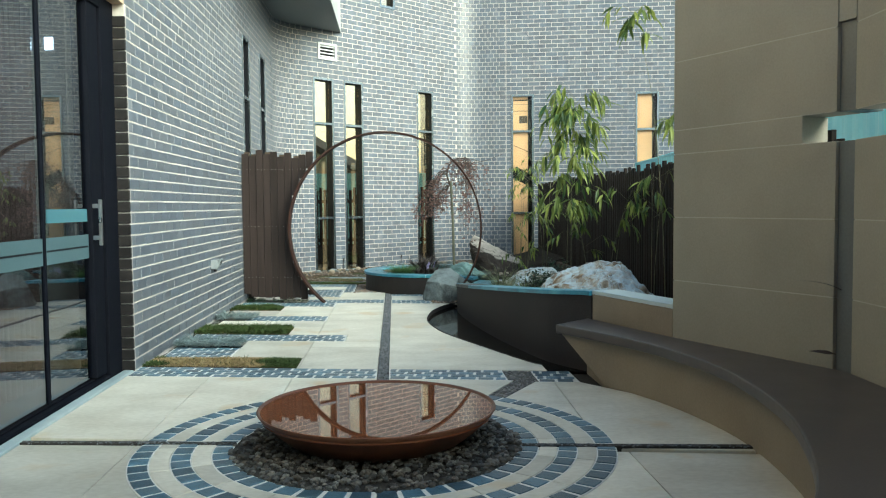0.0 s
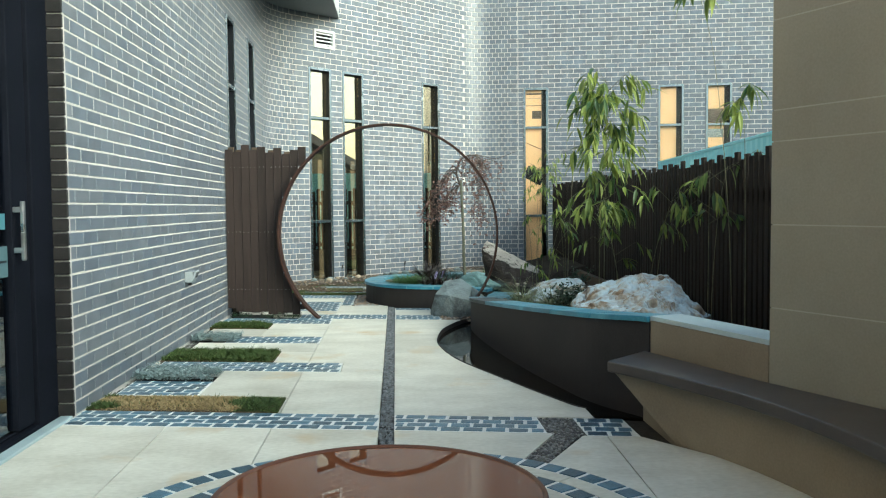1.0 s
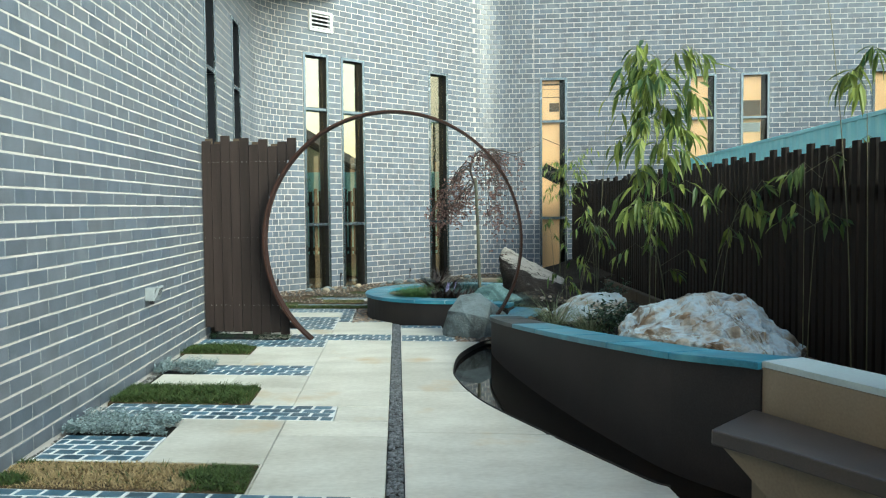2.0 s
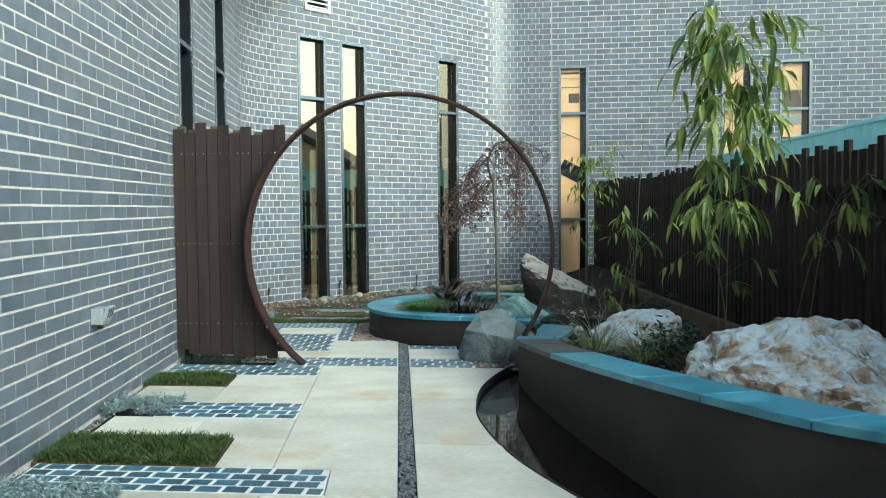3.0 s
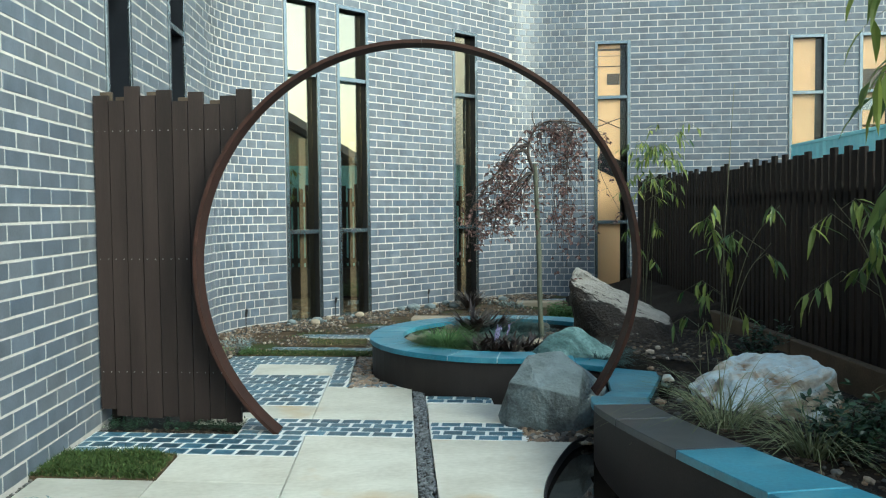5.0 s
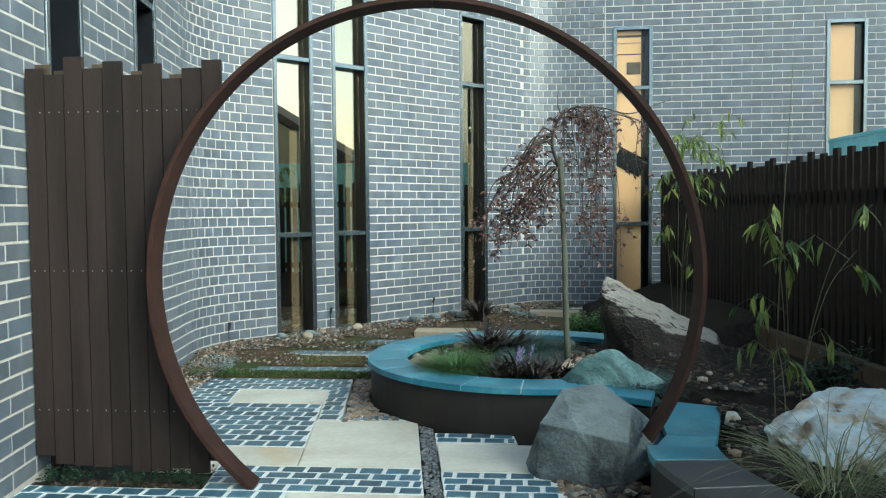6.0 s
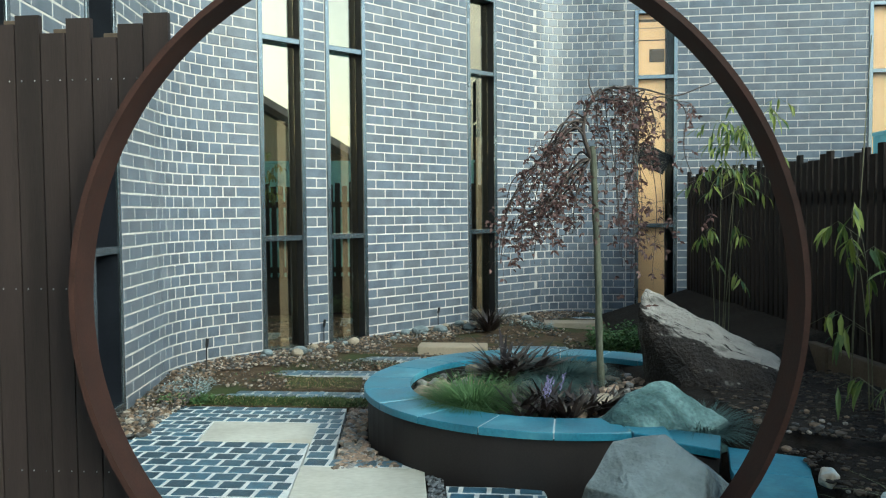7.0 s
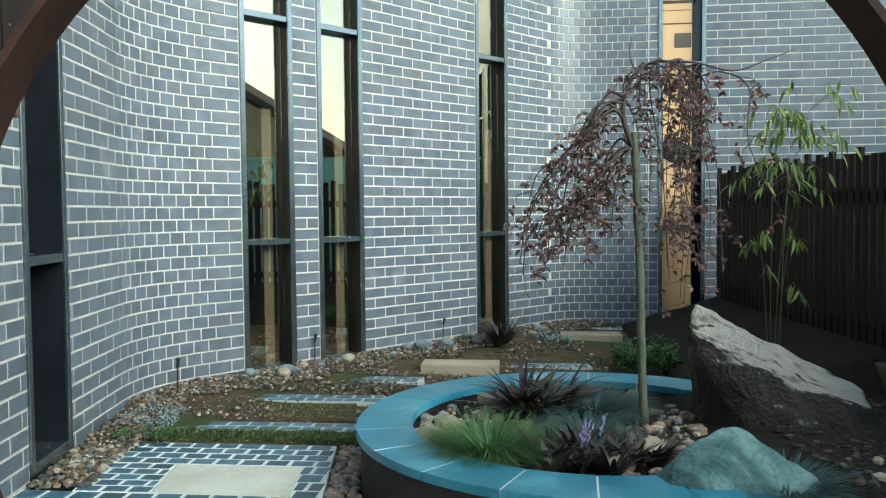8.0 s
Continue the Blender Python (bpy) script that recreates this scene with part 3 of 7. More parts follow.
# ---- windows ----
def slit_window(name, run, o, mids, blind, label, inside=None):
    """Deep black jambs, grey face frame, transoms, panes and what stands behind them."""
    s0, s1, z0, z1 = o
    z0 = max(z0, 0.02)
    p, t, n = run.at((s0 + s1) / 2)
    m = Matrix(((t.x, n.x, 0, p.x), (t.y, n.y, 0, p.y), (0, 0, 1, 0), (0, 0, 0, 1)))
    w, hgt = s1 - s0, z1 - z0
    e = root(name, (p.x, p.y, 0), label, "window", kind="structure")
    e.matrix_basis = m

    def put(nm, size, centre, mat, bevel=0.003, lab=""):
        return part(nm, box_bm(size, centre, bevel), mat, e, lab)

    fw, deep = 0.042, 0.055 if blind else (0.20 if run is west_run else 0.10)
    zc = (z0 + z1) / 2
    for sgn in (-1, 1):
        put("window_frame", (fw, 0.016, hgt), (sgn * (w / 2 - fw / 2), 0.004, zc), M["frame"])
        part("jamb", box_bm((fw - 0.008, deep, hgt - 0.01), (sgn * (w / 2 - fw / 2), -deep / 2 - 0.005, zc), 0), M["jamb"], e, "black inner jamb")
    put("window_frame", (w - 2 * fw - 0.002, 0.016, fw), (0, 0.004, z1 - fw / 2), M["frame"])
    part("jamb", box_bm((w - 2 * fw, deep, fw - 0.008), (0, -deep / 2 - 0.005, z1 - fw / 2)), M["jamb"], e, "black inner jamb")
    put("window_sill", (w - 2 * fw - 0.002, deep + 0.016, 0.055), (0, -deep / 2 + 0.004, z0 + 0.0275), M["frame"])
    for zm in mids:
        put("transom", (w - 2 * fw - 0.002, deep * 0.9, 0.045), (0, -deep * 0.45 + 0.004, zm), M["frame"])
    cuts = [z0 + 0.055] + [q for zm in mids for q in (zm - 0.0225, zm + 0.0225)] + [z1 - fw]
    for a, b in zip(cuts[::2], cuts[1::2]):
        g = part("pane", box_bm((w - 2 * fw, 0.006, b - a), (0, -deep + 0.01, (a + b) / 2)), M["room_glass"] if blind else (M["clear_glass"] if run is west_run else M["glass"]), e, "clear reflecting glass pane")
        g.visible_shadow = False
    # Tan panel added behind the glass; its warm colour stands in for lamplight.
    if blind:
        part("blind", box_bm((w - 2 * fw - 0.09, 0.004, hgt - 0.04), (-0.045, -deep - 0.006, zc)), M["blind"], e, "tan panel standing in for the lamplit room")
    if inside:
        for nm, x0, x1, za, zb, tilt, mat in inside:
            b = bmesh.new()
            bmesh.ops.create_cube(b, size=1, matrix=Matrix.Translation(((x0 + x1) / 2, -deep - 0.0, (za + zb) / 2)) @ Matrix.Rotation(radians(tilt), 4, "Y") @ Matrix.Diagonal((x1 - x0, 0.004, zb - za, 1)))
            part(nm, b, M[mat], e, "seen through the glass")
    # Closed box behind each window, coloured dark in place of the room's shade.
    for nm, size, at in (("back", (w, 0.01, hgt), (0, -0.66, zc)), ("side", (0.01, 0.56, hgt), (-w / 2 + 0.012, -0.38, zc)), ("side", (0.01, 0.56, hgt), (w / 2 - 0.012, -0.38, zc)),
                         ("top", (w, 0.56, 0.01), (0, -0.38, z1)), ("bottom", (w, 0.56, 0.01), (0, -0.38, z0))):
        part("lining", box_bm(size, at), M["room_dark"], e, "dark box standing in for the unlit room")
    if not blind and run is nw_run and z0 < 1:
        part("room_panel", box_bm((0.085, 0.01, 2.0), (0.06, -deep - 0.012, 1.04)), M["room_panel"], e, "cream panel inside the room")
    return e


INSIDE = {7: [("stair_stringer", -0.22, 0.16, 1.72, 1.96, 28, "jamb"), ("handrail", -0.20, 0.14, 2.40, 2.412, 24, "old_sleeper"), ("shelf", -0.19, 0.12, 3.40, 3.43, 0, "old_sleeper"),
              ("shelf", -0.19, 0.12, 3.325, 3.335, 0, "room_panel"), ("shelf", -0.19, 0.12, 3.185, 3.197, 0, "old_sleeper"), ("box", -0.07, 0.10, 2.94, 3.09, 0, "old_sleeper")],
          9: [("cupboard", -0.19, 0.10, 2.80, 3.06, 0, "old_sleeper"), ("shelf", -0.19, 0.10, 2.52, 2.68, 0, "frame"), ("shelf", -0.19, 0.10, 2.30, 2.33, 0, "old_sleeper"), ("shelf", -0.19, 0.10, 2.20, 2.23, 0, "old_sleeper")]}
n_win = 0
for run, wins, blind in ((west_run, WEST_WIN, False), (nw_run, NW_WIN, False), (north_run, NORTH_WIN, True)):
    for o in wins:
        n_win += 1
        tall = o[2] < 1
        slit_window(f"window_{n_win}", run, o, ([1.06, 2.765] if blind else [1.025, 2.715]) if tall else [], blind,
                    "tall slit window with warm lit room in grey frame" if blind else ("tall slit window in grey metal frame" if tall else "small upper window in grey metal frame"), INSIDE.get(n_win))


def wall_vent():
    s0, s1, z0, z1 = VENT
    p, t, n = nw_run.at((s0 + s1) / 2)
    e = root("wall_vent", (p.x, p.y, 0), "white louvred vent set in the brick wall", "vent")
    e.matrix_basis = Matrix(((t.x, n.x, 0, p.x), (t.y, n.y, 0, p.y), (0, 0, 1, 0), (0, 0, 0, 1)))
    w, h, zc = s1 - s0, z1 - z0, (z0 + z1) / 2
    for sg in (-1, 1):
        part("frame_side", box_bm((0.04, 0.05, h), (sg * (w / 2 - 0.02), 0, zc), 0.004), M["white"], e)
        part("frame_rail", box_bm((w - 0.082, 0.05, 0.04), (0, 0, zc + sg * (h / 2 - 0.02)), 0.004), M["white"], e)
    for k in range(4):
        b = bmesh.new()
        bmesh.ops.create_cube(b, size=1, matrix=Matrix.Translation((0, -0.005, z0 + 0.065 + k * 0.058)) @ Matrix.Rotation(radians(-35), 4, "X") @ Matrix.Diagonal((w - 0.084, 0.05, 0.006, 1)))
        part("slat", b, M["white"], e)
    part("backing", box_bm((w - 0.08, 0.01, h - 0.08), (0, -0.06, zc)), M["black"], e, "dark opening behind the slats")


wall_vent()


def overhang():
    """Upper storey that juts over the court, with a grey soffit."""
    pts = [(-1.84, 9.6), (-0.79, 9.6), (-0.79, 14.91)] + [(p.x, p.y) for p in reversed(arc1)]
    pts = [(x + 0.0, y) for x, y in pts]
    v, f = prism_lists(pts, 4.38, 5.9)
    e = root("overhang", (-1.3, 12, 4.38), "jutting upper storey with grey sheet soffit", "overhang", kind="structure")
    ob = mesh_ob("body", v, f, M["fascia"], e)
    ob.matrix_parent_inverse = Matrix.Translation((1.3, -12, -4.38))
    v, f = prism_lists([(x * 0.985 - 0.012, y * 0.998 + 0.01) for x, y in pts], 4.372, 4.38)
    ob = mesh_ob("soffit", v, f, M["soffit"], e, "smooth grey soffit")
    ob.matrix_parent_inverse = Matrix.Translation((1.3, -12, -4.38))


overhang()


# ---- sliding door and the room behind ----
def sliding_door():
    e = root("door_1", (-1.95, 4.0, 0), "black framed sliding glass door, closed", "door", kind="structure")

    def put(nm, x0, x1, y0, y1, z0, z1, mat, par=e, bevel=0.004, lab=""):
        ob = part(nm, box_bm((x1 - x0, y1 - y0, z1 - z0), ((x0 + x1) / 2 + 1.95, (y0 + y1) / 2 - 4.0, (z0 + z1) / 2), bevel), mat, par, lab)
        return ob

    put("post", -2.08, -1.93, 5.78, 6.058, 0.0, 2.75, M["door_frame"], lab="black door post")
    leaf_ = put("stile", -2.00, -1.945, 5.56, 5.76, 0.05, 2.72, M["door_frame"], lab="black leaf stile")
    put("stile", -2.075, -2.02, 5.62, 5.78, 0.05, 2.72, M["door_frame"], lab="black leaf stile")
    for y in (4.815, 2.55, 0.6, -1.4, -3.4):
        put("mullion", -1.99, -1.966, y, y + 0.035, 0.05, 2.72, M["door_frame"], lab="slim black mullion")
    put("head", -2.10, -1.93, -5.0, 5.78, 2.66, 2.75, M["door_frame"])
    put("track", -2.10, -1.925, -5.0, 5.78, -0.02, 0.03, M["door_frame"], lab="black floor track")
    put("track", -1.985, -1.965, -5.0, 5.78, 0.03, 0.045, M["door_frame"], lab="black floor track")
    put("door_sill", -1.922, -1.848, -5.0, 6.05, -0.02, 0.012, M["sill"], lab="pale metal sill edge")
    for y0, y1 in ((4.85, 5.56), (2.585, 4.815), (0.65, 2.55), (-1.35, 0.6), (-3.35, -1.4)):
        g = put("pane", -1.985, -1.977, y0 - 0.004, y1 + 0.004, 0.06, 2.66, M["door_glass"], bevel=0, lab="dark reflecting glass")
        g.visible_shadow = False
        if y1 > 5:
            put("film", -1.9745, -1.972, y0 + 0.03, y1 - 0.02, 1.150, 1.235, M["frost"], bevel=0, lab="pale blue safety band")
        put("film", -1.9745, -1.972, y0 + 0.005, y1 - 0.005, 0.895, 1.06, M["frost_grey"], bevel=0, lab="blue grey safety band")
        put("line", -1.9715, -1.9705, y0 + 0.02, y1 - 0.02, 0.972, 0.984, M["jamb"], bevel=0, lab="thin dark line on the band")
    h = put("handle", -1.905, -1.885, 5.565, 5.595, 0.98, 1.30, M["steel"], leaf_, 0.004, "brushed steel pull handle")
    for z in (1.02, 1.24):
        put("handle_stem", -1.946, -1.904, 5.57, 5.59, z, z + 0.03, M["steel"], leaf_, 0.003, "brushed steel stem")


sliding_door()
plain_wall("wall_room_back", -6.2, -6.0, -5.0, 6.2, -0.1, 2.8, M["room_wall"], "cream wall of the room behind the door")
plain_wall("wall_room_end", -6.0, -2.1, 6.06, 6.2, -0.1, 2.8, M["room_wall"], "cream end wall of the room")
plain_wall("wall_room_south", -6.0, -2.1, -5.2, -5.0, -0.1, 2.8, M["room_wall"], "cream far wall of the room")
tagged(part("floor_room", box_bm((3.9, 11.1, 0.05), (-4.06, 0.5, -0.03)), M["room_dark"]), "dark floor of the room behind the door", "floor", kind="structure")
tagged(part("ceiling_room", box_bm((3.9, 11.1, 0.05), (-4.06, 0.5, 2.78)), M["room_wall"]), "plain ceiling of the room", "ceiling", kind="structure")


def curtain():
    path = []
    for i in range(60):
        y = 4.95 + 0.6 * i / 59
        path.append((-2.32 + 0.03 * math.sin(i * 0.85), y))
    v = [(x, y, 0.02) for x, y in path] + [(x, y, 2.6) for x, y in path] + [(x - 0.004, y, 0.02) for x, y in path] + [(x - 0.004, y, 2.6) for x, y in path]
    n = len(path)
    f = [(i, i + 1, n + i + 1, n + i) for i in range(n - 1)] + [(2 * n + i + 1, 2 * n + i, 3 * n + i, 3 * n + i + 1) for i in range(n - 1)]
    mesh_ob("curtain", v, f, M["curtain"], label="terracotta curtain hanging inside the glass door", category="curtain", smooth=True)


curtain()


def ceiling_panel(x, y):
    e = root("ceiling_light", (x, y, 2.75), "square white ceiling light, lit", "ceiling light", "ceiling lights in the room")
    part("frame", box_bm((0.34, 0.34, 0.02), (0, 0, 0.0), 0.004), M["white"], e)
    m = bpy.data.materials.get("lamp diffuser")
    if not m:
        m, n, l, b = shade("lamp diffuser", 0.5)
        b.inputs["Base Color"].default_value = (0.8, 0.8, 0.78, 1)
        b.inputs["Emission Color"].default_value = (1.0, 0.95, 0.85, 1)
        b.inputs["Emission Strength"].default_value = 6.0
    part("diffuser", box_bm((0.3, 0.3, 0.008), (0, 0, -0.016), 0.002), m, e, "glowing white diffuser")


ceiling_panel(-4.0, 5.1)
ceiling_panel(-4.0, 2.6)


def room_lamp(x, w):
    e = root("wall_light", (x, 6.05, 2.455), "small square white wall light, lit", "wall light", "wall lights in the room")
    part("frame", box_bm((w + 0.02, 0.02, 0.11), (0, -0.01, 0), 0.003), M["white"], e)
    part("diffuser", box_bm((w, 0.008, 0.09), (0, -0.024, 0), 0.002), bpy.data.materials["lamp diffuser"], e, "glowing white diffuser")


room_lamp(-2.565, 0.10)
room_lamp(-2.385, 0.06)


# ---- pond, planters, bench and feature wall ----
POND_EDGE = curve_points([(1.27, 5.98), (1.18, 6.13), (0.88, 6.90), (0.60, 7.70), (0.49, 8.40), (0.50, 8.85), (0.59, 9.40), (0.80, 9.95), (0.95, 10.15)], 8)
WALL_EDGE = curve_points([(1.62, 5.85), (1.38, 6.30), (1.23, 6.90), (1.12, 7.45), (1.01, 8.15), (0.92, 8.95), (0.89, 9.60), (0.95, 10.00), (1.10, 10.35)], 8)


def cap_z(y):
    return 0.58 + (0.25 - 0.58) * min(max((y - 5.9) / 4.2, 0), 1)


def offset_line(pts, d):
    out = []
    for i, p in enumerate(pts):
        a, b = pts[max(i - 1, 0)], pts[min(i + 1, len(pts) - 1)]
        t = (Vector(b[:2]) - Vector(a[:2])).normalized()
        out.append(Vector((p[0] + t.y * d, p[1] - t.x * d)))
    return out


def pond():
    outline = [(p.x, p.y) for p in POND_EDGE] + [(p.x + 0.02, p.y) for p in reversed(WALL_EDGE)]
    v, f = prism_lists(outline, -0.058, -0.04)
    mesh_ob("water", v, f, M["water_pond"], label="still dark water in the shallow curved pond", category="water", kind="structure")
    # thin metal edging round the pond
    a, b = POND_EDGE, offset_line(POND_EDGE, 0.004)
    v, f = [], []
    for p, q in zip(a, b):
        v += [(p.x, p.y, -0.058), (p.x, p.y, 0.006), (q.x, q.y, 0.006), (q.x, q.y, -0.058)]
    for i in range(len(a) - 1):
        for k in range(3):
            f.append((4 * i + k, 4 * i + 4 + k, 4 * i + 5 + k, 4 * i + 1 + k))
    mesh_ob("pond_edging", v, f, M["planter"], label="thin dark steel strip edging the pond", category="edging", kind="structure")


pond()


def wall_strip(name, face, thick, z0, ztop, material, parent=None, label="", closed=False):
    """A wall that follows a line in the plan, with its own top height along it; thickness to the right of the heading."""
    back = offset_line(face, thick)
    v, f = [], []
    for p, q in zip(face, back):
        z1 = ztop(p[1]) if callable(ztop) else ztop
        v += [(p[0], p[1], z0), (p[0], p[1], z1), (q.x, q.y, z1), (q.x, q.y, z0)]
    n = len(face)
    for i in range(n if closed else n - 1):
        j = (i + 1) % n
        for k in range(4):
            f.append((4 * i + k, 4 * j + k, 4 * j + (k + 1) % 4, 4 * i + (k + 1) % 4))
    if not closed:
        f += [(0, 1, 2, 3), (4 * n - 1, 4 * n - 2, 4 * n - 3, 4 * n - 4)]
    return mesh_ob(name, v, f, material, parent, label)


def cap_piece(name, inner_pts, outer_pts, z_of, thick, parent, material, label=""):
    """One capping stone between two edges."""
    top, v, f = [], [], []
    ring_ = list(inner_pts) + list(reversed(outer_pts))
    n = len(ring_)
    cx, cy = sum(p[0] for p in ring_) / n, sum(p[1] for p in ring_) / n
    for lev, k in ((-thick, 1.0), (-0.004, 1.0), (0.0, 0.985)):
        for p in ring_:
            v.append((cx + (p[0] - cx) * k, cy + (p[1] - cy) * k, z_of(p[1]) + lev))
    for a in range(2):
        f += [(a * n + i, a * n + (i + 1) % n, (a + 1) * n + (i + 1) % n, (a + 1) * n + i) for i in range(n)]
    m = len(inner_pts)
    for i in range(m - 1):
        f.append((2 * n + i, 2 * n + i + 1, 2 * n + n - 2 - i, 2 * n + n - 1 - i))
        f.append((n - 1 - i, n - 2 - i, i + 1, i))
    return mesh_ob(name, v, f, material, parent, label)


TIP = 56
TIP_STONES = [[(0.945, 10.035), (1.19, 9.92), (1.315, 10.20), (1.12, 10.323)], [(1.12, 10.323), (1.315, 10.20), (1.475, 10.57), (1.20, 10.71)],
              [(1.20, 10.71), (1.475, 10.57), (1.587, 10.835), (1.312, 11.015)]]


def inset(quad, d):
    c = [sum(p[k] for p in quad) / len(quad) for k in (0, 1)]
    out = []
    for x, y in quad:
        v = Vector((x - c[0], y - c[1]))
        v *= 1 - d / v.length
        out.append((c[0] + v.x, c[1] + v.y))
    return out


def long_planter():
    e = root("planter", (0, 0, 0), "long charcoal planter wall with blue stone capping", "planter")
    line = WALL_EDGE[:TIP + 1]
    wall_strip("planter_wall", line, 0.24, -0.058, lambda y: cap_z(y) - 0.032, M["planter"], e, "charcoal rendered curved wall")
    edge_o = offset_line(line, -0.015)
    edge_i = offset_line(line, 0.27)
    cuts = (0, 8, 16, 24, 31, 37, 44, 50, TIP)
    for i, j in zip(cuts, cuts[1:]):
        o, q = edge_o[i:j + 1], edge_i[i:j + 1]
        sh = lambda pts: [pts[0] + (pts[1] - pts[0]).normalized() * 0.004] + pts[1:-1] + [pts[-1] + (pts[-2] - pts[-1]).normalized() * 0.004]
        # These stones carry their shade as a darker colour.
        in_shade = 37 <= i < 50
        cap_piece("capstone", sh(o), sh(q), cap_z, 0.032, e, M["cap_shaded"] if in_shade else M["cap"], "capstone darkened for shade" if in_shade else "")
    wall_strip("joint_bed", offset_line(line, 0.014), 0.21, 0.05, lambda y: cap_z(y) - 0.010, M["grout"], e, "pale joints between the capping stones")
    # low tip: three stones stepping round behind the ring gate's foot
    for k, quad in enumerate(TIP_STONES):
        v, f = prism_lists(inset(quad, 0.005), 0.172, 0.212 - 0.003 * k, 0.004)
        mesh_ob("capstone", v, f, M["cap"], e)
        v, f = prism_lists(inset(quad, 0.03), -0.058, 0.172)
        mesh_ob("planter_wall", v, f, M["planter"], e)


long_planter()
RC, RO, RI = Vector((0.785, 12.15)), 1.105, 0.845


def circle_line(c, r, n, a0=0.0, a1=2 * math.pi):
    return [Vector((c.x + r * math.cos(a0 + (a1 - a0) * i / n), c.y + r * math.sin(a0 + (a1 - a0) * i / n))) for i in range(n + 1)]


def ring_planter():
    e = root("ring_planter", (0, 0, 0), "round low planter with wide blue stone rim", "planter")
    out = circle_line(RC, RO - 0.02, 72)[:-1]
    wall_strip("planter_wall", list(reversed(out)), 0.22, -0.058, 0.235, M["ring_planter"], e, "brown charcoal round wall", closed=True)
    v, f = [], []
    cap_a, cap_b, cn = 0.50, 2 * math.pi - 1.48, 60
    for k in range(cn + 1):
        a = cap_a + (cap_b - cap_a) * k / cn
        for r, z in ((RI + 0.006, 0.24), (RI + 0.006, 0.2675), (RO - 0.006, 0.2675), (RO - 0.006, 0.24)):
            v.append((RC.x + r * math.cos(a), RC.y + r * math.sin(a), z))
    f = [(4 * k + j, 4 * k + 4 + j, 4 * k + 4 + (j + 1) % 4, 4 * k + (j + 1) % 4) for k in range(cn) for j in range(4)]
    mesh_ob("joint_bed", v, f, M["grout"], e, "pale joints between the capping stones")
    n = 20
    for k in range(n):
        a0, a1 = 2 * math.pi * (k + 0.35) / n, 2 * math.pi * (k + 1.35) / n - 0.006
        if -1.40 < math.remainder((a0 + a1) / 2, 2 * math.pi) < 0.45:
            continue
        cap_piece("capstone", circle_line(RC, RI, 5, a0, a1), circle_line(RC, RO, 5, a0, a1), lambda y: 0.27, 0.035, e, M["cap"])
    # the rim leaves the circle and runs straight to the long planter's tip
    aj = next(2 * math.pi * (k + 0.35) / n for k in range(n) if -1.40 < math.remainder(2 * math.pi * (k + 0.85) / n, 2 * math.pi) < -1.2)
    oa, ia = RC + Vector((math.cos(aj), math.sin(aj))) * RO, RC + Vector((math.cos(aj), math.sin(aj))) * RI
    ob_, ib_ = Vector((1.20, 10.80)), Vector((1.29, 11.02))
    for k in range(2):
        t0, t1 = k / 2 + 0.008, (k + 1) / 2 - 0.008
        quad = [oa.lerp(ob_, t0), oa.lerp(ob_, t1), ia.lerp(ib_, t1), ia.lerp(ib_, t0)]
        v, f = prism_lists([(p.x, p.y) for p in quad], 0.232 - 0.012 * k, 0.268 - 0.014 * k, 0.004)
        mesh_ob("capstone", v, f, M["cap"], e)
    v, f = prism_lists([(p.x, p.y) for p in (oa + Vector((0, 0.02)), ob_ + Vector((0, 0.02)), ib_, ia)], -0.05, 0.205)
    mesh_ob("planter_wall", v, f, M["ring_planter"], e)
    v, f = prism_lists([(p.x, p.y) for p in circle_line(RC, RI + 0.02, 48)[:-1]], -0.05, 0.20)
    mesh_ob("soil", v, f, M["soil"], e, "dark mulch soil filling the ring")


ring_planter()


# raised garden bed behind the long planter
def bed_z(x, y):
    base = min(cap_z(y) - 0.05, 0.245)
    rise = -0.12 * min(max((x - 1.5) / 1.2, 0), 1)
    if 11.0 < y < 12.9:
        base += 0.07 * min(max((x - 1.30) / 0.2, 0), 1)
    return base + rise + 0.03 * noise.noise(Vector((x * 2.1, y * 2.1, 0)))


def garden_bed():
    v, f = [], []
    ny, nx = 66, 16
    for j in range(ny + 1):
        y = 5.6 + (16.7 - 5.6) * j / ny
        # left border of the bed: planter wall, then the ring planter, then open court
        if y < 10.1:
            k = min(range(len(WALL_EDGE)), key=lambda q: abs(WALL_EDGE[q].y - y))
            xl = WALL_EDGE[k].x + 0.10
        elif y < 11.0:
            xl = 1.30 + 0.40 * (y - 10.1)
        elif y < 13.2:
            xl = 1.22
        else:
            xl = 1.75 + 0.1 * (y - 13.2)
        xr = 2.84 + 0.033 * (y - 7.9) + 0.05
        for i in range(nx + 1):
            x = xl + (xr - xl) * i / nx
            z = bed_z(x, y) if y < 13.2 else max(0.04, 0.30 * (x - xl) / (xr - xl) + 0.05) + 0.02 * noise.noise(Vector((x * 3, y * 3, 1)))
            if i == 0:
                z = -0.05
            v.append((x, y, z))
    for j in range(ny):
        for i in range(nx):
            a = j * (nx + 1) + i
            f.append((a, a + 1, a + nx + 2, a + nx + 1))
    mesh_ob("garden_bed", v, f, M["soil"], label="raised bed of dark bark mulch beside the fence", category="garden bed", kind="structure", smooth=True)


garden_bed()


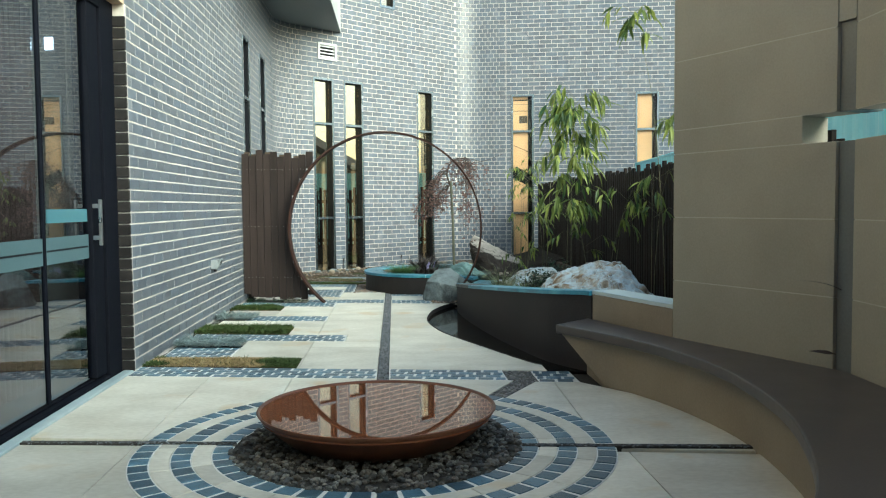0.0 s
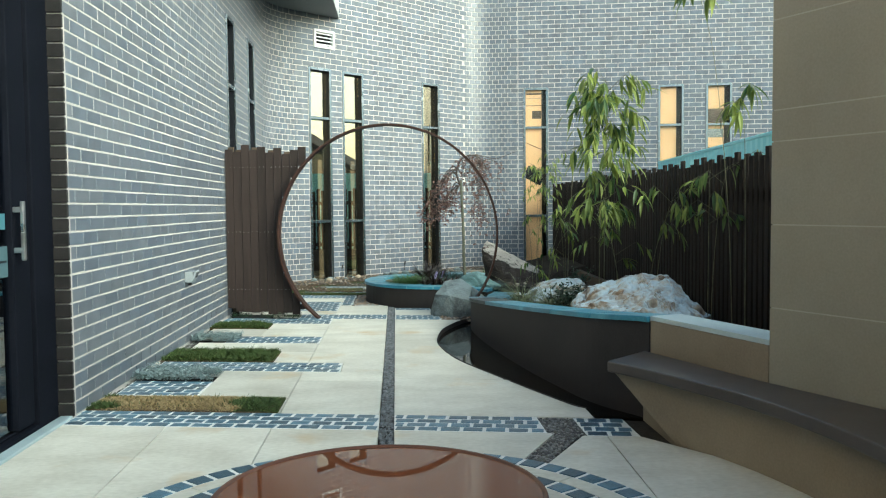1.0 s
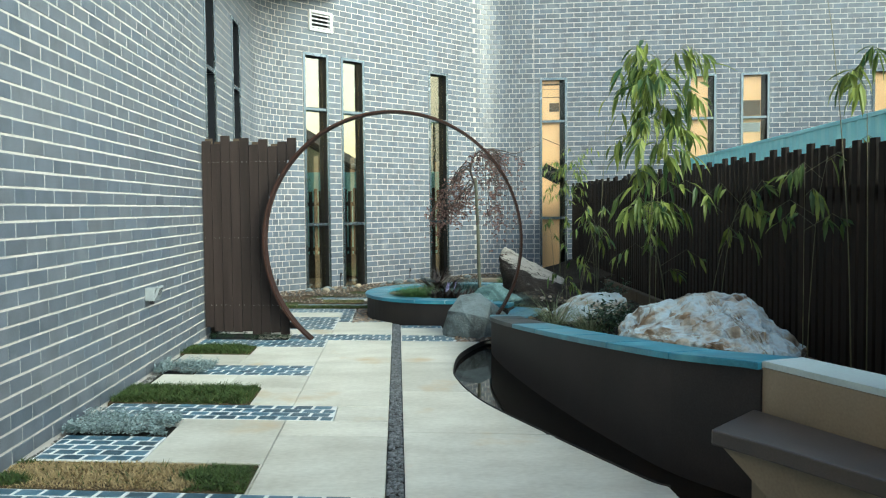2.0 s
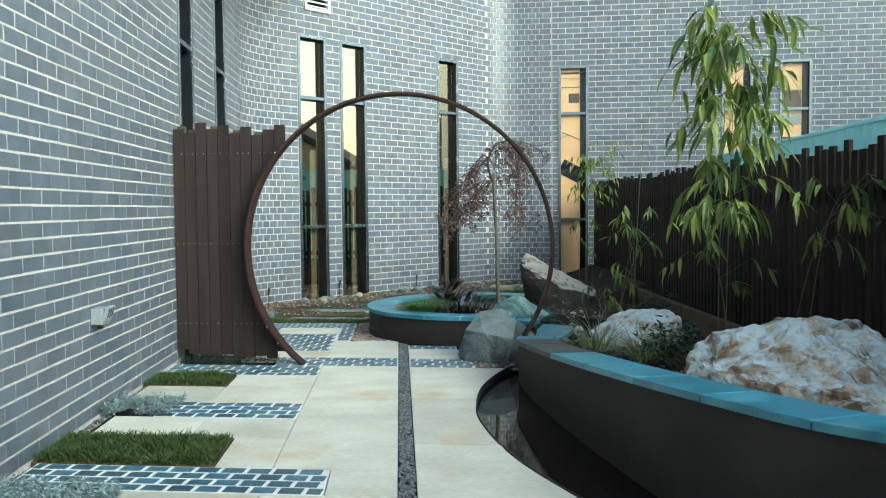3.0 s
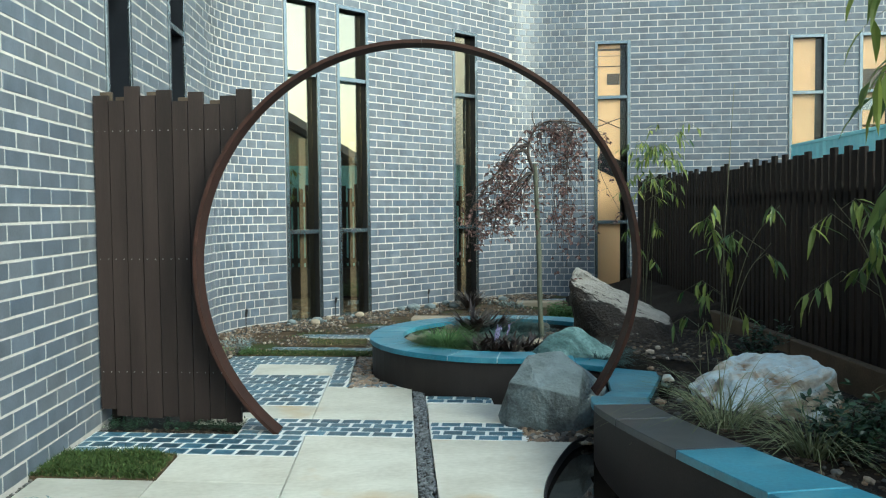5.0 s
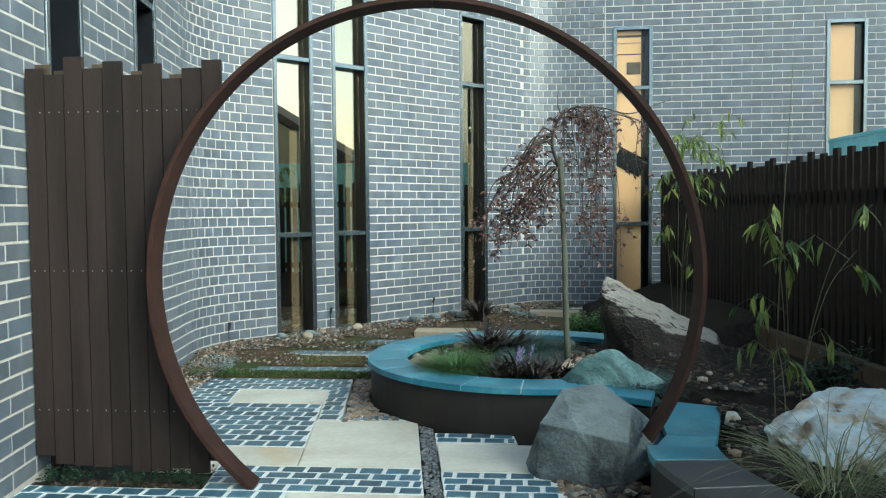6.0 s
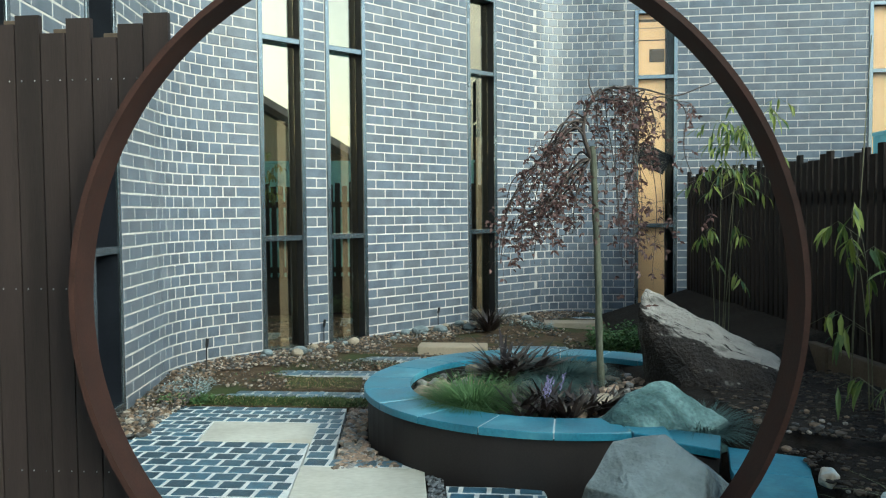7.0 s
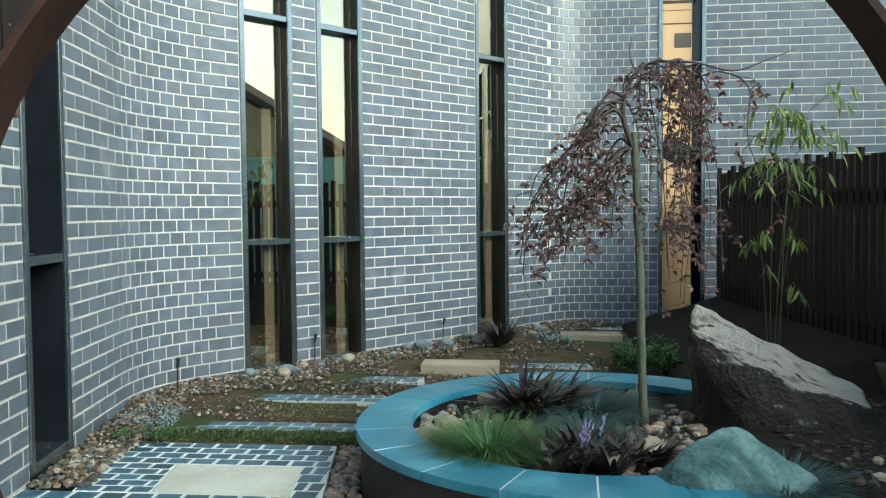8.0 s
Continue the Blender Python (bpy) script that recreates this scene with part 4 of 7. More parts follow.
def feature_wall():
    """Tall buff stone wall of flush panels with a see-through slot and a recessed channel."""
    e = root("feature_wall", (0, 0, 0), "tall smooth buff stone wall with a horizontal slot", "garden wall", kind="structure")
    a, b, c = Vector((1.93, 4.93)), Vector((2.406, 3.846)), Vector((2.444, 3.745))
    d = Vector((2.30, 1.2))
    lifts = [0.0, 0.745, 1.15, 1.55, 1.70, 2.13, 2.52]

    def panel(p, q, z0, z1, thick, name="panel"):
        t = (q - p).normalized()
        n = Vector((-t.y, t.x))
        g = 0.0032
        pts = [p + t * g, q - t * g, q - t * g + n * thick, p + t * g + n * thick]
        v, f = prism_lists([(k.x, k.y) for k in pts], z0 + g, z1 - g)
        return mesh_ob(name, v, f, M["wall_stone"], e)

    def core(p, q, z0, z1, thick):
        t = (q - p).normalized()
        n = Vector((-t.y, t.x))
        p, q = p + t * 0.012, q - t * 0.012
        pts = [p + n * 0.0004, q + n * 0.0004, q + n * (thick - 0.006), p + n * (thick - 0.006)]
        v, f = prism_lists([(k.x, k.y) for k in pts], z0, z1)
        mesh_ob("wall_core", v, f, M["wall_joint"], e, "pale joint behind the panels")

    slot = a + (b - a) * 0.826
    for z0, z1 in zip(lifts, lifts[1:]):
        if z0 == 1.55:
            panel(a, slot, z0, z1, 0.2)
        else:
            panel(a, b, z0, z1, 0.2)
    core(a, b, 0.0, 1.55, 0.2)
    core(a, slot, 1.55, 1.70, 0.2)
    core(a, b, 1.70, 2.52, 0.2)
    # recessed channel
    for z0, z1 in ((0.0, 1.55), (1.70, 2.15)):
        t = (c - b).normalized()
        n = Vector((-t.y, t.x))
        pts = [b + n * 0.02, c + n * 0.02, c + n * 0.2, b + n * 0.2]
        v, f = prism_lists([(k.x, k.y) for k in pts], z0, z1)
        mesh_ob("channel", v, f, M["channel"], e, "recessed grey metal channel")
    panel(b, c, 2.15, 2.52, 0.2)
    for z0, z1 in zip(lifts, lifts[1:]):
        if z0 != 1.55:
            panel(c, d, z0, z1, 0.2)
    core(c, d, 0.0, 1.55, 0.2)
    core(c, d, 1.70, 2.52, 0.2)
    # low wall that links it to the planter
    p, q = Vector((1.63, 5.86)), a
    t = (q - p).normalized()
    n = Vector((-t.y, t.x))
    pts = [p, q - t * 0.002, q - t * 0.002 + n * 0.2, p + n * 0.2]
    v, f = prism_lists([(k.x, k.y) for k in pts], 0.0, 0.555)
    mesh_ob("low_wall", v, f, M["bench_face"], e, "low buff wall")
    pts = [p, q - t * 0.002, q - t * 0.002 + n * 0.22, p + n * 0.22]
    v, f = prism_lists([(k.x, k.y) for k in pts], 0.558, 0.585, 0.004)
    mesh_ob("low_wall_cap", v, f, M["pale_cap"], e, "pale blue stone cap")


feature_wall()
SEAT = curve_points([(1.29, 5.56), (1.46, 5.24), (1.70, 4.69), (1.83, 4.10), (1.84, 3.60), (1.73, 2.93), (1.45, 2.20), (1.05, 1.60)], 8)


def bench():
    e = root("bench", (0, 0, 0), "curved stone bench with brown honed seat", "bench")
    seat_z = 0.375
    back = [(1.60, 5.86), (1.93, 4.93), (2.40, 3.86), (2.438, 3.759), (2.30, 1.2)]
    outline = [(p.x, p.y) for p in SEAT] + [(1.30, 1.2)] + [(x - 0.004, y) for x, y in reversed(back)]
    v, f = prism_lists(outline[::-1], seat_z - 0.062, seat_z, 0.0)
    n = len(outline)
    seat = mesh_ob("seat", v, f, M["bench_top"], e, "thick brown stone seat slab")
    mod = seat.modifiers.new("edge", "BEVEL")
    mod.width, mod.segments, mod.limit_method = 0.008, 2, "ANGLE"
    base = offset_line(SEAT, -0.085)
    k0 = next(i for i, p in enumerate(base) if p.y < 5.16)
    low = [(p.x, p.y) for p in base[k0:]]
    outline = low + [(1.38, 1.25)] + [(x - 0.01, y) for x, y in reversed(back)]
    v, f = prism_lists(outline[::-1], -0.05, seat_z - 0.062)
    # the free end slants back towards its foot
    ends = [i for i, p in enumerate(v) if p[2] > 0 and p[1] > 5.0 and p[1] < 5.5 and p[0] < 1.64]
    for i in ends:
        k = min(1.0, max(0.0, (v[i][1] - 4.98) / 0.16))
        v[i] = (v[i][0] - 0.265 * k, v[i][1] + 0.41 * k, v[i][2])
    mesh_ob("bench_base", v, f, M["bench_face"], e, "buff stone face under the seat")


bench()


# ---- water bowl ----
BOWL = Vector((0.04, 4.05))


def water_bowl():
    e = root("water_bowl", (BOWL.x, BOWL.y, 0), "wide shallow rusted steel bowl full of water", "water bowl")
    prof = [(0.0, -0.03), (0.22, -0.028), (0.37, -0.012), (0.47, 0.036), (0.55, 0.10), (0.604, 0.155), (0.625, 0.185), (0.621, 0.189), (0.612, 0.187), (0.595, 0.167), (0.54, 0.125), (0.45, 0.07), (0.33, 0.015), (0.0, -0.01)]
    seg = 96
    v, f = [], []
    for r, z in prof:
        v += [(r * math.cos(2 * math.pi * k / seg), r * math.sin(2 * math.pi * k / seg), z) for k in range(seg)]
    for i in range(len(prof) - 1):
        f += [(i * seg + k, i * seg + (k + 1) % seg, (i + 1) * seg + (k + 1) % seg, (i + 1) * seg + k) for k in range(seg)]
    mesh_ob("bowl", v, f, M["bowl"], e, "rusted steel dish", smooth=True)
    ring_ = [(0.607 * math.cos(2 * math.pi * k / seg), 0.607 * math.sin(2 * math.pi * k / seg)) for k in range(seg)]
    v, f = prism_lists(ring_, 0.150, 0.180)
    mesh_ob("water", v, f, M["water_bowl"], e, "still water reflecting the walls")


water_bowl()


# ---- moon gate and plank screen ----
RING_C = Vector((0.020, 10.34))
RING_D = Vector((math.cos(radians(-4)), math.sin(radians(-4))))
RING_Z, RING_RAD = 0.941, 1.244


def moon_gate():
    e = root("moon_gate", (RING_C.x, RING_C.y, 0), "large rusted steel ring gate over the path", "garden arch")
    n = Vector((-RING_D.y, RING_D.x))
    a1 = -math.asin((RING_Z - 0.208) / RING_RAD)
    a0 = math.pi + math.asin(min(0.99, (RING_Z + 0.02) / RING_RAD))
    wide, thick, top = 0.145, 0.020, radians(88)
    for b0, b1, label in ((a0, top + 0.0008, "rusted steel half hoop fixed in the paving"), (top - 0.0008, a1, "rusted steel half hoop ending on the planter")):
        steps = 60
        v, f = [], []
        for i in range(steps + 1):
            a = b0 + (b1 - b0) * i / steps
            for rr, off in ((RING_RAD, -wide / 2), (RING_RAD, wide / 2), (RING_RAD - thick, wide / 2), (RING_RAD - thick, -wide / 2)):
                p = RING_D * (rr * math.cos(a)) + n * off
                v.append((p.x, p.y, RING_Z + rr * math.sin(a)))
        for i in range(steps):
            for k in range(4):
                f.append((4 * i + k, 4 * i + (k + 1) % 4, 4 * i + 4 + (k + 1) % 4, 4 * i + 4 + k))
        f += [(3, 2, 1, 0), (4 * steps, 4 * steps + 1, 4 * steps + 2, 4 * steps + 3)]
        mesh_ob("half_hoop", v, f, M["rust"], e, label)


moon_gate()
SCREEN_A, SCREEN_B = Vector((-1.835, 10.61)), Vector((-0.90, 10.475))
PLANKS = [(1.925, 0.10), (1.895, 0.06), (1.975, 0.055), (1.92, 0.05), (1.95, 0.06), (1.885, 0.03), (1.935, 0.035), (1.865, 0.05), (1.91, 0.03), (1.945, 0.09)]


def plank_screen():
    d = (SCREEN_B - SCREEN_A)
    n = len(PLANKS)
    w = d.length / n
    t = d.normalized()
    nn = Vector((-t.y, t.x))
    e = root("plank_screen", (SCREEN_A.x, SCREEN_A.y, 0), "dark brown plank screen cut to the ring's curve", "fence")

    def xring(z):
        """Distance along the screen at which the ring's left flank stands, seen square to the gate."""
        h = RING_RAD ** 2 - (z - RING_Z) ** 2
        q = RING_C - RING_D * math.sqrt(max(h, 0.0))
        return (q - SCREEN_A).dot(t) - 0.036

    for i, (top, low) in enumerate(PLANKS):
        s0, s1 = i * w + 0.003, (i + 1) * w - 0.003
        steps = 60
        zs = [low + (top - low) * k / steps for k in range(steps + 1)]
        runs, cur = [], []
        for z in zs:
            if xring(z) > s0 + 0.012:
                cur.append(z)
            elif cur:
                runs.append(cur)
                cur = []
        if cur:
            runs.append(cur)
        for zz in runs:
            if len(zz) < 2:
                continue
            m = len(zz)
            v, f = [], []
            for off in (-0.011, 0.011):
                for s in (None, 1):
                    for z in zz:
                        q = t * (s0 if s is None else min(s1, xring(z))) + nn * off
                        v.append((q.x, q.y, z))
            for k in range(m - 1):
                f.append((k, m + k, m + k + 1, k + 1))
                f.append((3 * m + k, 2 * m + k, 2 * m + k + 1, 3 * m + k + 1))
                f.append((m + k, 3 * m + k, 3 * m + k + 1, m + k + 1))
                f.append((2 * m + k, k, k + 1, 2 * m + k + 1))
            f += [(0, 2 * m, 3 * m, m), (m - 1, 2 * m - 1, 4 * m - 1, 3 * m - 1)]
            ob = mesh_ob("plank", v, f, M["plank"], e)
        for z in (1.72, 0.98, 0.32):
            if z < top - 0.05 and xring(z) > s1:
                for s in (s0 + 0.02, s1 - 0.02):
                    p = t * s - nn * 0.0115
                    bm = bmesh.new()
                    bmesh.ops.create_icosphere(bm, subdivisions=1, radius=0.003, matrix=Matrix.Translation((p.x, p.y, z)))
                    part("screw", bm, M["steel"], ob, "small screw head")
    for i in (0, 1, 3, 5, 7):
        s0, s1, top = (i + 0.12) * w, (i + 0.88) * w, PLANKS[i][0] + 0.03
        q = t * ((s0 + s1) / 2) + nn * 0.066
        part("back_plank", box_bm((s1 - s0, 0.02, top - 1.5), (q.x, q.y, (top + 1.5) / 2), 0.002, math.atan2(t.y, t.x)), M["old_sleeper"], e, "paler board behind the planks")
    for z in (0.32, 0.98, 1.72):
        ln = min(d.length, xring(z)) - 0.06
        q = t * (ln / 2 + 0.01) + nn * 0.034
        part("rail", box_bm((ln, 0.04, 0.07), (q.x, q.y, z), 0.003, math.atan2(t.y, t.x)), M["plank"], e, "back rail")
    for s, h in ((0.06, 1.9),):
        q = t * s + nn * 0.085
        part("post", box_bm((0.06, 0.06, h), (q.x, q.y, h / 2), 0.004, math.atan2(t.y, t.x)), M["slat"], e, "dark post")


plank_screen()


# ---- slatted fence, sheet fence behind it and the neighbour's house ----
FENCE_A, FENCE_B = Vector((2.70, 4.3)), Vector((3.13, 16.72))


def slat_fence():
    e = root("slat_fence", (FENCE_A.x, FENCE_A.y, 0), "dark stained fence of upright slats with staggered tops", "fence")
    d = FENCE_B - FENCE_A
    t = d.normalized()
    ang = math.atan2(t.y, t.x)
    n = int(d.length / 0.098)
    rng = random.Random(11)
    shared = []
    for h in (1.56, 1.58, 1.62, 1.60):
        bm = box_bm((0.068, 0.03, h), (0, 0, h / 2), 0.003)
        me = bpy.data.meshes.new("slat")
        bm.to_mesh(me)
        bm.free()
        me.materials.append(M["slat"])
        shared.append(me)
    order = [0, 2, 1, 3, 0, 2, 0, 3, 1, 2]
    for i in range(n):
        p = t * (i * 0.098 + 0.05)
        ob = new("slat", shared[order[i % 10] if rng.random() < 0.8 else rng.randrange(4)])
        ob.parent = e
        ob.matrix_basis = Matrix.Translation((p.x, p.y, 0.04 + rng.uniform(-0.006, 0.006))) @ Matrix.Rotation(ang + rng.uniform(-0.03, 0.03), 4, "Z")
    for z in (0.45, 1.35):
        p = t * (d.length / 2)
        part("rail", box_bm((d.length, 0.035, 0.08), (p.x + 0.034, p.y, z), 0.003, ang), M["slat"], e, "back rail")


slat_fence()


def sheet_fence():
    e = root("sheet_fence", (0, 0, 0), "pale cyan ribbed sheet metal boundary fence", "fence")
    a, b = Vector((3.05, -0.5)), Vector((5.07, 16.3))
    t = (b - a).normalized()
    nn = Vector((-t.y, t.x))
    v, f = [], []
    length = (b - a).length
    n = int(length / 0.05)
    for i in range(n + 1):
        s = i * 0.05
        off = (0, 0.018, 0.018, 0)[i % 4]
        for th in (0.0, -0.002):
            p = a + t * s + nn * (off + th)
            v += [(p.x, p.y, 0.0), (p.x, p.y, 2.03)]
    for i in range(n):
        k = 4 * i
        f += [(k, k + 4, k + 5, k + 1), (k + 6, k + 2, k + 3, k + 7), (k + 1, k + 5, k + 7, k + 3)]
    mesh_ob("sheet", v, f, M["metal_fence"], e)
    p = (a + b) / 2
    part("top_rail", box_bm((length, 0.045, 0.04), (p.x, p.y, 2.04), 0.004, math.atan2(t.y, t.x)), M["metal_fence"], e)


sheet_fence()


def neighbour_house():
    """Gable end towards the court, ridge running away from it."""
    e = root("house", (12.5, 9.0, 0), "neighbouring tan house with brown tiled roof", "house")
    v, f = prism_lists([(-3, -4.0), (3, -4.0), (3, 4.0), (-3, 4.0)], 0.0, 2.6)
    v += [(-3, 0, 5.0), (3, 0, 5.0)]
    f += [(4, 7, 8), (5, 9, 6), (4, 8, 9, 5), (7, 6, 9, 8)]
    mesh_ob("wall", v, f, M["neighbour"], e, "tan rendered gable wall")
    for k, sg in enumerate((-1, 1)):
        v = [(-3.5, sg * 4.6, 2.32), (3.5, sg * 4.6, 2.32), (3.5, 0, 5.12), (-3.5, 0, 5.12), (-3.5, sg * 4.6, 2.46), (3.5, sg * 4.6, 2.46), (3.5, 0, 5.28), (-3.5, 0, 5.28)]
        f = [(0, 1, 2, 3), (7, 6, 5, 4), (0, 4, 5, 1), (1, 5, 6, 2), (3, 2, 6, 7), (0, 3, 7, 4)]
        roof = mesh_ob("roof", v, f, M["roof"], e, "brown tiled roof slope")
        part("gutter", box_bm((7.0, 0.12, 0.12), (0, sg * 4.66, 2.42), 0.02), M["fascia"], roof, "pale gutter")
    for y in (-2, 1.6):
        w = part("window", box_bm((0.06, 1.5, 1.2), (-3.02, y, 1.7), 0.01), M["frame"], e, "grey window frame")
        part("pane", box_bm((0.02, 1.38, 1.08), (-3.055, y, 1.7)), M["jamb"], w, "dark pane")


neighbour_house()


# ---- boulders ----
def boulder(name, at, size, seed, material, label, turn=0.0, cuts=9, rough=0.07, tilt=(0, 0), flat_top=None, sub=4, keep=0.72):
    rng = random.Random(seed)
    bm = bmesh.new()
    bmesh.ops.create_icosphere(bm, subdivisions=sub, radius=1)
    planes = []
    for _ in range(cuts):
        d = Vector((rng.gauss(0, 1), rng.gauss(0, 1), rng.gauss(0, 0.8))).normalized()
        planes.append((d, rng.uniform(keep, 0.95)))
    if flat_top:
        planes.append((Vector(flat_top[0]).normalized(), flat_top[1]))
    planes.append((Vector((0, 0, -1)), 0.62))
    off = Vector((seed * 3.1, seed * 1.7, 0))
    for vtx in bm.verts:
        p = vtx.co.copy()
        for _ in range(2):
            for d, k in planes:
                over = p.dot(d) - k
                if over > 0:
                    p -= d * over
        p += p.normalized() * (noise.fractal(p * 1.7 + off, 1.0, 2.0, 4) * rough + noise.noise(p * 9 + off) * rough * 0.22)
        vtx.co = Vector((p.x * size[0], p.y * size[1], p.z * size[2]))
    me = bpy.data.meshes.new(name)
    bm.to_mesh(me)
    bm.free()
    me.materials.append(material)
    ob = new(name, me)
    ob.matrix_basis = Matrix.Translation(at) @ Matrix.Rotation(radians(turn), 4, "Z") @ Matrix.Rotation(radians(tilt[0]), 4, "X") @ Matrix.Rotation(radians(tilt[1]), 4, "Y")
    return tagged(ob, label, "rock")


def hull_rock(name, pts, material, label, seed, rough=0.02, cuts=3, at=(0, 0, 0), soft=0.012, smooth=True):
    """A broken rock: the hull of its corners, worn edges, uneven faces."""
    bm = bmesh.new()
    for p in pts:
        bm.verts.new(p)
    bmesh.ops.convex_hull(bm, input=bm.verts[:])
    loose = [v for v in bm.verts if not v.link_faces]
    bmesh.ops.delete(bm, geom=loose, context="VERTS")
    bmesh.ops.bevel(bm, geom=bm.edges[:], offset=soft, segments=2, affect="EDGES", profile=0.5)
    bmesh.ops.triangulate(bm, faces=bm.faces[:])
    for _ in range(cuts):
        long_ = [e for e in bm.edges if e.calc_length() > 0.035]
        bmesh.ops.subdivide_edges(bm, edges=long_, cuts=1)
        bmesh.ops.triangulate(bm, faces=[q for q in bm.faces if len(q.verts) > 3])
    bm.normal_update()
    off = Vector((seed * 2.3, seed * 5.1, seed))
    move = []
    for v in bm.verts:
        p = v.co
        big = noise.fractal(p * 5 + off, 1.0, 2.0, 4)
        ridge = abs(noise.noise(p * 9 + off * 2))
        move.append(v.normal * (big * rough + (ridge - 0.25) * rough * 0.9 + noise.noise(p * 34 + off) * rough * 0.16))
    for v, m in zip(bm.verts, move):
        v.co += m
    me = bpy.data.meshes.new(name)
    bm.to_mesh(me)
    bm.free()
    me.materials.append(material)
    me.polygons.foreach_set("use_smooth", [smooth] * len(me.polygons))
    ob = new(name, me)
    ob.location = at
    return tagged(ob, label, "rock")


def rock_points(size, seed, n=15, low=0.35):
    rng = random.Random(seed)
    out = []
    for k in range(n):
        z = 1 - 2 * (k + 0.5) / n
        a = k * 2.39996 + rng.uniform(-0.5, 0.5)
        r = math.sqrt(1 - z * z)
        q = rng.uniform(0.86, 1.1)
        out.append((size[0] * r * math.cos(a) * q, size[1] * r * math.sin(a) * q, max(size[2] * z * q, -size[2] * low)))
    return out


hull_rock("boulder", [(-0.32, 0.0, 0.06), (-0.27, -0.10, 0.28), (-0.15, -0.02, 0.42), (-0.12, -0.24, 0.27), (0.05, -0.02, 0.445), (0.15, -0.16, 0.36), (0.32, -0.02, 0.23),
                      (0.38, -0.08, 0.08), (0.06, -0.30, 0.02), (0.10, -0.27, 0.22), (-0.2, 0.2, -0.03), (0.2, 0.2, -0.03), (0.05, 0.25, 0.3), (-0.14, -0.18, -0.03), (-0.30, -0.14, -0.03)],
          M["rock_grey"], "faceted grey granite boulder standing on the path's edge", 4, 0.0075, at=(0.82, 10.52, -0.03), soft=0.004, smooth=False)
hull_rock("boulder", [(x * 1.3, y * 1.1, z * 1.1) for x, y, z in ((-0.30, 0.02, 0.0), (-0.22, -0.1, 0.10), (-0.14, 0.0, 0.22), (0.02, 0.05, 0.26), (0.12, 0.0, 0.18), (0.30, -0.08, 0.02), (0.33, 0.08, 0.0), (-0.15, -0.20, 0.0), (0.15, -0.20, 0.0), (-0.1, 0.2, 0.05), (0.2, 0.18, 0.05), (-0.05, -0.12, 0.17))],
          M["rock_teal"], "blue green stone lying in the round planter", 9, 0.016, at=(1.12, 11.30, 0.15), soft=0.004, smooth=False)
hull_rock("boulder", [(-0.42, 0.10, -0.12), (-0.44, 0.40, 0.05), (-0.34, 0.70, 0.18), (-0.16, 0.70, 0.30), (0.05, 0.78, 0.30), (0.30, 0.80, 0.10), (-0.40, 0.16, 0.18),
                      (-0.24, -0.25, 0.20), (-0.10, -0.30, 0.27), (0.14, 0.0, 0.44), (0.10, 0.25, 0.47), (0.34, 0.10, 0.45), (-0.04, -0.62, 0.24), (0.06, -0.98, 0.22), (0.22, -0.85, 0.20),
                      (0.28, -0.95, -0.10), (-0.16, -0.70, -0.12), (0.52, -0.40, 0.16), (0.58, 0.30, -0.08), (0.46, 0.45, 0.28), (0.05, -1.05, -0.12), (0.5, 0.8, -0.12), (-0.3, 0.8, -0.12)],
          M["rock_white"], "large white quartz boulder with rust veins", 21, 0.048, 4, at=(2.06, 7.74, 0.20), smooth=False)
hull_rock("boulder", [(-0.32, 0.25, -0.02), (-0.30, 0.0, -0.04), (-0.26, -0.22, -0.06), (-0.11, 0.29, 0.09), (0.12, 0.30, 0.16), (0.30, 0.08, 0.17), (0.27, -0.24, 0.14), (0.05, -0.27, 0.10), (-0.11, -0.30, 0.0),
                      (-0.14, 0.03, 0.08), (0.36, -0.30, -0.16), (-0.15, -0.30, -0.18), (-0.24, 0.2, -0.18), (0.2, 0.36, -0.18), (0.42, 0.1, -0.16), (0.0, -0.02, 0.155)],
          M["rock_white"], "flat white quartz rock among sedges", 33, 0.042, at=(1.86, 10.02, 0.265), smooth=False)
hull_rock("stone", rock_points((0.045, 0.038, 0.045), 41, 12, 0.8), M["rock_white"], "small white stone beside the capping", 41, 0.006, 2, at=(1.535, 10.58, 0.205), soft=0.004, smooth=False)
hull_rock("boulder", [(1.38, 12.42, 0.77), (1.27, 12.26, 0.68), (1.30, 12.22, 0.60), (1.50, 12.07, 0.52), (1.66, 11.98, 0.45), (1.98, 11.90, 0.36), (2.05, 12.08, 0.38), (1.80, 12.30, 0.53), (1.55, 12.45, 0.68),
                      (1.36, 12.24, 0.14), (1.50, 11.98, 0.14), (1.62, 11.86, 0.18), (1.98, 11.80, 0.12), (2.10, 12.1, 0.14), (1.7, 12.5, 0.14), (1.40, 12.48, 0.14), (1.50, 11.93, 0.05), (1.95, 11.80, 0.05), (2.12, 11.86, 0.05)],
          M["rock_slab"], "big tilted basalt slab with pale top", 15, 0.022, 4)


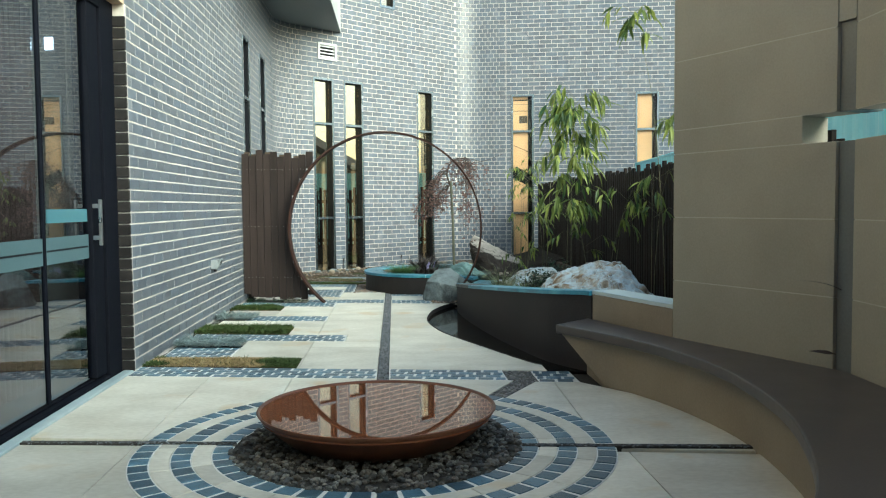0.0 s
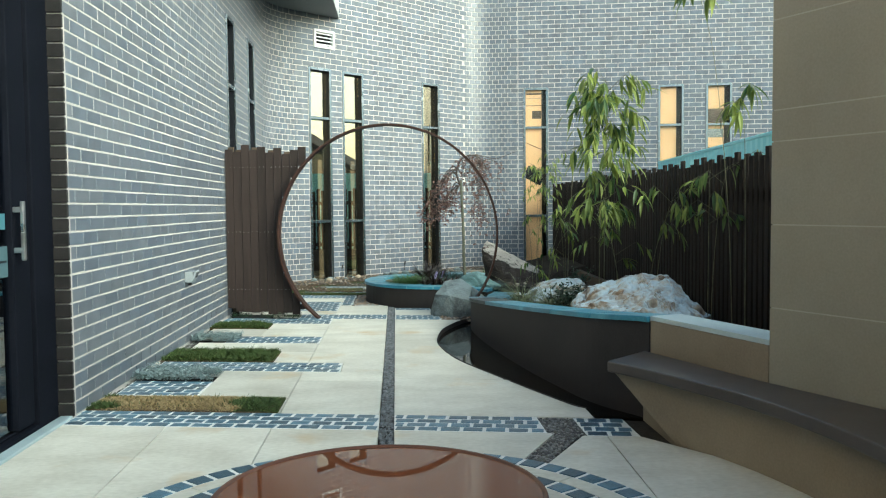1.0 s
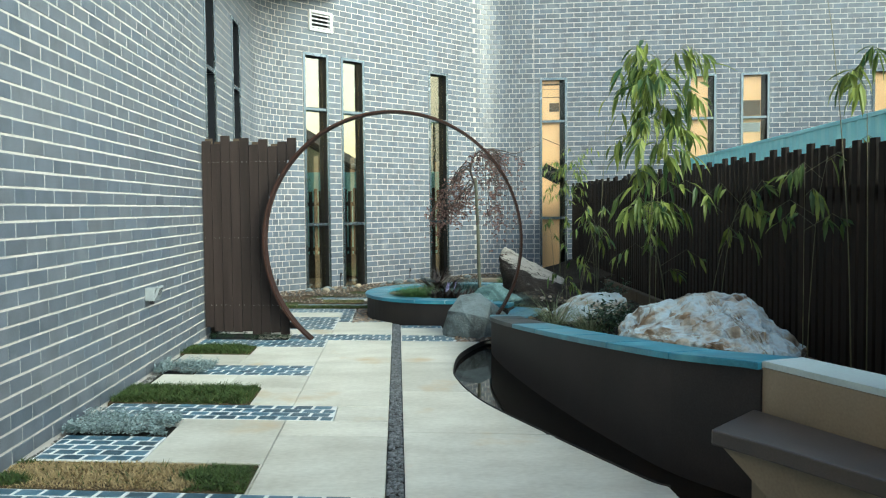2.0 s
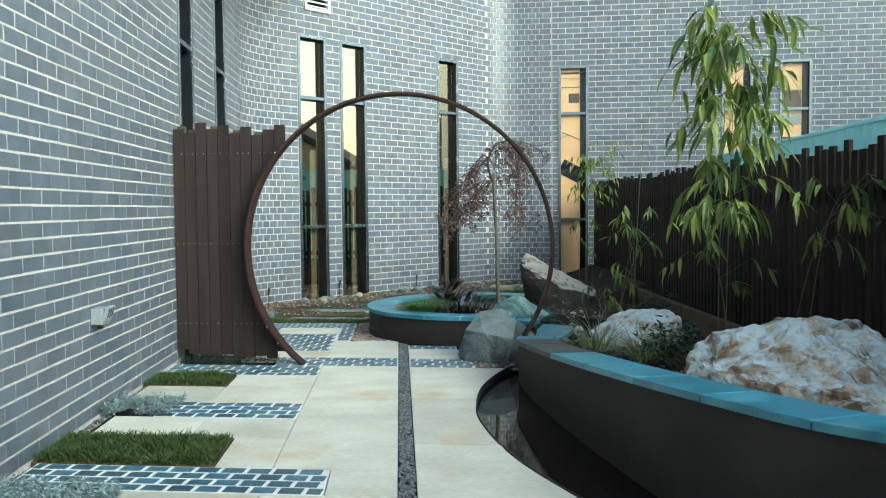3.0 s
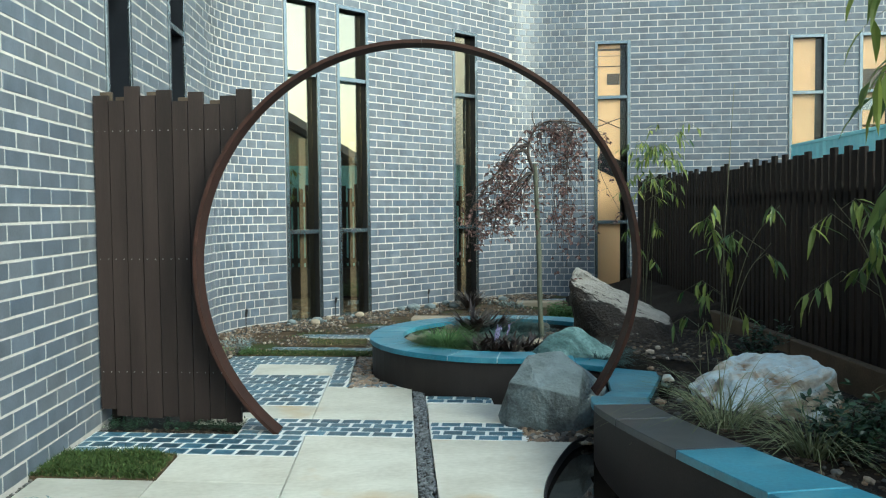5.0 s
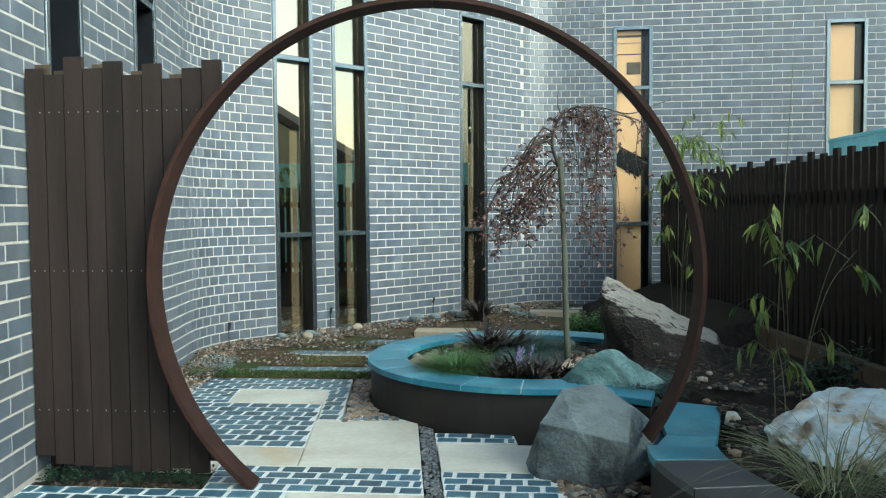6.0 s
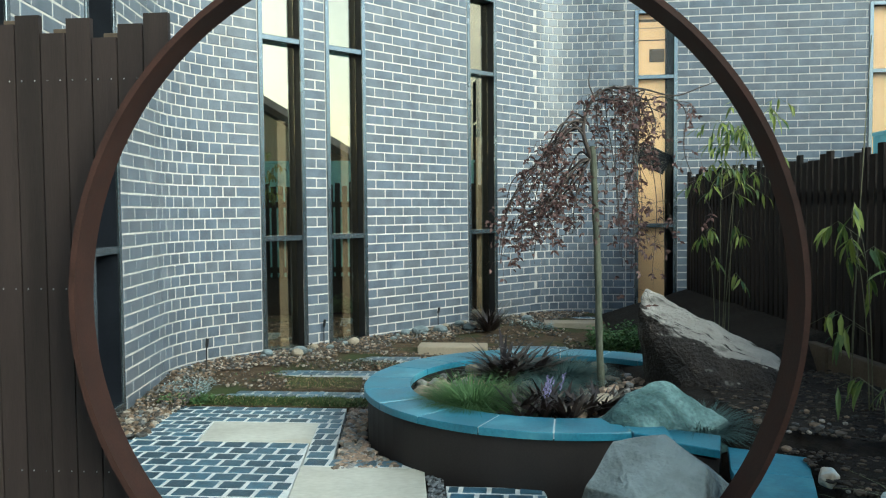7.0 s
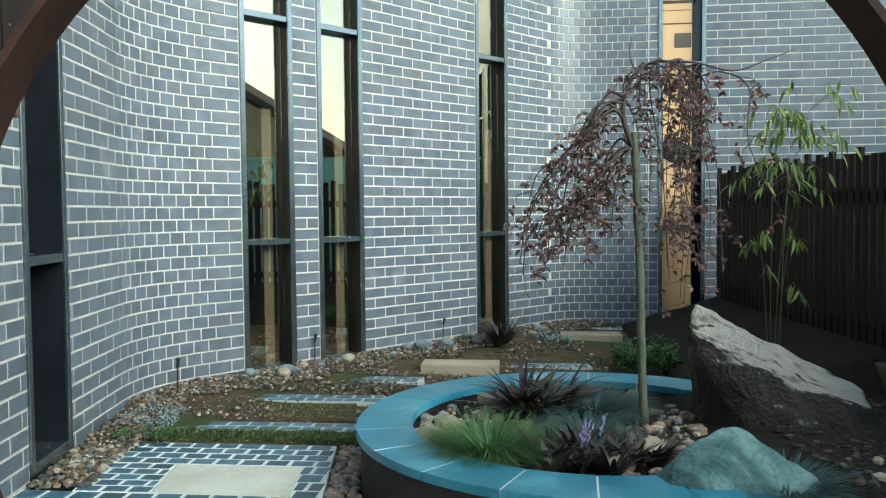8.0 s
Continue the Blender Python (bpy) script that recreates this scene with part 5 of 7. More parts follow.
# ---- paving ----
def slab_set():
    """Big stone slabs between the bands."""
    e = root("pavement", (0, 0, 0), "cream sandstone slab paving", "paving", kind="structure")
    g = 0.0025

    def slab(x0, x1, c0, c1):
        v, f = prism_lists(row_quad(x0, x1, c0, c1, g), -0.05, 0.0, 0.002)
        mesh_ob("slab", v, f, M["slab"], e)

    # south of the first band
    for c0, c1 in ((-5.0, -2.0), (-2.0, 0.6), (0.6, 2.4), (2.4, 3.93), (3.985, 5.60)):
        for x0, x1 in ((-1.845, -1.22), (-1.22, -0.61), (-0.61, 0.0), (0.085, 0.70), (0.70, 1.30), (1.30, 1.95)):
            if c1 < 5 or x1 < 0.05:
                slab(x0, x1, c0, c1)
    for pts in ([(0.088, row_y(3.985, 0.088)), (0.60, row_y(3.985, 0.6)), (0.62, 4.80), (0.97, row_y(5.60, 0.97)), (0.088, row_y(5.60, 0.088))],
                [(0.605, row_y(3.985, 0.605)), (1.19, row_y(3.985, 1.19)), (1.24, row_y(5.56, 1.24)), (1.115, row_y(5.56, 1.115)), (0.745, 4.78), (0.625, 4.78)],
                [(1.195, row_y(3.985, 1.195)), (1.95, row_y(3.985, 1.95)), (1.95, 4.6), (1.42, row_y(5.56, 1.42)), (1.245, row_y(5.56, 1.245))]):
        v, f = prism_lists(pts, -0.05, 0.0, 0.002)
        mesh_ob("slab", v, f, M["slab"], e)
    # middle column
    for c0, c1 in ((5.945, 6.90), (6.90, 7.215), (8.05, 9.10), (9.10, 10.19)):
        slab(-0.61, 0.0, c0, c1)
    slab(-0.325, 0.0, 7.22, 7.575)
    slab(-0.61, 0.0, 7.58, 8.05)
    slab(-0.61, 0.0, 10.56, 11.46)
    # left column
    slab(-1.225, -0.61, 6.38, 7.215)
    slab(-0.90, -0.61, 7.58, 8.09)
    slab(-1.74, -1.16, 8.09, 8.52)
    slab(-1.16, -0.61, 8.09, 8.52)
    slab(-0.625, -0.61, 5.945, 6.38)
    slab(-1.80, -1.23, 8.91, 9.385)
    slab(-1.23, -0.61, 8.91, 9.385)
    slab(-1.225, -0.61, 9.385, 9.80)
    slab(-1.35, -0.61, 10.56, 10.88)
    slab(-1.23, -0.60, 11.86, 12.28)
    # right column, cut to the pond's curve
    for c0, c1 in ((5.945, 7.0), (7.0, 8.05), (8.05, 9.10), (9.10, 10.165)):
        edge = [p for p in POND_EDGE if row_y(c0, p.x) + 0.004 < p.y < row_y(c1, p.x) - 0.004]
        lo = next((p for p in POND_EDGE if p.y >= row_y(c0, p.x)), POND_EDGE[0])
        hi = [p for p in POND_EDGE if p.y <= row_y(c1, p.x)][-1]
        pts = [(0.088, row_y(c0, 0.088) + g), (lo.x - 0.006, row_y(c0, lo.x) + g)] + [(p.x - 0.006, p.y) for p in edge] + [(hi.x - 0.006, row_y(c1, hi.x) - g), (0.088, row_y(c1, 0.088) - g)]
        v, f = prism_lists(pts, -0.05, 0.0)
        mesh_ob("slab", v, f, M["slab"], e)
    slab(0.088, 0.72, 10.53, 11.0)


slab_set()


def far_z(x, y):
    """The gravel margin rises gently towards the brick wall."""
    p = Vector((x, y)) - DIAG_P
    d = p.x * DIAG.y - p.y * DIAG.x
    return max(-0.01, 0.075 - 0.06 * max(d, 0.0)) + 0.012 * noise.noise(Vector((x * 4, y * 4, 0)))


def sett_band(x0, x1, c0, c1, label="band of dark granite setts in white grout", skip=None, rows=None, lift=0.0, grout="grout"):
    """White grout bed with dark setts proud of it, in broken bond."""
    e = root("sett_band", ((x0 + x1) / 2, row_y((c0 + c1) / 2, (x0 + x1) / 2), lift), label, "paving", "sett bands", "structure")
    v, f = prism_lists([(x - e.location.x, y - e.location.y) for x, y in row_quad(x0, x1, c0, c1)], -0.05, -0.0008)
    mesh_ob("grout", v, f, M[grout], e, "pale grout bed")
    rows = rows or max(1, round((c1 - c0) / 0.0875))
    rh = (c1 - c0) / rows
    wide = 0.126
    rng = random.Random(int(c0 * 100) + int(x0 * 10))
    ang = math.atan(CROSS)
    for r in range(rows):
        x = x0 - (wide / 2 if r % 2 else 0.0)
        while x < x1 - 0.02:
            a, b = max(x, x0) + 0.010, min(x + wide, x1) - 0.010
            x += wide
            if b - a < 0.025:
                continue
            cx, cy = (a + b) / 2, row_y(c0 + (r + 0.5) * rh, (a + b) / 2)
            if skip and skip(cx, cy):
                continue
            ob = new("sett", sett_mesh(round(b - a, 3), round(rh - 0.020, 3)))
            ob.parent = e
            ob.matrix_basis = Matrix.Translation((cx - e.location.x, cy - e.location.y, rng.uniform(-0.0015, 0.001))) @ Matrix.Rotation(ang + rng.uniform(-0.012, 0.012), 4, "Z")
    return e


_setts = {}


def sett_mesh(w, h):
    k = (round(w, 2), round(h, 3))
    if k not in _setts:
        pts = [(-w / 2, -h / 2), (w / 2, -h / 2), (w / 2, h / 2), (-w / 2, h / 2)]
        v, f = prism_lists(pts, -0.04, 0.0022, 0.002)
        me = bpy.data.meshes.new("sett")
        me.from_pydata(v, [], f)
        me.materials.append(M["sett"])
        _setts[k] = me
    return _setts[k]


def ring_setts():
    """Three rings of setts with stone between, round the bowl's gravel."""
    c = Vector((0.04, 3.98))
    e = root("ring_paving", (c.x, c.y, 0), "concentric rings of dark setts in cream stone", "paving", kind="structure")
    n = 96

    def annulus(name, r0, r1, a0, a1, z, mat, steps=10, z0=-0.03, ch=0.0):
        pts = [(r1 * math.cos(a0 + (a1 - a0) * i / steps), r1 * math.sin(a0 + (a1 - a0) * i / steps)) for i in range(steps + 1)]
        pts += [(r0 * math.cos(a1 + (a0 - a1) * i / steps), r0 * math.sin(a1 + (a0 - a1) * i / steps)) for i in range(steps + 1)]
        v, f = prism_lists(pts, z0, z, ch)
        return mesh_ob(name, v, f, mat, e)

    rng = random.Random(2)
    for r0, r1 in ((0.74, 0.83), (0.935, 1.025), (1.13, 1.22)):
        for k in range(4):
            annulus("grout", r0 - 0.006, r1 + 0.006, k * math.pi / 2, (k + 1) * math.pi / 2, 0.0045, M["grout"], 24)
        m = int(2 * math.pi * (r0 + r1) / 2 / 0.112)
        for k in range(m):
            a0 = 2 * math.pi * k / m + 0.011 / r0
            a1 = 2 * math.pi * (k + 1) / m - 0.011 / r0
            annulus("sett", r0, r1, a0, a1, 0.0085 + rng.uniform(-0.0008, 0.0008), M["sett"], 2, ch=0.002)
    for r0, r1 in ((0.838, 0.927), (1.033, 1.122)):
        m = 18
        for k in range(m):
            annulus("slab", r0, r1, 2 * math.pi * k / m + 0.003, 2 * math.pi * (k + 1) / m - 0.003, 0.0065, M["slab"], 6, ch=0.002)
    v, f = prism_lists([(0.742 * math.cos(2 * math.pi * k / n), 0.742 * math.sin(2 * math.pi * k / n)) for k in range(n)], -0.03, 0.004)
    mesh_ob("gravel_bed", v, f, M["bed"], e, "dark gravel bed under the bowl")
    # narrow drain slots filled with gravel
    for x0, x1 in ((-1.84, -0.70), (0.78, 1.93)):
        q = [(x0 - c.x, 3.93 - 0.107 * x0 - c.y), (x1 - c.x, 3.93 - 0.107 * x1 - c.y), (x1 - c.x, 3.975 - 0.107 * x1 - c.y), (x0 - c.x, 3.975 - 0.107 * x0 - c.y)]
        v, f = prism_lists(q, -0.03, 0.0105)
        mesh_ob("drain_slot", v, f, M["bed"], e, "dark gravel filled drain slot")


ring_setts()
BAND_LABEL = "band of dark granite setts in white grout"
sett_band(-1.845, -0.002, 5.605, 5.945, BAND_LABEL, rows=4)
sett_band(0.088, 0.93, 5.605, 5.945, BAND_LABEL, rows=4)
sett_band(1.14, 1.42, 5.56, 5.93, "shaded end of the sett band beside the planter", rows=4, skip=lambda x, y: x > 1.46)
sett_band(-1.80, -1.228, 6.38, 6.82, BAND_LABEL, rows=5)
sett_band(-1.80, -0.328, 7.22, 7.575, BAND_LABEL, rows=4)
sett_band(-1.50, -0.612, 8.525, 8.905, BAND_LABEL, rows=4)
sett_band(-1.82, -0.612, 9.805, 10.195, BAND_LABEL, rows=4)
sett_band(-1.00, -0.002, 10.20, 10.555, BAND_LABEL, rows=4)
sett_band(0.088, 0.62, 10.17, 10.525, BAND_LABEL, rows=4)
sett_band(0.088, 0.52, 11.03, 11.21, "short double row of dark setts beside the round planter", rows=2, skip=lambda x, y: (Vector((x, y)) - RC).length < RO - 0.01)
sett_band(-1.835, -0.612, 10.89, 11.855, "field of dark granite setts beyond the ring gate", rows=9)
sett_band(-0.60, -0.06, 11.465, 11.58, "single row of dark setts behind a slab", rows=1)
sett_band(-1.60, -1.235, 11.86, 12.28, "dark setts beside a stone slab", rows=5)
sett_band(-0.602, -0.46, 11.59, 12.28, "narrow strip of dark setts", rows=6)
sett_band(-1.80, -0.46, 12.285, 12.65, "dark setts before the grass strip", rows=4)
FAR_BANDS = [(-1.45, -0.30, 12.93, 13.11), (-1.25, -0.22, 13.60, 13.79), (-0.62, 0.05, 14.22, 14.40), (0.75, 1.40, 14.98, 15.16)]
for x0_, x1_, c0_, c1_ in FAR_BANDS:
    xm_ = (x0_ + x1_) / 2
    sett_band(x0_, x1_, c0_, c1_, "thin row of dark setts between moss strips", rows=2, lift=max(0.0, far_z(xm_, row_y((c0_ + c1_) / 2, xm_)), far_z(x0_ + 0.2, row_y((c0_ + c1_) / 2, x0_ + 0.2))) - 0.015, grout="grout_dirty")

sett_band(1.40, 2.30, 16.93, 17.13, "pale dusty setts along the wall's foot", rows=2, lift=0.03)


def on_band(x, y):
    return any(x0 - 0.02 < x < x1 + 0.02 and row_y(c0, x) - 0.015 < y < row_y(c1, x) + 0.015 for x0, x1, c0, c1 in FAR_BANDS)


# gravel strips and beds
rw = random.Random(23)
pebbles("gravel_strip", scatter(1500, lambda x, y: not 10.40 < y < 10.75, -1.842, -1.785, 6.08, 12.6, -0.022, rw), 0.006, 0.015, M["slant_gravel"], rng=rw,
        label="thin line of grey gravel along the foot of the wall", category="gravel", kind="stuff")
rg = random.Random(7)
pebbles("gravel_strip", scatter(3200, lambda x, y: True, 0.006, 0.082, 5.20, 11.42, -0.012, rg), 0.006, 0.013, M["gravel"], rng=rg,
        label="narrow strip of dark blue gravel down the path", category="gravel", kind="stuff")
A_, B_ = Vector((0.68, 4.79)), Vector((1.045, 5.45))


def in_slant(x, y):
    t = (B_ - A_).normalized()
    q = Vector((x, y)) - A_
    s = q.dot(t)
    if 0.93 < x < 1.14 and row_y(5.56, x) < y < row_y(5.945, x):
        return True
    return 0 < s < (B_ - A_).length + 0.05 and abs(q.x * t.y - q.y * t.x) < 0.062


pebbles("gravel_strip", scatter(1900, in_slant, 0.55, 1.4, 4.75, 6.05, -0.012, rg), 0.007, 0.014, M["slant_gravel"], rng=rg,
        label="slanting strip of dark gravel towards the planter", category="gravel", kind="stuff")
pebbles("bowl_gravel", scatter(2600, lambda x, y: 0.30 < math.hypot(x - 0.04, y - 3.98) < 0.745, -0.75, 0.85, 3.2, 4.75,
                               lambda x, y: 0.003 + 0.022 * max(0, 1 - (math.hypot(x - 0.04, y - 3.98) - 0.35) / 0.4), rg), 0.008, 0.024, M["bowl_gravel"], rng=rg,
        label="loose dark gravel heaped round the bowl", category="gravel", kind="stuff")


def gravel_margin():
    v, f, nx, ny = [], [], 44, 40
    for j in range(ny + 1):
        y = 12.66 + (17.2 - 12.66) * j / ny
        for i in range(nx + 1):
            x = -1.9 + (4.2) * i / nx
            v.append((x, y, far_z(x, y) - 0.015))
    for j in range(ny):
        for i in range(nx):
            a = j * (nx + 1) + i
            f.append((a, a + 1, a + nx + 2, a + nx + 1))
    mesh_ob("gravel_margin", v, f, M["moss"], label="mossy brown gravel margin below the brick wall", category="ground", kind="structure", smooth=True)


gravel_margin()
for x0_, x1_ in ((-1.83, -0.71), (0.80, 1.92)):
    pebbles("gravel_strip", scatter(420, lambda x, y: abs(y - (3.9525 - 0.107 * x)) < 0.02, x0_, x1_, 3.7, 4.2, 0.006, rg), 0.005, 0.010, M["gravel"], rng=rg,
            label="narrow drain slot filled with dark gravel", category="gravel", kind="stuff")


def court(x, y):
    """Inside the brick walls, outside the ring planter and the raised bed."""
    p = Vector((x, y)) - DIAG_P
    if p.x * DIAG.y - p.y * DIAG.x < 0.02 or x < WEST_X + 0.02 or x > 1.7 + 0.1 * max(y - 13.2, 0):
        return False
    if y > NORTH_P.y - 0.1763 * (x - NORTH_P.x) - 0.02:
        return False
    return math.hypot(x - RC.x, y - RC.y) > RO + 0.02 and not on_band(x, y)


def near_wall(x, y):
    p = Vector((x, y)) - DIAG_P
    d = p.x * DIAG.y - p.y * DIAG.x
    return court(x, y) and (d < 0.42 + 0.2 * noise.noise(Vector((x * 1.5, y * 1.5, 3))) or (x < -1.5 and y > 12.7))


pebbles("pebbles", scatter(5600, near_wall, -1.85, 2.3, 12.7, 17.0, far_z, rg), 0.005, 0.019, M["pebble"], rng=rg,
        label="mixed river pebbles along the foot of the wall", category="pebbles", kind="stuff")
pebbles("pebbles", scatter(3000, lambda x, y: court(x, y) and row_y(13.12, x) < y < row_y(14.6, x), -1.6, 1.4, 13.0, 15.2, far_z, rg), 0.004, 0.011, M["pebble"], rng=rg,
        label="fine gravel between moss strips", category="pebbles", kind="stuff")
pebbles("pebbles", scatter(900, lambda x, y: math.hypot(x - RC.x, y - RC.y) > RO and x < 0.05 and (x > -0.46 - 0.0 * y) and y < row_y(12.7, x) and (x > -0.44 if y > 11.5 else x > -0.02),
                            -0.5, 0.1, 11.45, 12.8, -0.01, rg), 0.010, 0.026, M["buff_pebble"], rng=rg,
        label="buff pebbles between setts and round planter", category="pebbles", kind="stuff")
pebbles("pebbles", scatter(350, lambda x, y: True, -1.83, -1.55, 12.15, 12.75, 0.0, rg), 0.010, 0.028, M["pebble"], rng=rg,
        label="buff pebbles at the wall's foot", category="pebbles", kind="stuff")
pebbles("pebbles", scatter(620, lambda x, y: math.hypot(x - RC.x, y - RC.y) < RI - 0.01, -0.1, 1.7, 11.2, 13.1, 0.20, rg), 0.012, 0.046, M["buff_pebble"], rng=rg,
        label="rounded pebbles in the round planter", category="pebbles", kind="stuff")
pebbles("pebbles", scatter(260, lambda x, y: True, 0.60, 1.0, 10.05, 10.35, -0.02, rg), 0.014, 0.04, M["pebble"], rng=rg,
        label="brown pebbles at the boulder's foot", category="pebbles", kind="stuff")


pebbles("pebbles", scatter(2600, lambda x, y: court(x, y) and noise.noise(Vector((x * 2.6, y * 2.6, 9))) > -0.12, -1.7, 1.6, 13.0, 16.6, far_z, rg), 0.006, 0.020, M["pebble"], rng=rg,
        label="brown and grey pebbles strewn over the mossy margin", category="pebbles", kind="stuff")


def loose_stone(x, y, r, seed, z=None):
    ob = boulder("stone", (x, y, (far_z(x, y) if z is None else z) + r * 0.35), (r * 1.25, r, r * 0.75), seed, M["rock_grey"] if seed % 3 and seed < 90 else M["sleeper"],
                 "smooth rounded stone on the gravel", seed * 40, cuts=3, rough=0.04, sub=2, keep=0.8)
    return tagged(ob, category="stone", group="loose stones")


rs = random.Random(19)
for k in range(32):
    t_ = rs.uniform(-1.35, 2.3)
    d_ = rs.uniform(0.06, 0.34)
    q_ = DIAG_P + DIAG * t_ + Vector((DIAG.y, -DIAG.x)) * d_
    loose_stone(q_.x, q_.y, 0.022 + 0.045 * rs.random() ** 1.6, 40 + k)
for k, (x, y, r) in enumerate(((0.02, 12.0, 0.07), (0.12, 12.25, 0.05), (0.10, 11.75, 0.05), (0.35, 12.75, 0.05), (0.75, 11.55, 0.06), (0.95, 11.75, 0.07), (0.62, 12.75, 0.05), (1.15, 12.7, 0.06), (0.55, 11.95, 0.05))):
    loose_stone(x, y, r, 90 + k, 0.21)


def stone_bar(x, y, w, d, h, z, turn):
    ob = part("stone_sleeper", box_bm((w, d, h), (0, 0, h / 2), 0.008), M["sleeper"])
    ob.matrix_basis = Matrix.Translation((x, y, z)) @ Matrix.Rotation(radians(turn), 4, "Z")
    tagged(ob, "cream stone sleeper laid in the gravel", "sleeper", "stone sleepers")


stone_bar(0.34, 14.66, 0.60, 0.22, 0.09, -0.01, -8.5)
stone_bar(1.69, 16.10, 0.58, 0.22, 0.09, -0.02, -8.5)
for k in range(6):
    q_ = FENCE_A + (FENCE_B - FENCE_A) * (0.30 + 0.115 * k) - Vector((0.14, 0))
    ob = part("timber_sleeper", box_bm((0.07, 1.40, 0.22), (0, 0, 0.11), 0.008), M["old_sleeper"])
    ob.matrix_basis = Matrix.Translation((q_.x, q_.y, 0.06)) @ Matrix.Rotation(radians(-1.9), 4, "Z")
    tagged(ob, "weathered buff sleeper edging the fence", "sleeper", "bed sleepers")


# ---- turf, ground cover and plants ----
def turf(name, quad, n, dry, label, seed, z=0.0, height=0.035):
    """Short turf: a soil pad with many blades."""
    rng = random.Random(seed)
    e = root(name, (0, 0, 0), label, "grass", "turf patches", "stuff")
    cx, cy = sum(p[0] for p in quad) / 4, sum(p[1] for p in quad) / 4
    v, f = prism_lists(quad, -0.05, z + 0.004, 0.004)
    mesh_ob("soil", v, f, M["moss"], e, "brown matted soil")
    a, b, c, d = [Vector(p) for p in quad]
    for k, mat in enumerate(("grass", "straw")):
        h = Heap()
        for _ in range(n):
            u, w = rng.random(), rng.random()
            p = (a * (1 - u) + b * u) * (1 - w) + (d * (1 - u) + c * u) * w
            isdry = dry(u, w, rng)
            if isdry != bool(k):
                continue
            soft = min(u, 1 - u) * (b - a).length
            soft = min(1.0, 0.55 + min(soft, min(w, 1 - w) * (d - a).length) * 8)
            hh = height * rng.uniform(0.5, 1.3) * soft * (1.0 + 0.5 * noise.noise(Vector((p.x * 6, p.y * 6, 0)))) * (0.7 if k else 1)
            h.add(*blade((p.x, p.y, z), rng.random() * 6.28, hh * 1.25, 0.006, rng.uniform(0.3, 0.9), 0.9, 2))
        if h.v:
            h.make("blades" if not k else "dry_blades", M[mat], parent=e, label="green blades" if not k else "dry straw coloured blades")
    return e


never = lambda u, w, r: r.random() < 0.06
turf("turf", row_quad(-1.84, -0.625, 5.95, 6.34), 9000, lambda u, w, r: (0.06 + 0.10 * math.sin(w * 7) < u < 0.76 + 0.05 * math.sin(w * 9)) and r.random() < 0.97,
     "half dead turf strip, straw in the middle and green at the end", 1)
turf("turf", row_quad(-1.84, -0.905, 7.585, 8.085), 8000, never, "thick green turf strip between slabs", 2, height=0.05)
turf("turf", row_quad(-1.84, -1.235, 9.39, 9.80), 4500, never, "thick green turf strip before the screen", 3, height=0.045)
turf("turf", row_quad(-1.62, -0.28, 12.66, 12.91), 6500, lambda u, w, r: r.random() < 0.2, "thin grass strip beyond the gate", 4, 0.0, 0.03)
turf("turf", row_quad(-0.95, -0.40, 13.14, 13.56), 2500, lambda u, w, r: r.random() < 0.45, "mossy grass patch near the wall", 5, 0.01, 0.02)


def ground_cover(quad, n, seed, label, mat="silver", height=0.05, leaf_len=0.018):
    rng = random.Random(seed)
    a, b, c, d = [Vector(p) for p in quad]
    h = Heap()
    for _ in range(n):
        u, w = rng.random(), rng.random()
        p = (a * (1 - u) + b * u) * (1 - w) + (d * (1 - u) + c * u) * w
        if noise.noise(Vector((p.x * 5, p.y * 5, seed))) < -0.25:
            continue
        top = height * (0.4 + 0.8 * rng.random()) * (1 + 0.6 * noise.noise(Vector((p.x * 7, p.y * 7, 1))))
        for k in range(4):
            an = rng.random() * 6.28
            h.add(*leaf((p.x, p.y, max(0.004, top * (k + 1) / 4)), (math.cos(an), math.sin(an), rng.uniform(-0.2, 0.7)), leaf_len * rng.uniform(0.7, 1.4), leaf_len * 0.6, (0.1, 0.1, 1)))
    h.make("ground_cover", M[mat], label=label, category="ground cover", kind="stuff")


ground_cover(row_quad(-1.83, -1.23, 6.82, 7.22), 1500, 1, "silver grey creeping ground cover beside the wall")
ground_cover(row_quad(-1.83, -1.40, 8.53, 8.95), 1200, 2, "silver grey creeping ground cover in a paving gap")
ground_cover(row_quad(-1.80, -0.98, 10.21, 10.42), 380, 3, "low dark planting at the screen's foot", "shrub", 0.035, 0.018)
ground_cover([(-1.78, 13.15), (-1.45, 13.1), (-1.42, 13.5), (-1.78, 13.55)], 350, 4, "silver tufts among pebbles", "silver", 0.06, 0.02)
ground_cover([(-1.70, 12.9), (-1.40, 12.85), (-1.35, 13.0), (-1.7, 13.1)], 200, 5, "green creeping plant among pebbles", "fescue", 0.05, 0.02)
ground_cover([(1.05, 15.9), (1.45, 15.85), (1.5, 16.2), (1.0, 16.25)], 260, 6, "silver ground cover at the wall's corner", "silver", 0.07, 0.025)
ground_cover([(1.55, 14.5), (2.0, 14.4), (2.05, 14.9), (1.6, 15.0)], 700, 7, "bright green low fern by the path", "fescue", 0.16, 0.04)
ground_cover([(-0.95, 14.10), (-0.15, 13.95), (0.0, 14.2), (-0.8, 14.4)], 420, 8, "low green creeper on the gravel margin", "shrub", 0.03, 0.018)
ground_cover([(-1.60, 13.55), (-1.05, 13.75), (-0.85, 14.1), (-1.3, 14.0)], 300, 9, "low green creeper along the wall pebbles", "fescue", 0.025, 0.016)
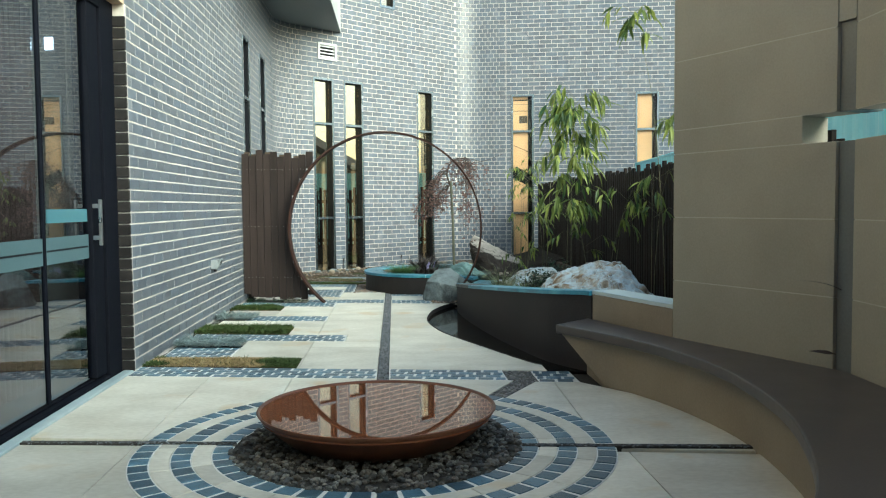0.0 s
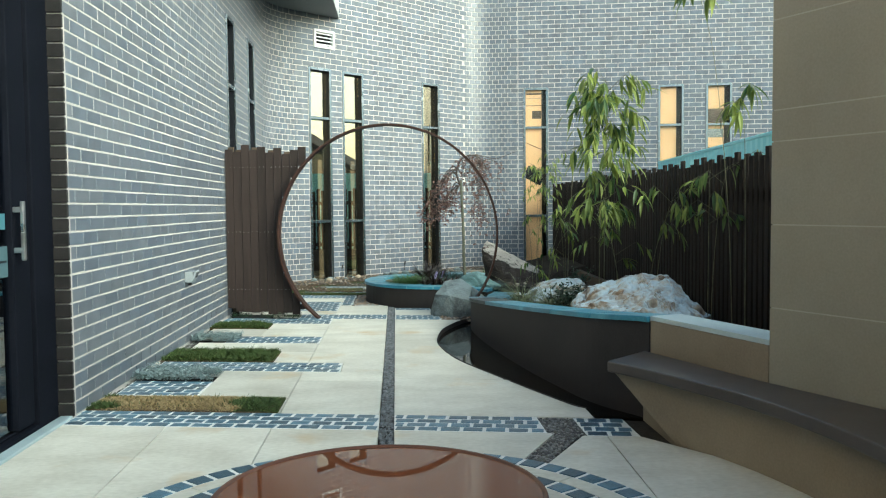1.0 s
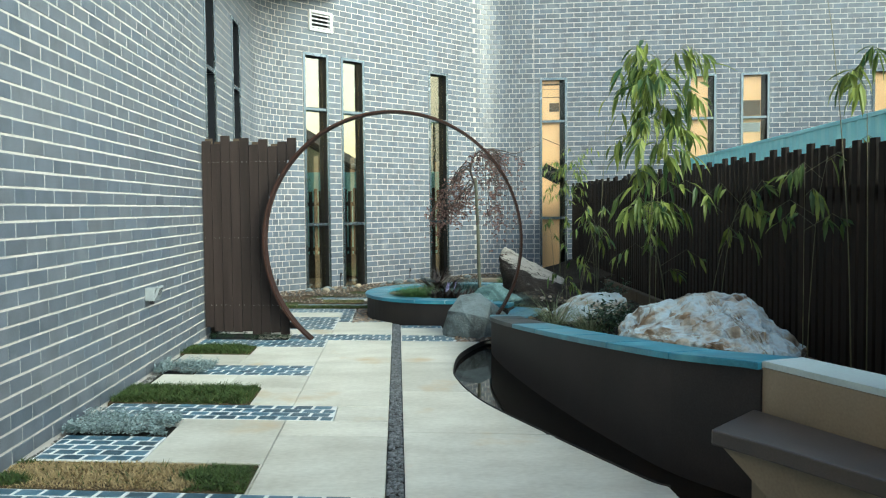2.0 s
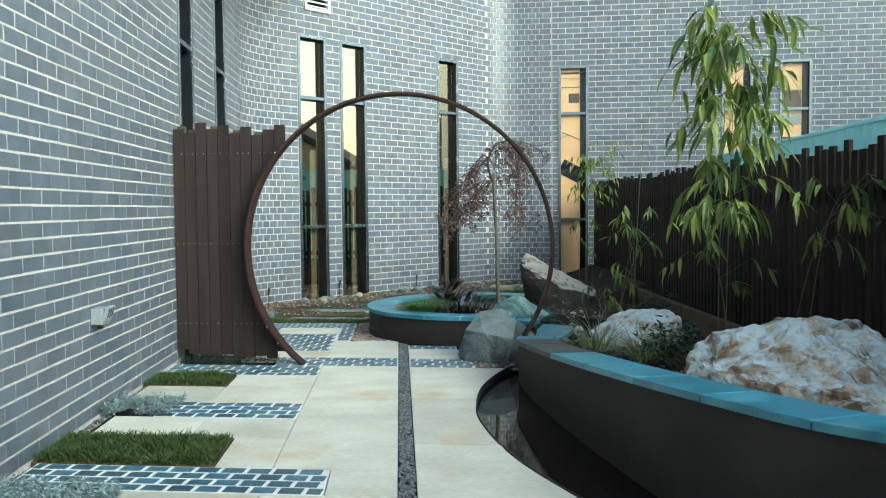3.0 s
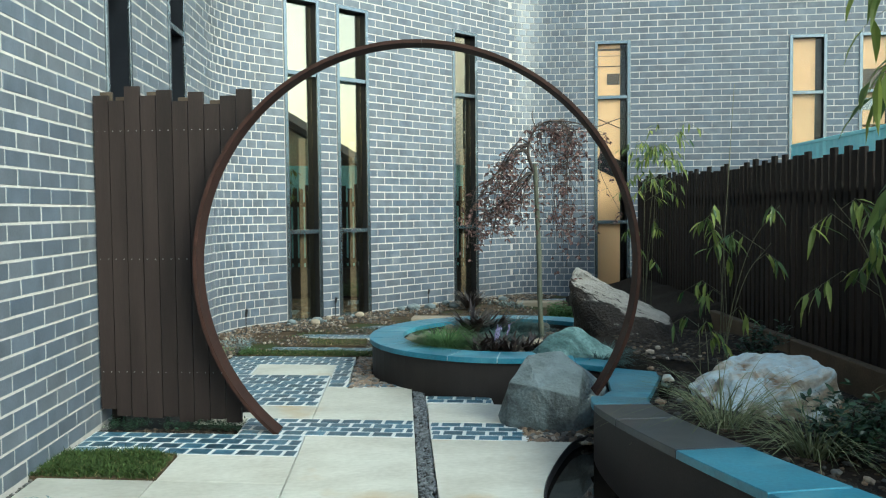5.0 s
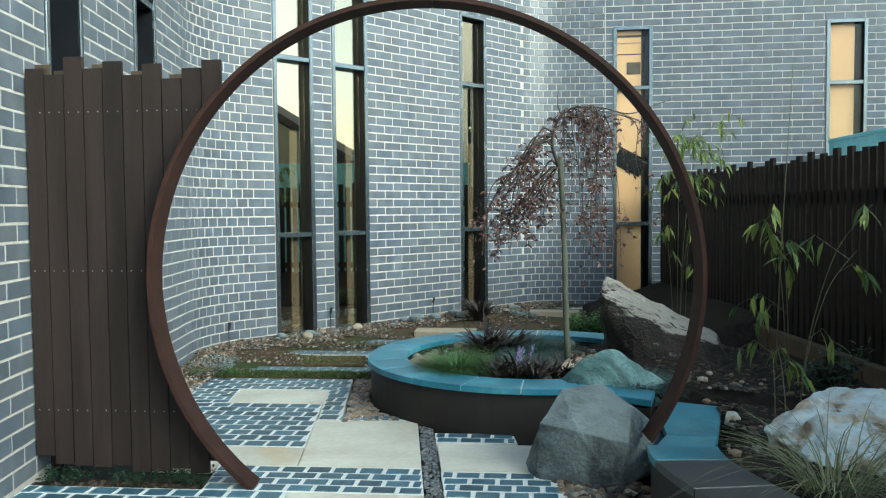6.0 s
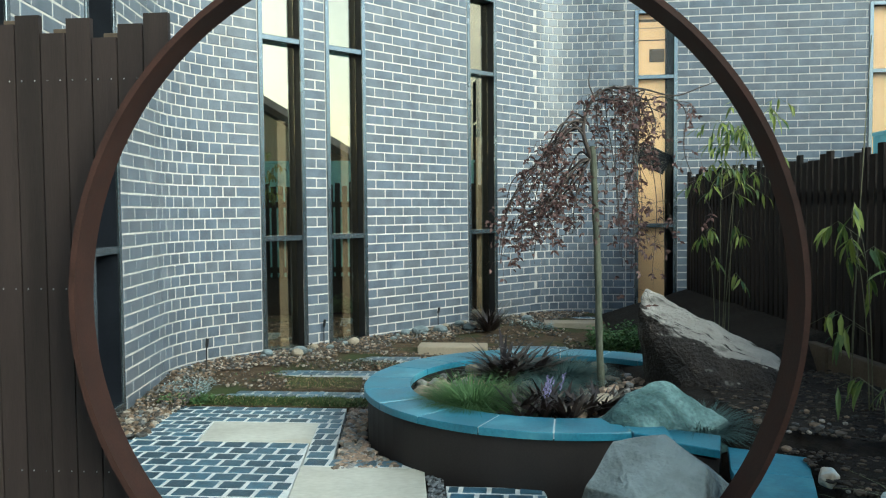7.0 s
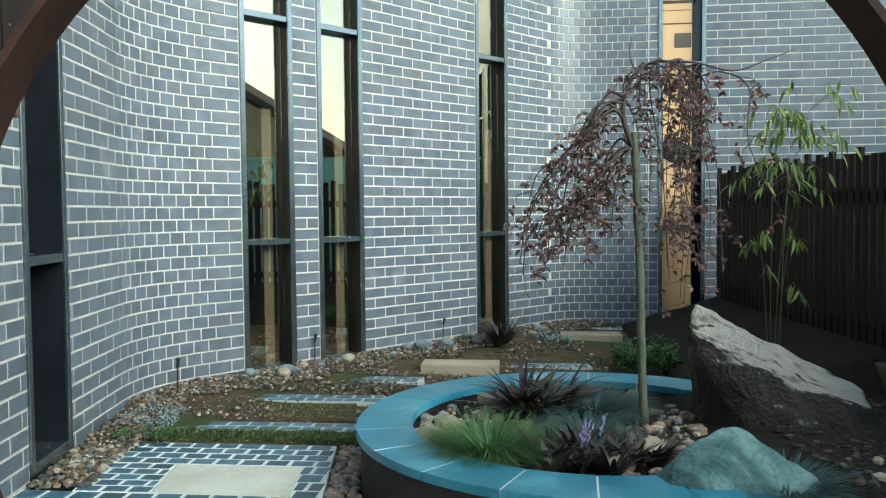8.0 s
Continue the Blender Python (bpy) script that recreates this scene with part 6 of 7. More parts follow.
ground_cover([(-0.35, 14.75), (0.2, 14.9), (0.5, 15.3), (0.0, 15.3)], 260, 11, "low green creeper between pebbles", "shrub", 0.03, 0.018)
pebbles("mulch", scatter(1800, lambda x, y: True, -1.83, -0.98, 10.42, 10.56, -0.03, random.Random(8)), 0.008, 0.02, M["mulch"],
        label="dark mulch under the screen", category="mulch", kind="stuff")
rb = random.Random(31)


def in_bed(x, y):
    k = min(range(len(WALL_EDGE)), key=lambda q: abs(WALL_EDGE[q].y - y))
    return x > (WALL_EDGE[k].x + 0.28 if y < 10.2 else 1.5)


pebbles("mulch", scatter(9000, in_bed, 1.1, 2.95, 6.2, 13.2, bed_z, rb), 0.006, 0.022, M["mulch"], flat=0.35, rng=rb,
        label="coarse bark mulch covering the raised bed", category="mulch", kind="stuff")
pebbles("pebbles", scatter(200, lambda x, y: in_bed(x, y) and noise.noise(Vector((x * 2, y * 2, 5))) > 0.05, 1.2, 2.4, 8.6, 11.9, lambda x, y: bed_z(x, y) + 0.004, rb), 0.012, 0.032, M["pebble"], rng=rb,
        label="scattered pebbles on the mulch", category="pebbles", kind="stuff")


def strap_plant(name, x, y, z, n, length, width, mat, label, seed, droop=(0.4, 0.9), up=(0.75, 1.1), category="plant", lean=0.03, crowns=0):
    rng = random.Random(seed)
    e = root(name, (x, y, z), label, category)
    h = Heap()
    hearts = [(lean * math.sqrt((k + 0.4) / crowns) * math.cos(2.4 * k + seed), lean * math.sqrt((k + 0.4) / crowns) * math.sin(2.4 * k + seed)) for k in range(crowns)]
    for k in range(n):
        a = rng.random() * 6.28
        r = (0.02 if crowns else lean) * math.sqrt(rng.random())
        hx, hy = hearts[k % crowns] if crowns else (0.0, 0.0)
        h.add(*blade((hx + r * math.cos(a), hy + r * math.sin(a), 0), a + rng.uniform(-0.5, 0.5), length * rng.uniform(0.6, 1.15), width * rng.uniform(0.7, 1.2), rng.uniform(*droop), rng.uniform(*up), 5))
    tagged(h.make("foliage", M[mat], parent=e), kind="stuff")
    return e


strap_plant("flax", 0.57, 12.48, 0.20, 230, 0.32, 0.044, "cordyline", "dark purple spiky strap leaved plant in the round planter", 1, (0.3, 1.0), (0.55, 1.1), lean=0.15, crowns=6)
fl = strap_plant("flax", 0.62, 11.60, 0.20, 280, 0.20, 0.036, "cordyline", "dark purple spiky plant with lilac flowers", 2, (0.25, 0.8), (0.65, 1.1), lean=0.20, crowns=8)
rf = random.Random(4)
for k in range(7):
    hp = Heap()
    p0 = Vector((0.03 + rf.uniform(-0.06, 0.06), rf.uniform(-0.10, 0.04), 0.13 + rf.uniform(-0.02, 0.02)))
    for j in range(8):
        hp.add(*leaf(p0 + Vector((0.003 * j, 0, j * 0.010)), (rf.uniform(-1, 1), rf.uniform(-1, 1), 1.2), 0.020, 0.008, (0, 1, 0.2)))
    hp.make("flower_spike", M["lilac"], parent=fl, label="small lilac flower spike")
strap_plant("flax", 0.76, 15.62, 0.06, 170, 0.34, 0.02, "cordyline", "dark spiky plant at the window's foot", 3, (0.3, 0.9), (0.6, 1.1), lean=0.06)
strap_plant("flax", 0.92, 11.66, 0.20, 70, 0.18, 0.030, "cordyline", "small dark spiky plant in the round planter", 13, lean=0.06)
strap_plant("fescue", 0.26, 11.74, 0.20, 2200, 0.245, 0.004, "fescue", "soft green fescue tuft in the round planter", 5, (0.4, 1.3), (0.7, 1.1), lean=0.11)
strap_plant("fescue", 0.86, 12.42, 0.20, 1800, 0.25, 0.004, "blue_fescue", "blue grey fescue tuft below the maple", 6, (0.5, 1.4), (0.7, 1.0), lean=0.12)
strap_plant("fescue", 0.72, 12.02, 0.20, 1100, 0.17, 0.004, "blue_fescue", "small blue grey fescue tuft among pebbles", 14, (0.5, 1.4), (0.7, 1.0), lean=0.09)
strap_plant("fescue", 1.28, 11.26, 0.19, 1500, 0.19, 0.004, "blue_fescue", "blue grey fescue tuft beside a stone", 7, (0.5, 1.4), (0.7, 1.0), lean=0.12)
strap_plant("sedge", 1.40, 9.36, bed_z(1.40, 9.36) - 0.01, 150, 0.50, 0.005, "sedge", "tall pale arching sedge on the raised bed", 8, (0.5, 1.75), (0.7, 1.15), lean=0.10)
strap_plant("sedge", 1.62, 8.98, bed_z(1.62, 8.98) - 0.01, 170, 0.46, 0.006, "sedge", "pale arching sedge behind the capping", 9, (0.6, 1.5), (0.7, 1.1), lean=0.08)


def shrub(x, y, z, r, n, seed, label, mat="shrub"):
    rng = random.Random(seed)
    e = root("shrub", (x, y, z), label, "shrub")
    h, st = Heap(), Heap()
    for k in range(9):
        a = rng.random() * 6.28
        tip = Vector((math.cos(a) * r * rng.uniform(0.3, 1), math.sin(a) * r * rng.uniform(0.3, 1), r * rng.uniform(0.6, 1.3)))
        path = curve_points([(0, 0, 0), tip * 0.5 + Vector((0, 0, r * 0.15)), tip], 4)
        st.add(*tube_lists(path, [0.006 - 0.004 * i / len(path) for i in range(len(path))], 5))
        for _ in range(n // 9):
            q = path[rng.randrange(2, len(path))] + Vector((rng.gauss(0, 1), rng.gauss(0, 1), rng.gauss(0, 1))) * r * 0.13
            h.add(*leaf(q, (rng.gauss(0, 1), rng.gauss(0, 1), rng.uniform(-0.3, 0.8)), 0.045 * rng.uniform(0.7, 1.3), 0.020, (rng.gauss(0, 0.4), rng.gauss(0, 0.4), 1)))
    st.make("stem", M["twig"], parent=e, label="thin dark stems")
    h.make("leaves", M[mat], parent=e)


shrub(1.74, 8.92, bed_z(1.74, 8.92) - 0.01, 0.22, 620, 3, "small dark green bushy shrub on the raised bed")
shrub(1.95, 8.78, bed_z(1.95, 8.78) - 0.01, 0.15, 300, 5, "small dark green bushy shrub on the raised bed")
shrub(2.35, 11.2, bed_z(2.35, 11.2) - 0.01, 0.22, 360, 6, "small dark green bushy shrub by the fence")


def bamboo(x, y, z, height, culms, seed, label, tufts=7, start=0.45, spread=0.22, leaf_size=0.19, lean=None, reach=0.30, fan=0.5, thick=0.0034):
    """A clump: slim jointed culms that lean out, hanging tufts of long leaves."""
    rng = random.Random(seed)
    e = root("bamboo", (x, y, z), label, "bamboo")
    foliage, twigs = Heap(), Heap()
    for c in range(culms):
        a = rng.random() * 6.28 if lean is None else lean + rng.gauss(0, fan)
        out = spread * rng.uniform(0.3, 1.1)
        hh = height * rng.uniform(0.72, 1.0)
        base = Vector((rng.uniform(-0.06, 0.06), rng.uniform(-0.06, 0.06), 0))
        d = Vector((math.cos(a), math.sin(a), 0))
        path = curve_points([base, base + d * out * 0.15 + Vector((0, 0, hh * 0.4)), base + d * out * 0.5 + Vector((0, 0, hh * 0.78)), base + d * out + Vector((0, 0, hh))], 8)
        n = len(path)
        rad = [thick * (1 - 0.75 * i / n) * (1.25 if i % 3 == 0 else 1.0) for i in range(n)]
        v, f = tube_lists(path, rad, 6)
        mesh_ob("culm", v, f, M["culm"], e, "slim jointed cane", smooth=True)
        spots = [i for i in range(n) if path[i].z > hh * start]
        for i in (rng.sample(spots, tufts) if tufts <= len(spots) else [rng.choice(spots) for _ in range(tufts)]):
            b = rng.random() * 6.28
            ln = rng.uniform(0.3, 1.0) * reach
            q0 = path[i]
            q1 = q0 + Vector((math.cos(b) * ln * 0.6, math.sin(b) * ln * 0.6, ln * 0.40))
            q2 = q0 + Vector((math.cos(b) * ln * 1.15, math.sin(b) * ln * 1.15, ln * 0.05))
            twigs.add(*tube_lists([q0, q1, q2], [0.0018, 0.0014, 0.001], 4))
            for _k in range(rng.randrange(5, 10)):
                t = rng.uniform(0.45, 1.0)
                q = q0.lerp(q1, min(1, t * 1.6)) if t < 0.6 else q1.lerp(q2, (t - 0.6) / 0.4)
                w = b + rng.gauss(0, 1.0)
                foliage.add(*leaf(q, (math.cos(w) * 0.6, math.sin(w) * 0.6, rng.uniform(-2.0, -0.15)), leaf_size * rng.uniform(0.55, 1.1), leaf_size * 0.165, (math.cos(w + rng.gauss(0, 0.6)), math.sin(w), 0.8)))
    tagged(twigs.make("twig", M["culm"], parent=e), kind="stuff")
    tagged(foliage.make("foliage", M["bamboo"], parent=e, label="long drooping green leaves"), kind="stuff")


bamboo(2.10, 8.88, bed_z(2.10, 8.88) - 0.01, 2.42, 2, 1, "tall bamboo with drooping bright leaves before the fence", 34, 0.44, 0.22, 0.235, reach=0.42)
bamboo(2.50, 6.55, bed_z(2.50, 6.55) - 0.01, 3.40, 1, 6, "tall bamboo arching over the stone wall", 8, 0.91, 0.42, 0.20, lean=3.0, reach=0.22, fan=0.1)
bamboo(2.53, 6.60, bed_z(2.53, 6.60) - 0.01, 2.35, 1, 3, "slim bamboo shoot before the fence", 4, 0.88, 0.10, 0.20, reach=0.16)
bamboo(2.55, 8.75, bed_z(2.55, 8.75) - 0.01, 1.43, 2, 3, "low bamboo with hanging leaves before the fence", 5, 0.62, 0.40, 0.19, lean=-0.9, reach=0.45)
bamboo(2.60, 7.30, bed_z(2.60, 7.30) - 0.01, 1.45, 2, 9, "low bamboo with hanging leaves before the fence", 4, 0.62, 0.30, 0.19, lean=1.6, reach=0.40)
bamboo(2.62, 9.95, bed_z(2.62, 9.95) - 0.01, 1.36, 2, 4, "low sparse bamboo before the fence", 5, 0.5, 0.36, 0.19, lean=2.6, reach=0.4)
bamboo(1.85, 10.55, bed_z(1.85, 10.55) - 0.01, 1.12, 2, 5, "young sparse bamboo beside the gate", 2, 0.40, 0.34, 0.15, lean=0.2, reach=0.34)
bamboo(2.30, 13.55, 0.16, 1.95, 3, 6, "young bamboo by the fence near the window", 12, 0.80, 0.30, 0.135, reach=0.42)
bamboo(2.20, 13.30, 0.16, 1.05, 2, 10, "low bamboo with thin hanging leaves by the fence", 3, 0.55, 0.16, 0.13, reach=0.2)
bamboo(2.35, 11.6, bed_z(2.35, 11.6) - 0.01, 1.05, 2, 7, "young sparse bamboo behind the basalt slab", 4, 0.4, 0.3, 0.18, reach=0.35)
bamboo(1.70, 10.45, bed_z(1.70, 10.45) - 0.01, 0.55, 2, 8, "small bamboo shoot at the gate's foot", 2, 0.40, 0.16, 0.13, reach=0.16)


def bare_cane(x, y, z, tip, label):
    e = root("cane", (x, y, z), label, "cane")
    path = curve_points([(0, 0, 0), (tip[0] * 0.3, tip[1] * 0.3, tip[2] * 0.4), tip], 8)
    v, f = tube_lists(path, [0.005 - 0.003 * i / len(path) + (0.0012 if i % 4 == 0 else 0) for i in range(len(path))], 6)
    mesh_ob("stem", v, f, M["culm"], e, smooth=True)


bare_cane(2.42, 12.0, bed_z(2.42, 12.0) - 0.01, (0.12, 0.05, 2.05), "bare dry bamboo cane leaning by the fence")


def weeping_maple(x, y, z):
    """Straight grafted trunk; dark leaders arch from its head and weep to both sides."""
    rng = random.Random(12)
    e = root("maple_tree", (x, y, z), "small weeping maple with thin purple brown leaves", "tree")
    trunk = curve_points([(0, 0, -0.03), (-0.015, 0, 0.3), (-0.02, 0.01, 0.7), (-0.035, 0.01, 1.05), (-0.05, 0.01, 1.40)], 6)
    v, f = tube_lists(trunk, [0.021 - 0.004 * i / len(trunk) + (0.003 if i % 5 == 2 else 0) for i in range(len(trunk))], 10)
    mesh_ob("trunk", v, f, M["bark"], e, "slim grey green trunk", smooth=True)
    twigs, leaves = Heap(), Heap()
    head = Vector((-0.06, 0.01, 1.33))
    leaders = []

    def limb(pts, r, leafy_from, label="thin dark arching limb"):
        path = curve_points(pts, 7)
        v, f = tube_lists(path, [r * (1 - 0.85 * i / len(path)) + 0.0009 for i in range(len(path))], 6)
        mesh_ob("limb", v, f, M["twig"], e, label, smooth=True)
        leaders.append((path, leafy_from))
        return path

    def on(p, dx, dy, dz):
        return Vector(p) + Vector((dx, dy, dz))

    # the main leader rises past the head and arches over
    arch = limb([head, on(head, -0.045, 0, 0.16), on(head, 0.0, 0.02, 0.32), on(head, 0.10, 0.03, 0.40), on(head, 0.20, 0.02, 0.395), on(head, 0.32, 0.0, 0.33)], 0.013, 20)
    limb([arch[24], on(arch[24], 0.16, -0.02, -0.01), on(arch[24], 0.34, -0.03, -0.05), on(arch[24], 0.50, -0.02, 0.0), on(arch[24], 0.66, 0.0, 0.06)], 0.006, 99, "long bare shoot")
    limb([arch[16], on(arch[16], -0.03, 0, 0.08), on(arch[16], -0.02, 0.01, 0.17)], 0.004, 99, "long bare shoot")
    # left sweep
    for k in range(13):
        dx = -rng.uniform(0.10, 0.50)
        dy = rng.gauss(0, 0.17)
        s = head if k % 2 else arch[rng.randrange(4, 14)]
        end_z = 0.80 + rng.uniform(-0.06, 0.30) + 0.42 * max(0.0, 0.30 + dx)
        top = max(s.z + rng.uniform(-0.04, 0.08), end_z + 0.2)
        limb([s, Vector((s.x + dx * 0.25, s.y + dy * 0.3, top - 0.03 + rng.gauss(0, 0.015))), Vector((s.x + dx * 0.6 + rng.gauss(0, 0.02), s.y + dy * 0.6, top - 0.10 - 0.30 * abs(dx))), Vector((s.x + dx * 0.9, s.y + dy * 0.9, (top - 0.1 - 0.2 * abs(dx) + end_z) / 2)), Vector((s.x + dx, s.y + dy, end_z))], 0.006, 8)
    # right curtain
    for k in range(17):
        s = arch[rng.randrange(14, len(arch))]
        dx = rng.uniform(-0.06, 0.28)
        dy = rng.gauss(0, 0.18)
        end_z = rng.uniform(0.50, 1.30)
        wob = lambda: rng.gauss(0, 0.035)
        limb([s, Vector((s.x + dx * 0.4, s.y + dy * 0.4, s.z + 0.01)), Vector((s.x + dx * 0.8 + wob(), s.y + dy * 0.8, s.z - 0.12 + wob())), Vector((s.x + dx + wob(), s.y + dy + wob(), (s.z + end_z) / 2 + wob())), Vector((s.x + dx * 1.1 + wob(), s.y + dy, end_z))], 0.0035, 9)
    for path, leafy_from in leaders:
        for i in range(leafy_from, len(path)):
            if rng.random() < (0.36 if path[i].x < -0.08 else 0.54):
                continue
            for _ in range(2):
                a = rng.random() * 6.28
                ln = rng.uniform(0.03, 0.17)
                q0 = path[i]
                q1 = q0 + Vector((math.cos(a) * ln * 0.7, math.sin(a) * ln * 0.7, -ln * 0.15))
                q2 = q1 + Vector((math.cos(a) * ln * 0.25, math.sin(a) * ln * 0.25, -ln * 0.6))
                twigs.add(*tube_lists([q0, q1, q2], [0.0014, 0.001, 0.0007], 4))
                for _k in range(rng.randrange(1, 4)):
                    q = q1.lerp(q2, rng.random())
                    for _j in range(rng.randrange(1, 4)):
                        w = rng.random() * 6.28
                        leaves.add(*leaf(q, (math.cos(w), math.sin(w), rng.uniform(-1.6, 0.2)), rng.uniform(0.020, 0.044), 0.017, (math.cos(w + 1), math.sin(w + 1), 0.6)))
    tagged(twigs.make("twig", M["twig"], parent=e, label="fine dark twigs"), kind="stuff")
    tagged(leaves.make("foliage", M["maple"], parent=e, label="small curled purple brown leaves"), kind="stuff")


weeping_maple(1.05, 12.2, 0.21)


# ---- small fittings ----
def spike_light(x, y, z, h, seed):
    e = root("spike_light", (x, y, z), "black garden spike light at the wall", "garden light", "spike lights")
    v, f = tube_lists([(0, 0, -0.03), (0, 0, h * 0.8)], 0.005, 8)
    mesh_ob("stem", v, f, M["black"], e)
    v, f = tube_lists([(0.0, 0, h * 0.72), (0.004, -0.004, h * 0.8), (0.012, -0.012, h)], [0.008, 0.012, 0.013], 12)
    mesh_ob("lamp_head", v, f, M["black"], e)


spike_light(-1.60, 13.86, 0.03, 0.26, 1)
spike_light(-0.80, 14.86, 0.05, 0.24, 2)
spike_light(0.26, 15.76, 0.06, 0.22, 3)


def wall_socket():
    e = root("wall_socket", (WEST_X, 8.78, 0.62), "pale weatherproof wall socket box on bricks", "socket")
    part("box", box_bm((0.075, 0.13, 0.10), (0.0385, 0, 0), 0.008, seg=2), M["grey_plastic"], e, "pale plastic housing")
    b = bmesh.new()
    bmesh.ops.create_cube(b, size=1, matrix=Matrix.Translation((0.088, 0, 0.015)) @ Matrix.Rotation(radians(18), 4, "Y") @ Matrix.Diagonal((0.02, 0.125, 0.09, 1)))
    bmesh.ops.bevel(b, geom=b.edges[:], offset=0.004, segments=1, affect="EDGES")
    part("cover", b, M["grey_plastic"], e, "sloping hinged cover")
    for k in (-1, 0, 1):
        b = bmesh.new()
        bmesh.ops.create_cube(b, size=1, matrix=Matrix.Translation((0.100, k * 0.033, 0.018)) @ Matrix.Rotation(radians(18), 4, "Y") @ Matrix.Diagonal((0.004, 0.012, 0.055, 1)))
        part("rib", b, M["black"], e)
    part("gland", box_bm((0.03, 0.03, 0.035), (0.03, 0.02, -0.066), 0.004), M["black"], e, "dark cable gland")


wall_socket()


def channel_leaf():
    e = root("strap_leaf", (2.40, 3.80, 0.38), "dark strap leaves poking out of the wall channel", "plant")
    h = Heap()
    h.add(*blade((0.01, -0.02, 0.41), 2.3, 0.19, 0.030, 0.9, 0.45, 5))
    h.add(*leaf((-0.01, -0.01, 0.08), (-0.8, 0.3, 0.10), 0.13, 0.022, (0.2, -0.9, 0.5)))
    h.make("foliage", M["cordyline"], parent=e)


channel_leaf()


# ---- bricks ----
def brick_lists(w, h, deep=0.03, ch=0.003):
    a, b = w / 2, h / 2
    v = [(-a, -deep, -b), (a, -deep, -b), (a, -deep, b), (-a, -deep, b), (-a, -ch, -b), (a, -ch, -b), (a, -ch, b), (-a, -ch, b),
         (-a + ch, 0, -b + ch), (a - ch, 0, -b + ch), (a - ch, 0, b - ch), (-a + ch, 0, b - ch)]
    f = []
    for k in (0, 4):
        f += [(k + i, k + (i + 1) % 4, k + 4 + (i + 1) % 4, k + 4 + i) for i in range(4)]
    f.append((8, 9, 10, 11))
    return v, f


_bricks = {}


def brick_mesh(w):
    k = round(w, 2)
    if k not in _bricks:
        v, f = brick_lists(w, COURSE - 0.0105)
        me = bpy.data.meshes.new("brick")
        me.from_pydata(v, [], [q[::-1] for q in f])
        me.materials.append(M["brick"])
        _bricks[k] = me
    return _bricks[k]


L_WEST, L_NW = west_run.length, nw_run.length
full_run = Run(west_run.p + nw_run.p[1:] + north_run.p[1:])
S_D, S_N = L_WEST + S_DIAG, L_WEST + L_NW + S_NORTH
W_END = BRICK * math.floor(L_WEST / BRICK)
D_START = S_D - BRICK_D * round((S_DIAG - ARC1_LEN) / BRICK_D)
D_END = S_D + BRICK_D * round((L_NW - ARC2_LEN - S_DIAG) / BRICK_D)
N_START = S_N - BRICK


def course_spans(odd):
    """Brick spans of one course round the whole court: whole bricks on the straights, half bricks round the curves."""
    h = BRICK / 2 if odd else 0.0
    out = []

    def straight(a, b, size=BRICK):
        n = round((b - a) / size)
        out.extend((a + k * (b - a) / n, a + (k + 1) * (b - a) / n) for k in range(n))

    def curve(a, b):
        if odd:
            e = BRICK * 0.75
            out.append((a, a + e))
            out.append((b - e, b))
            a, b = a + e, b - e
        n = round((b - a) / (BRICK / 2))
        out.extend((a + k * (b - a) / n, a + (k + 1) * (b - a) / n) for k in range(n))

    if odd:
        out.append((-0.005, h))
    straight(h, W_END - h)
    if not odd:
        out[0] = (-0.005, BRICK)
    curve(W_END - h, D_START + h)
    straight(D_START + h, D_END - h, BRICK_D)
    curve(D_END - h, N_START + h)
    straight(N_START + h, N_START + h + BRICK * 34)
    return out


def bow(a, b):
    """How far a flat brick must stand forward in a hollow curve."""
    mid = (a + b) / 2
    for lo, hi, r in ((W_END - 0.1, D_START + 0.1, 1.0), (D_END - 0.1, N_START + 0.1, 0.72)):
        if lo < mid < hi:
            return (b - a) ** 2 / (8 * r) + 0.0008
    return 0.0


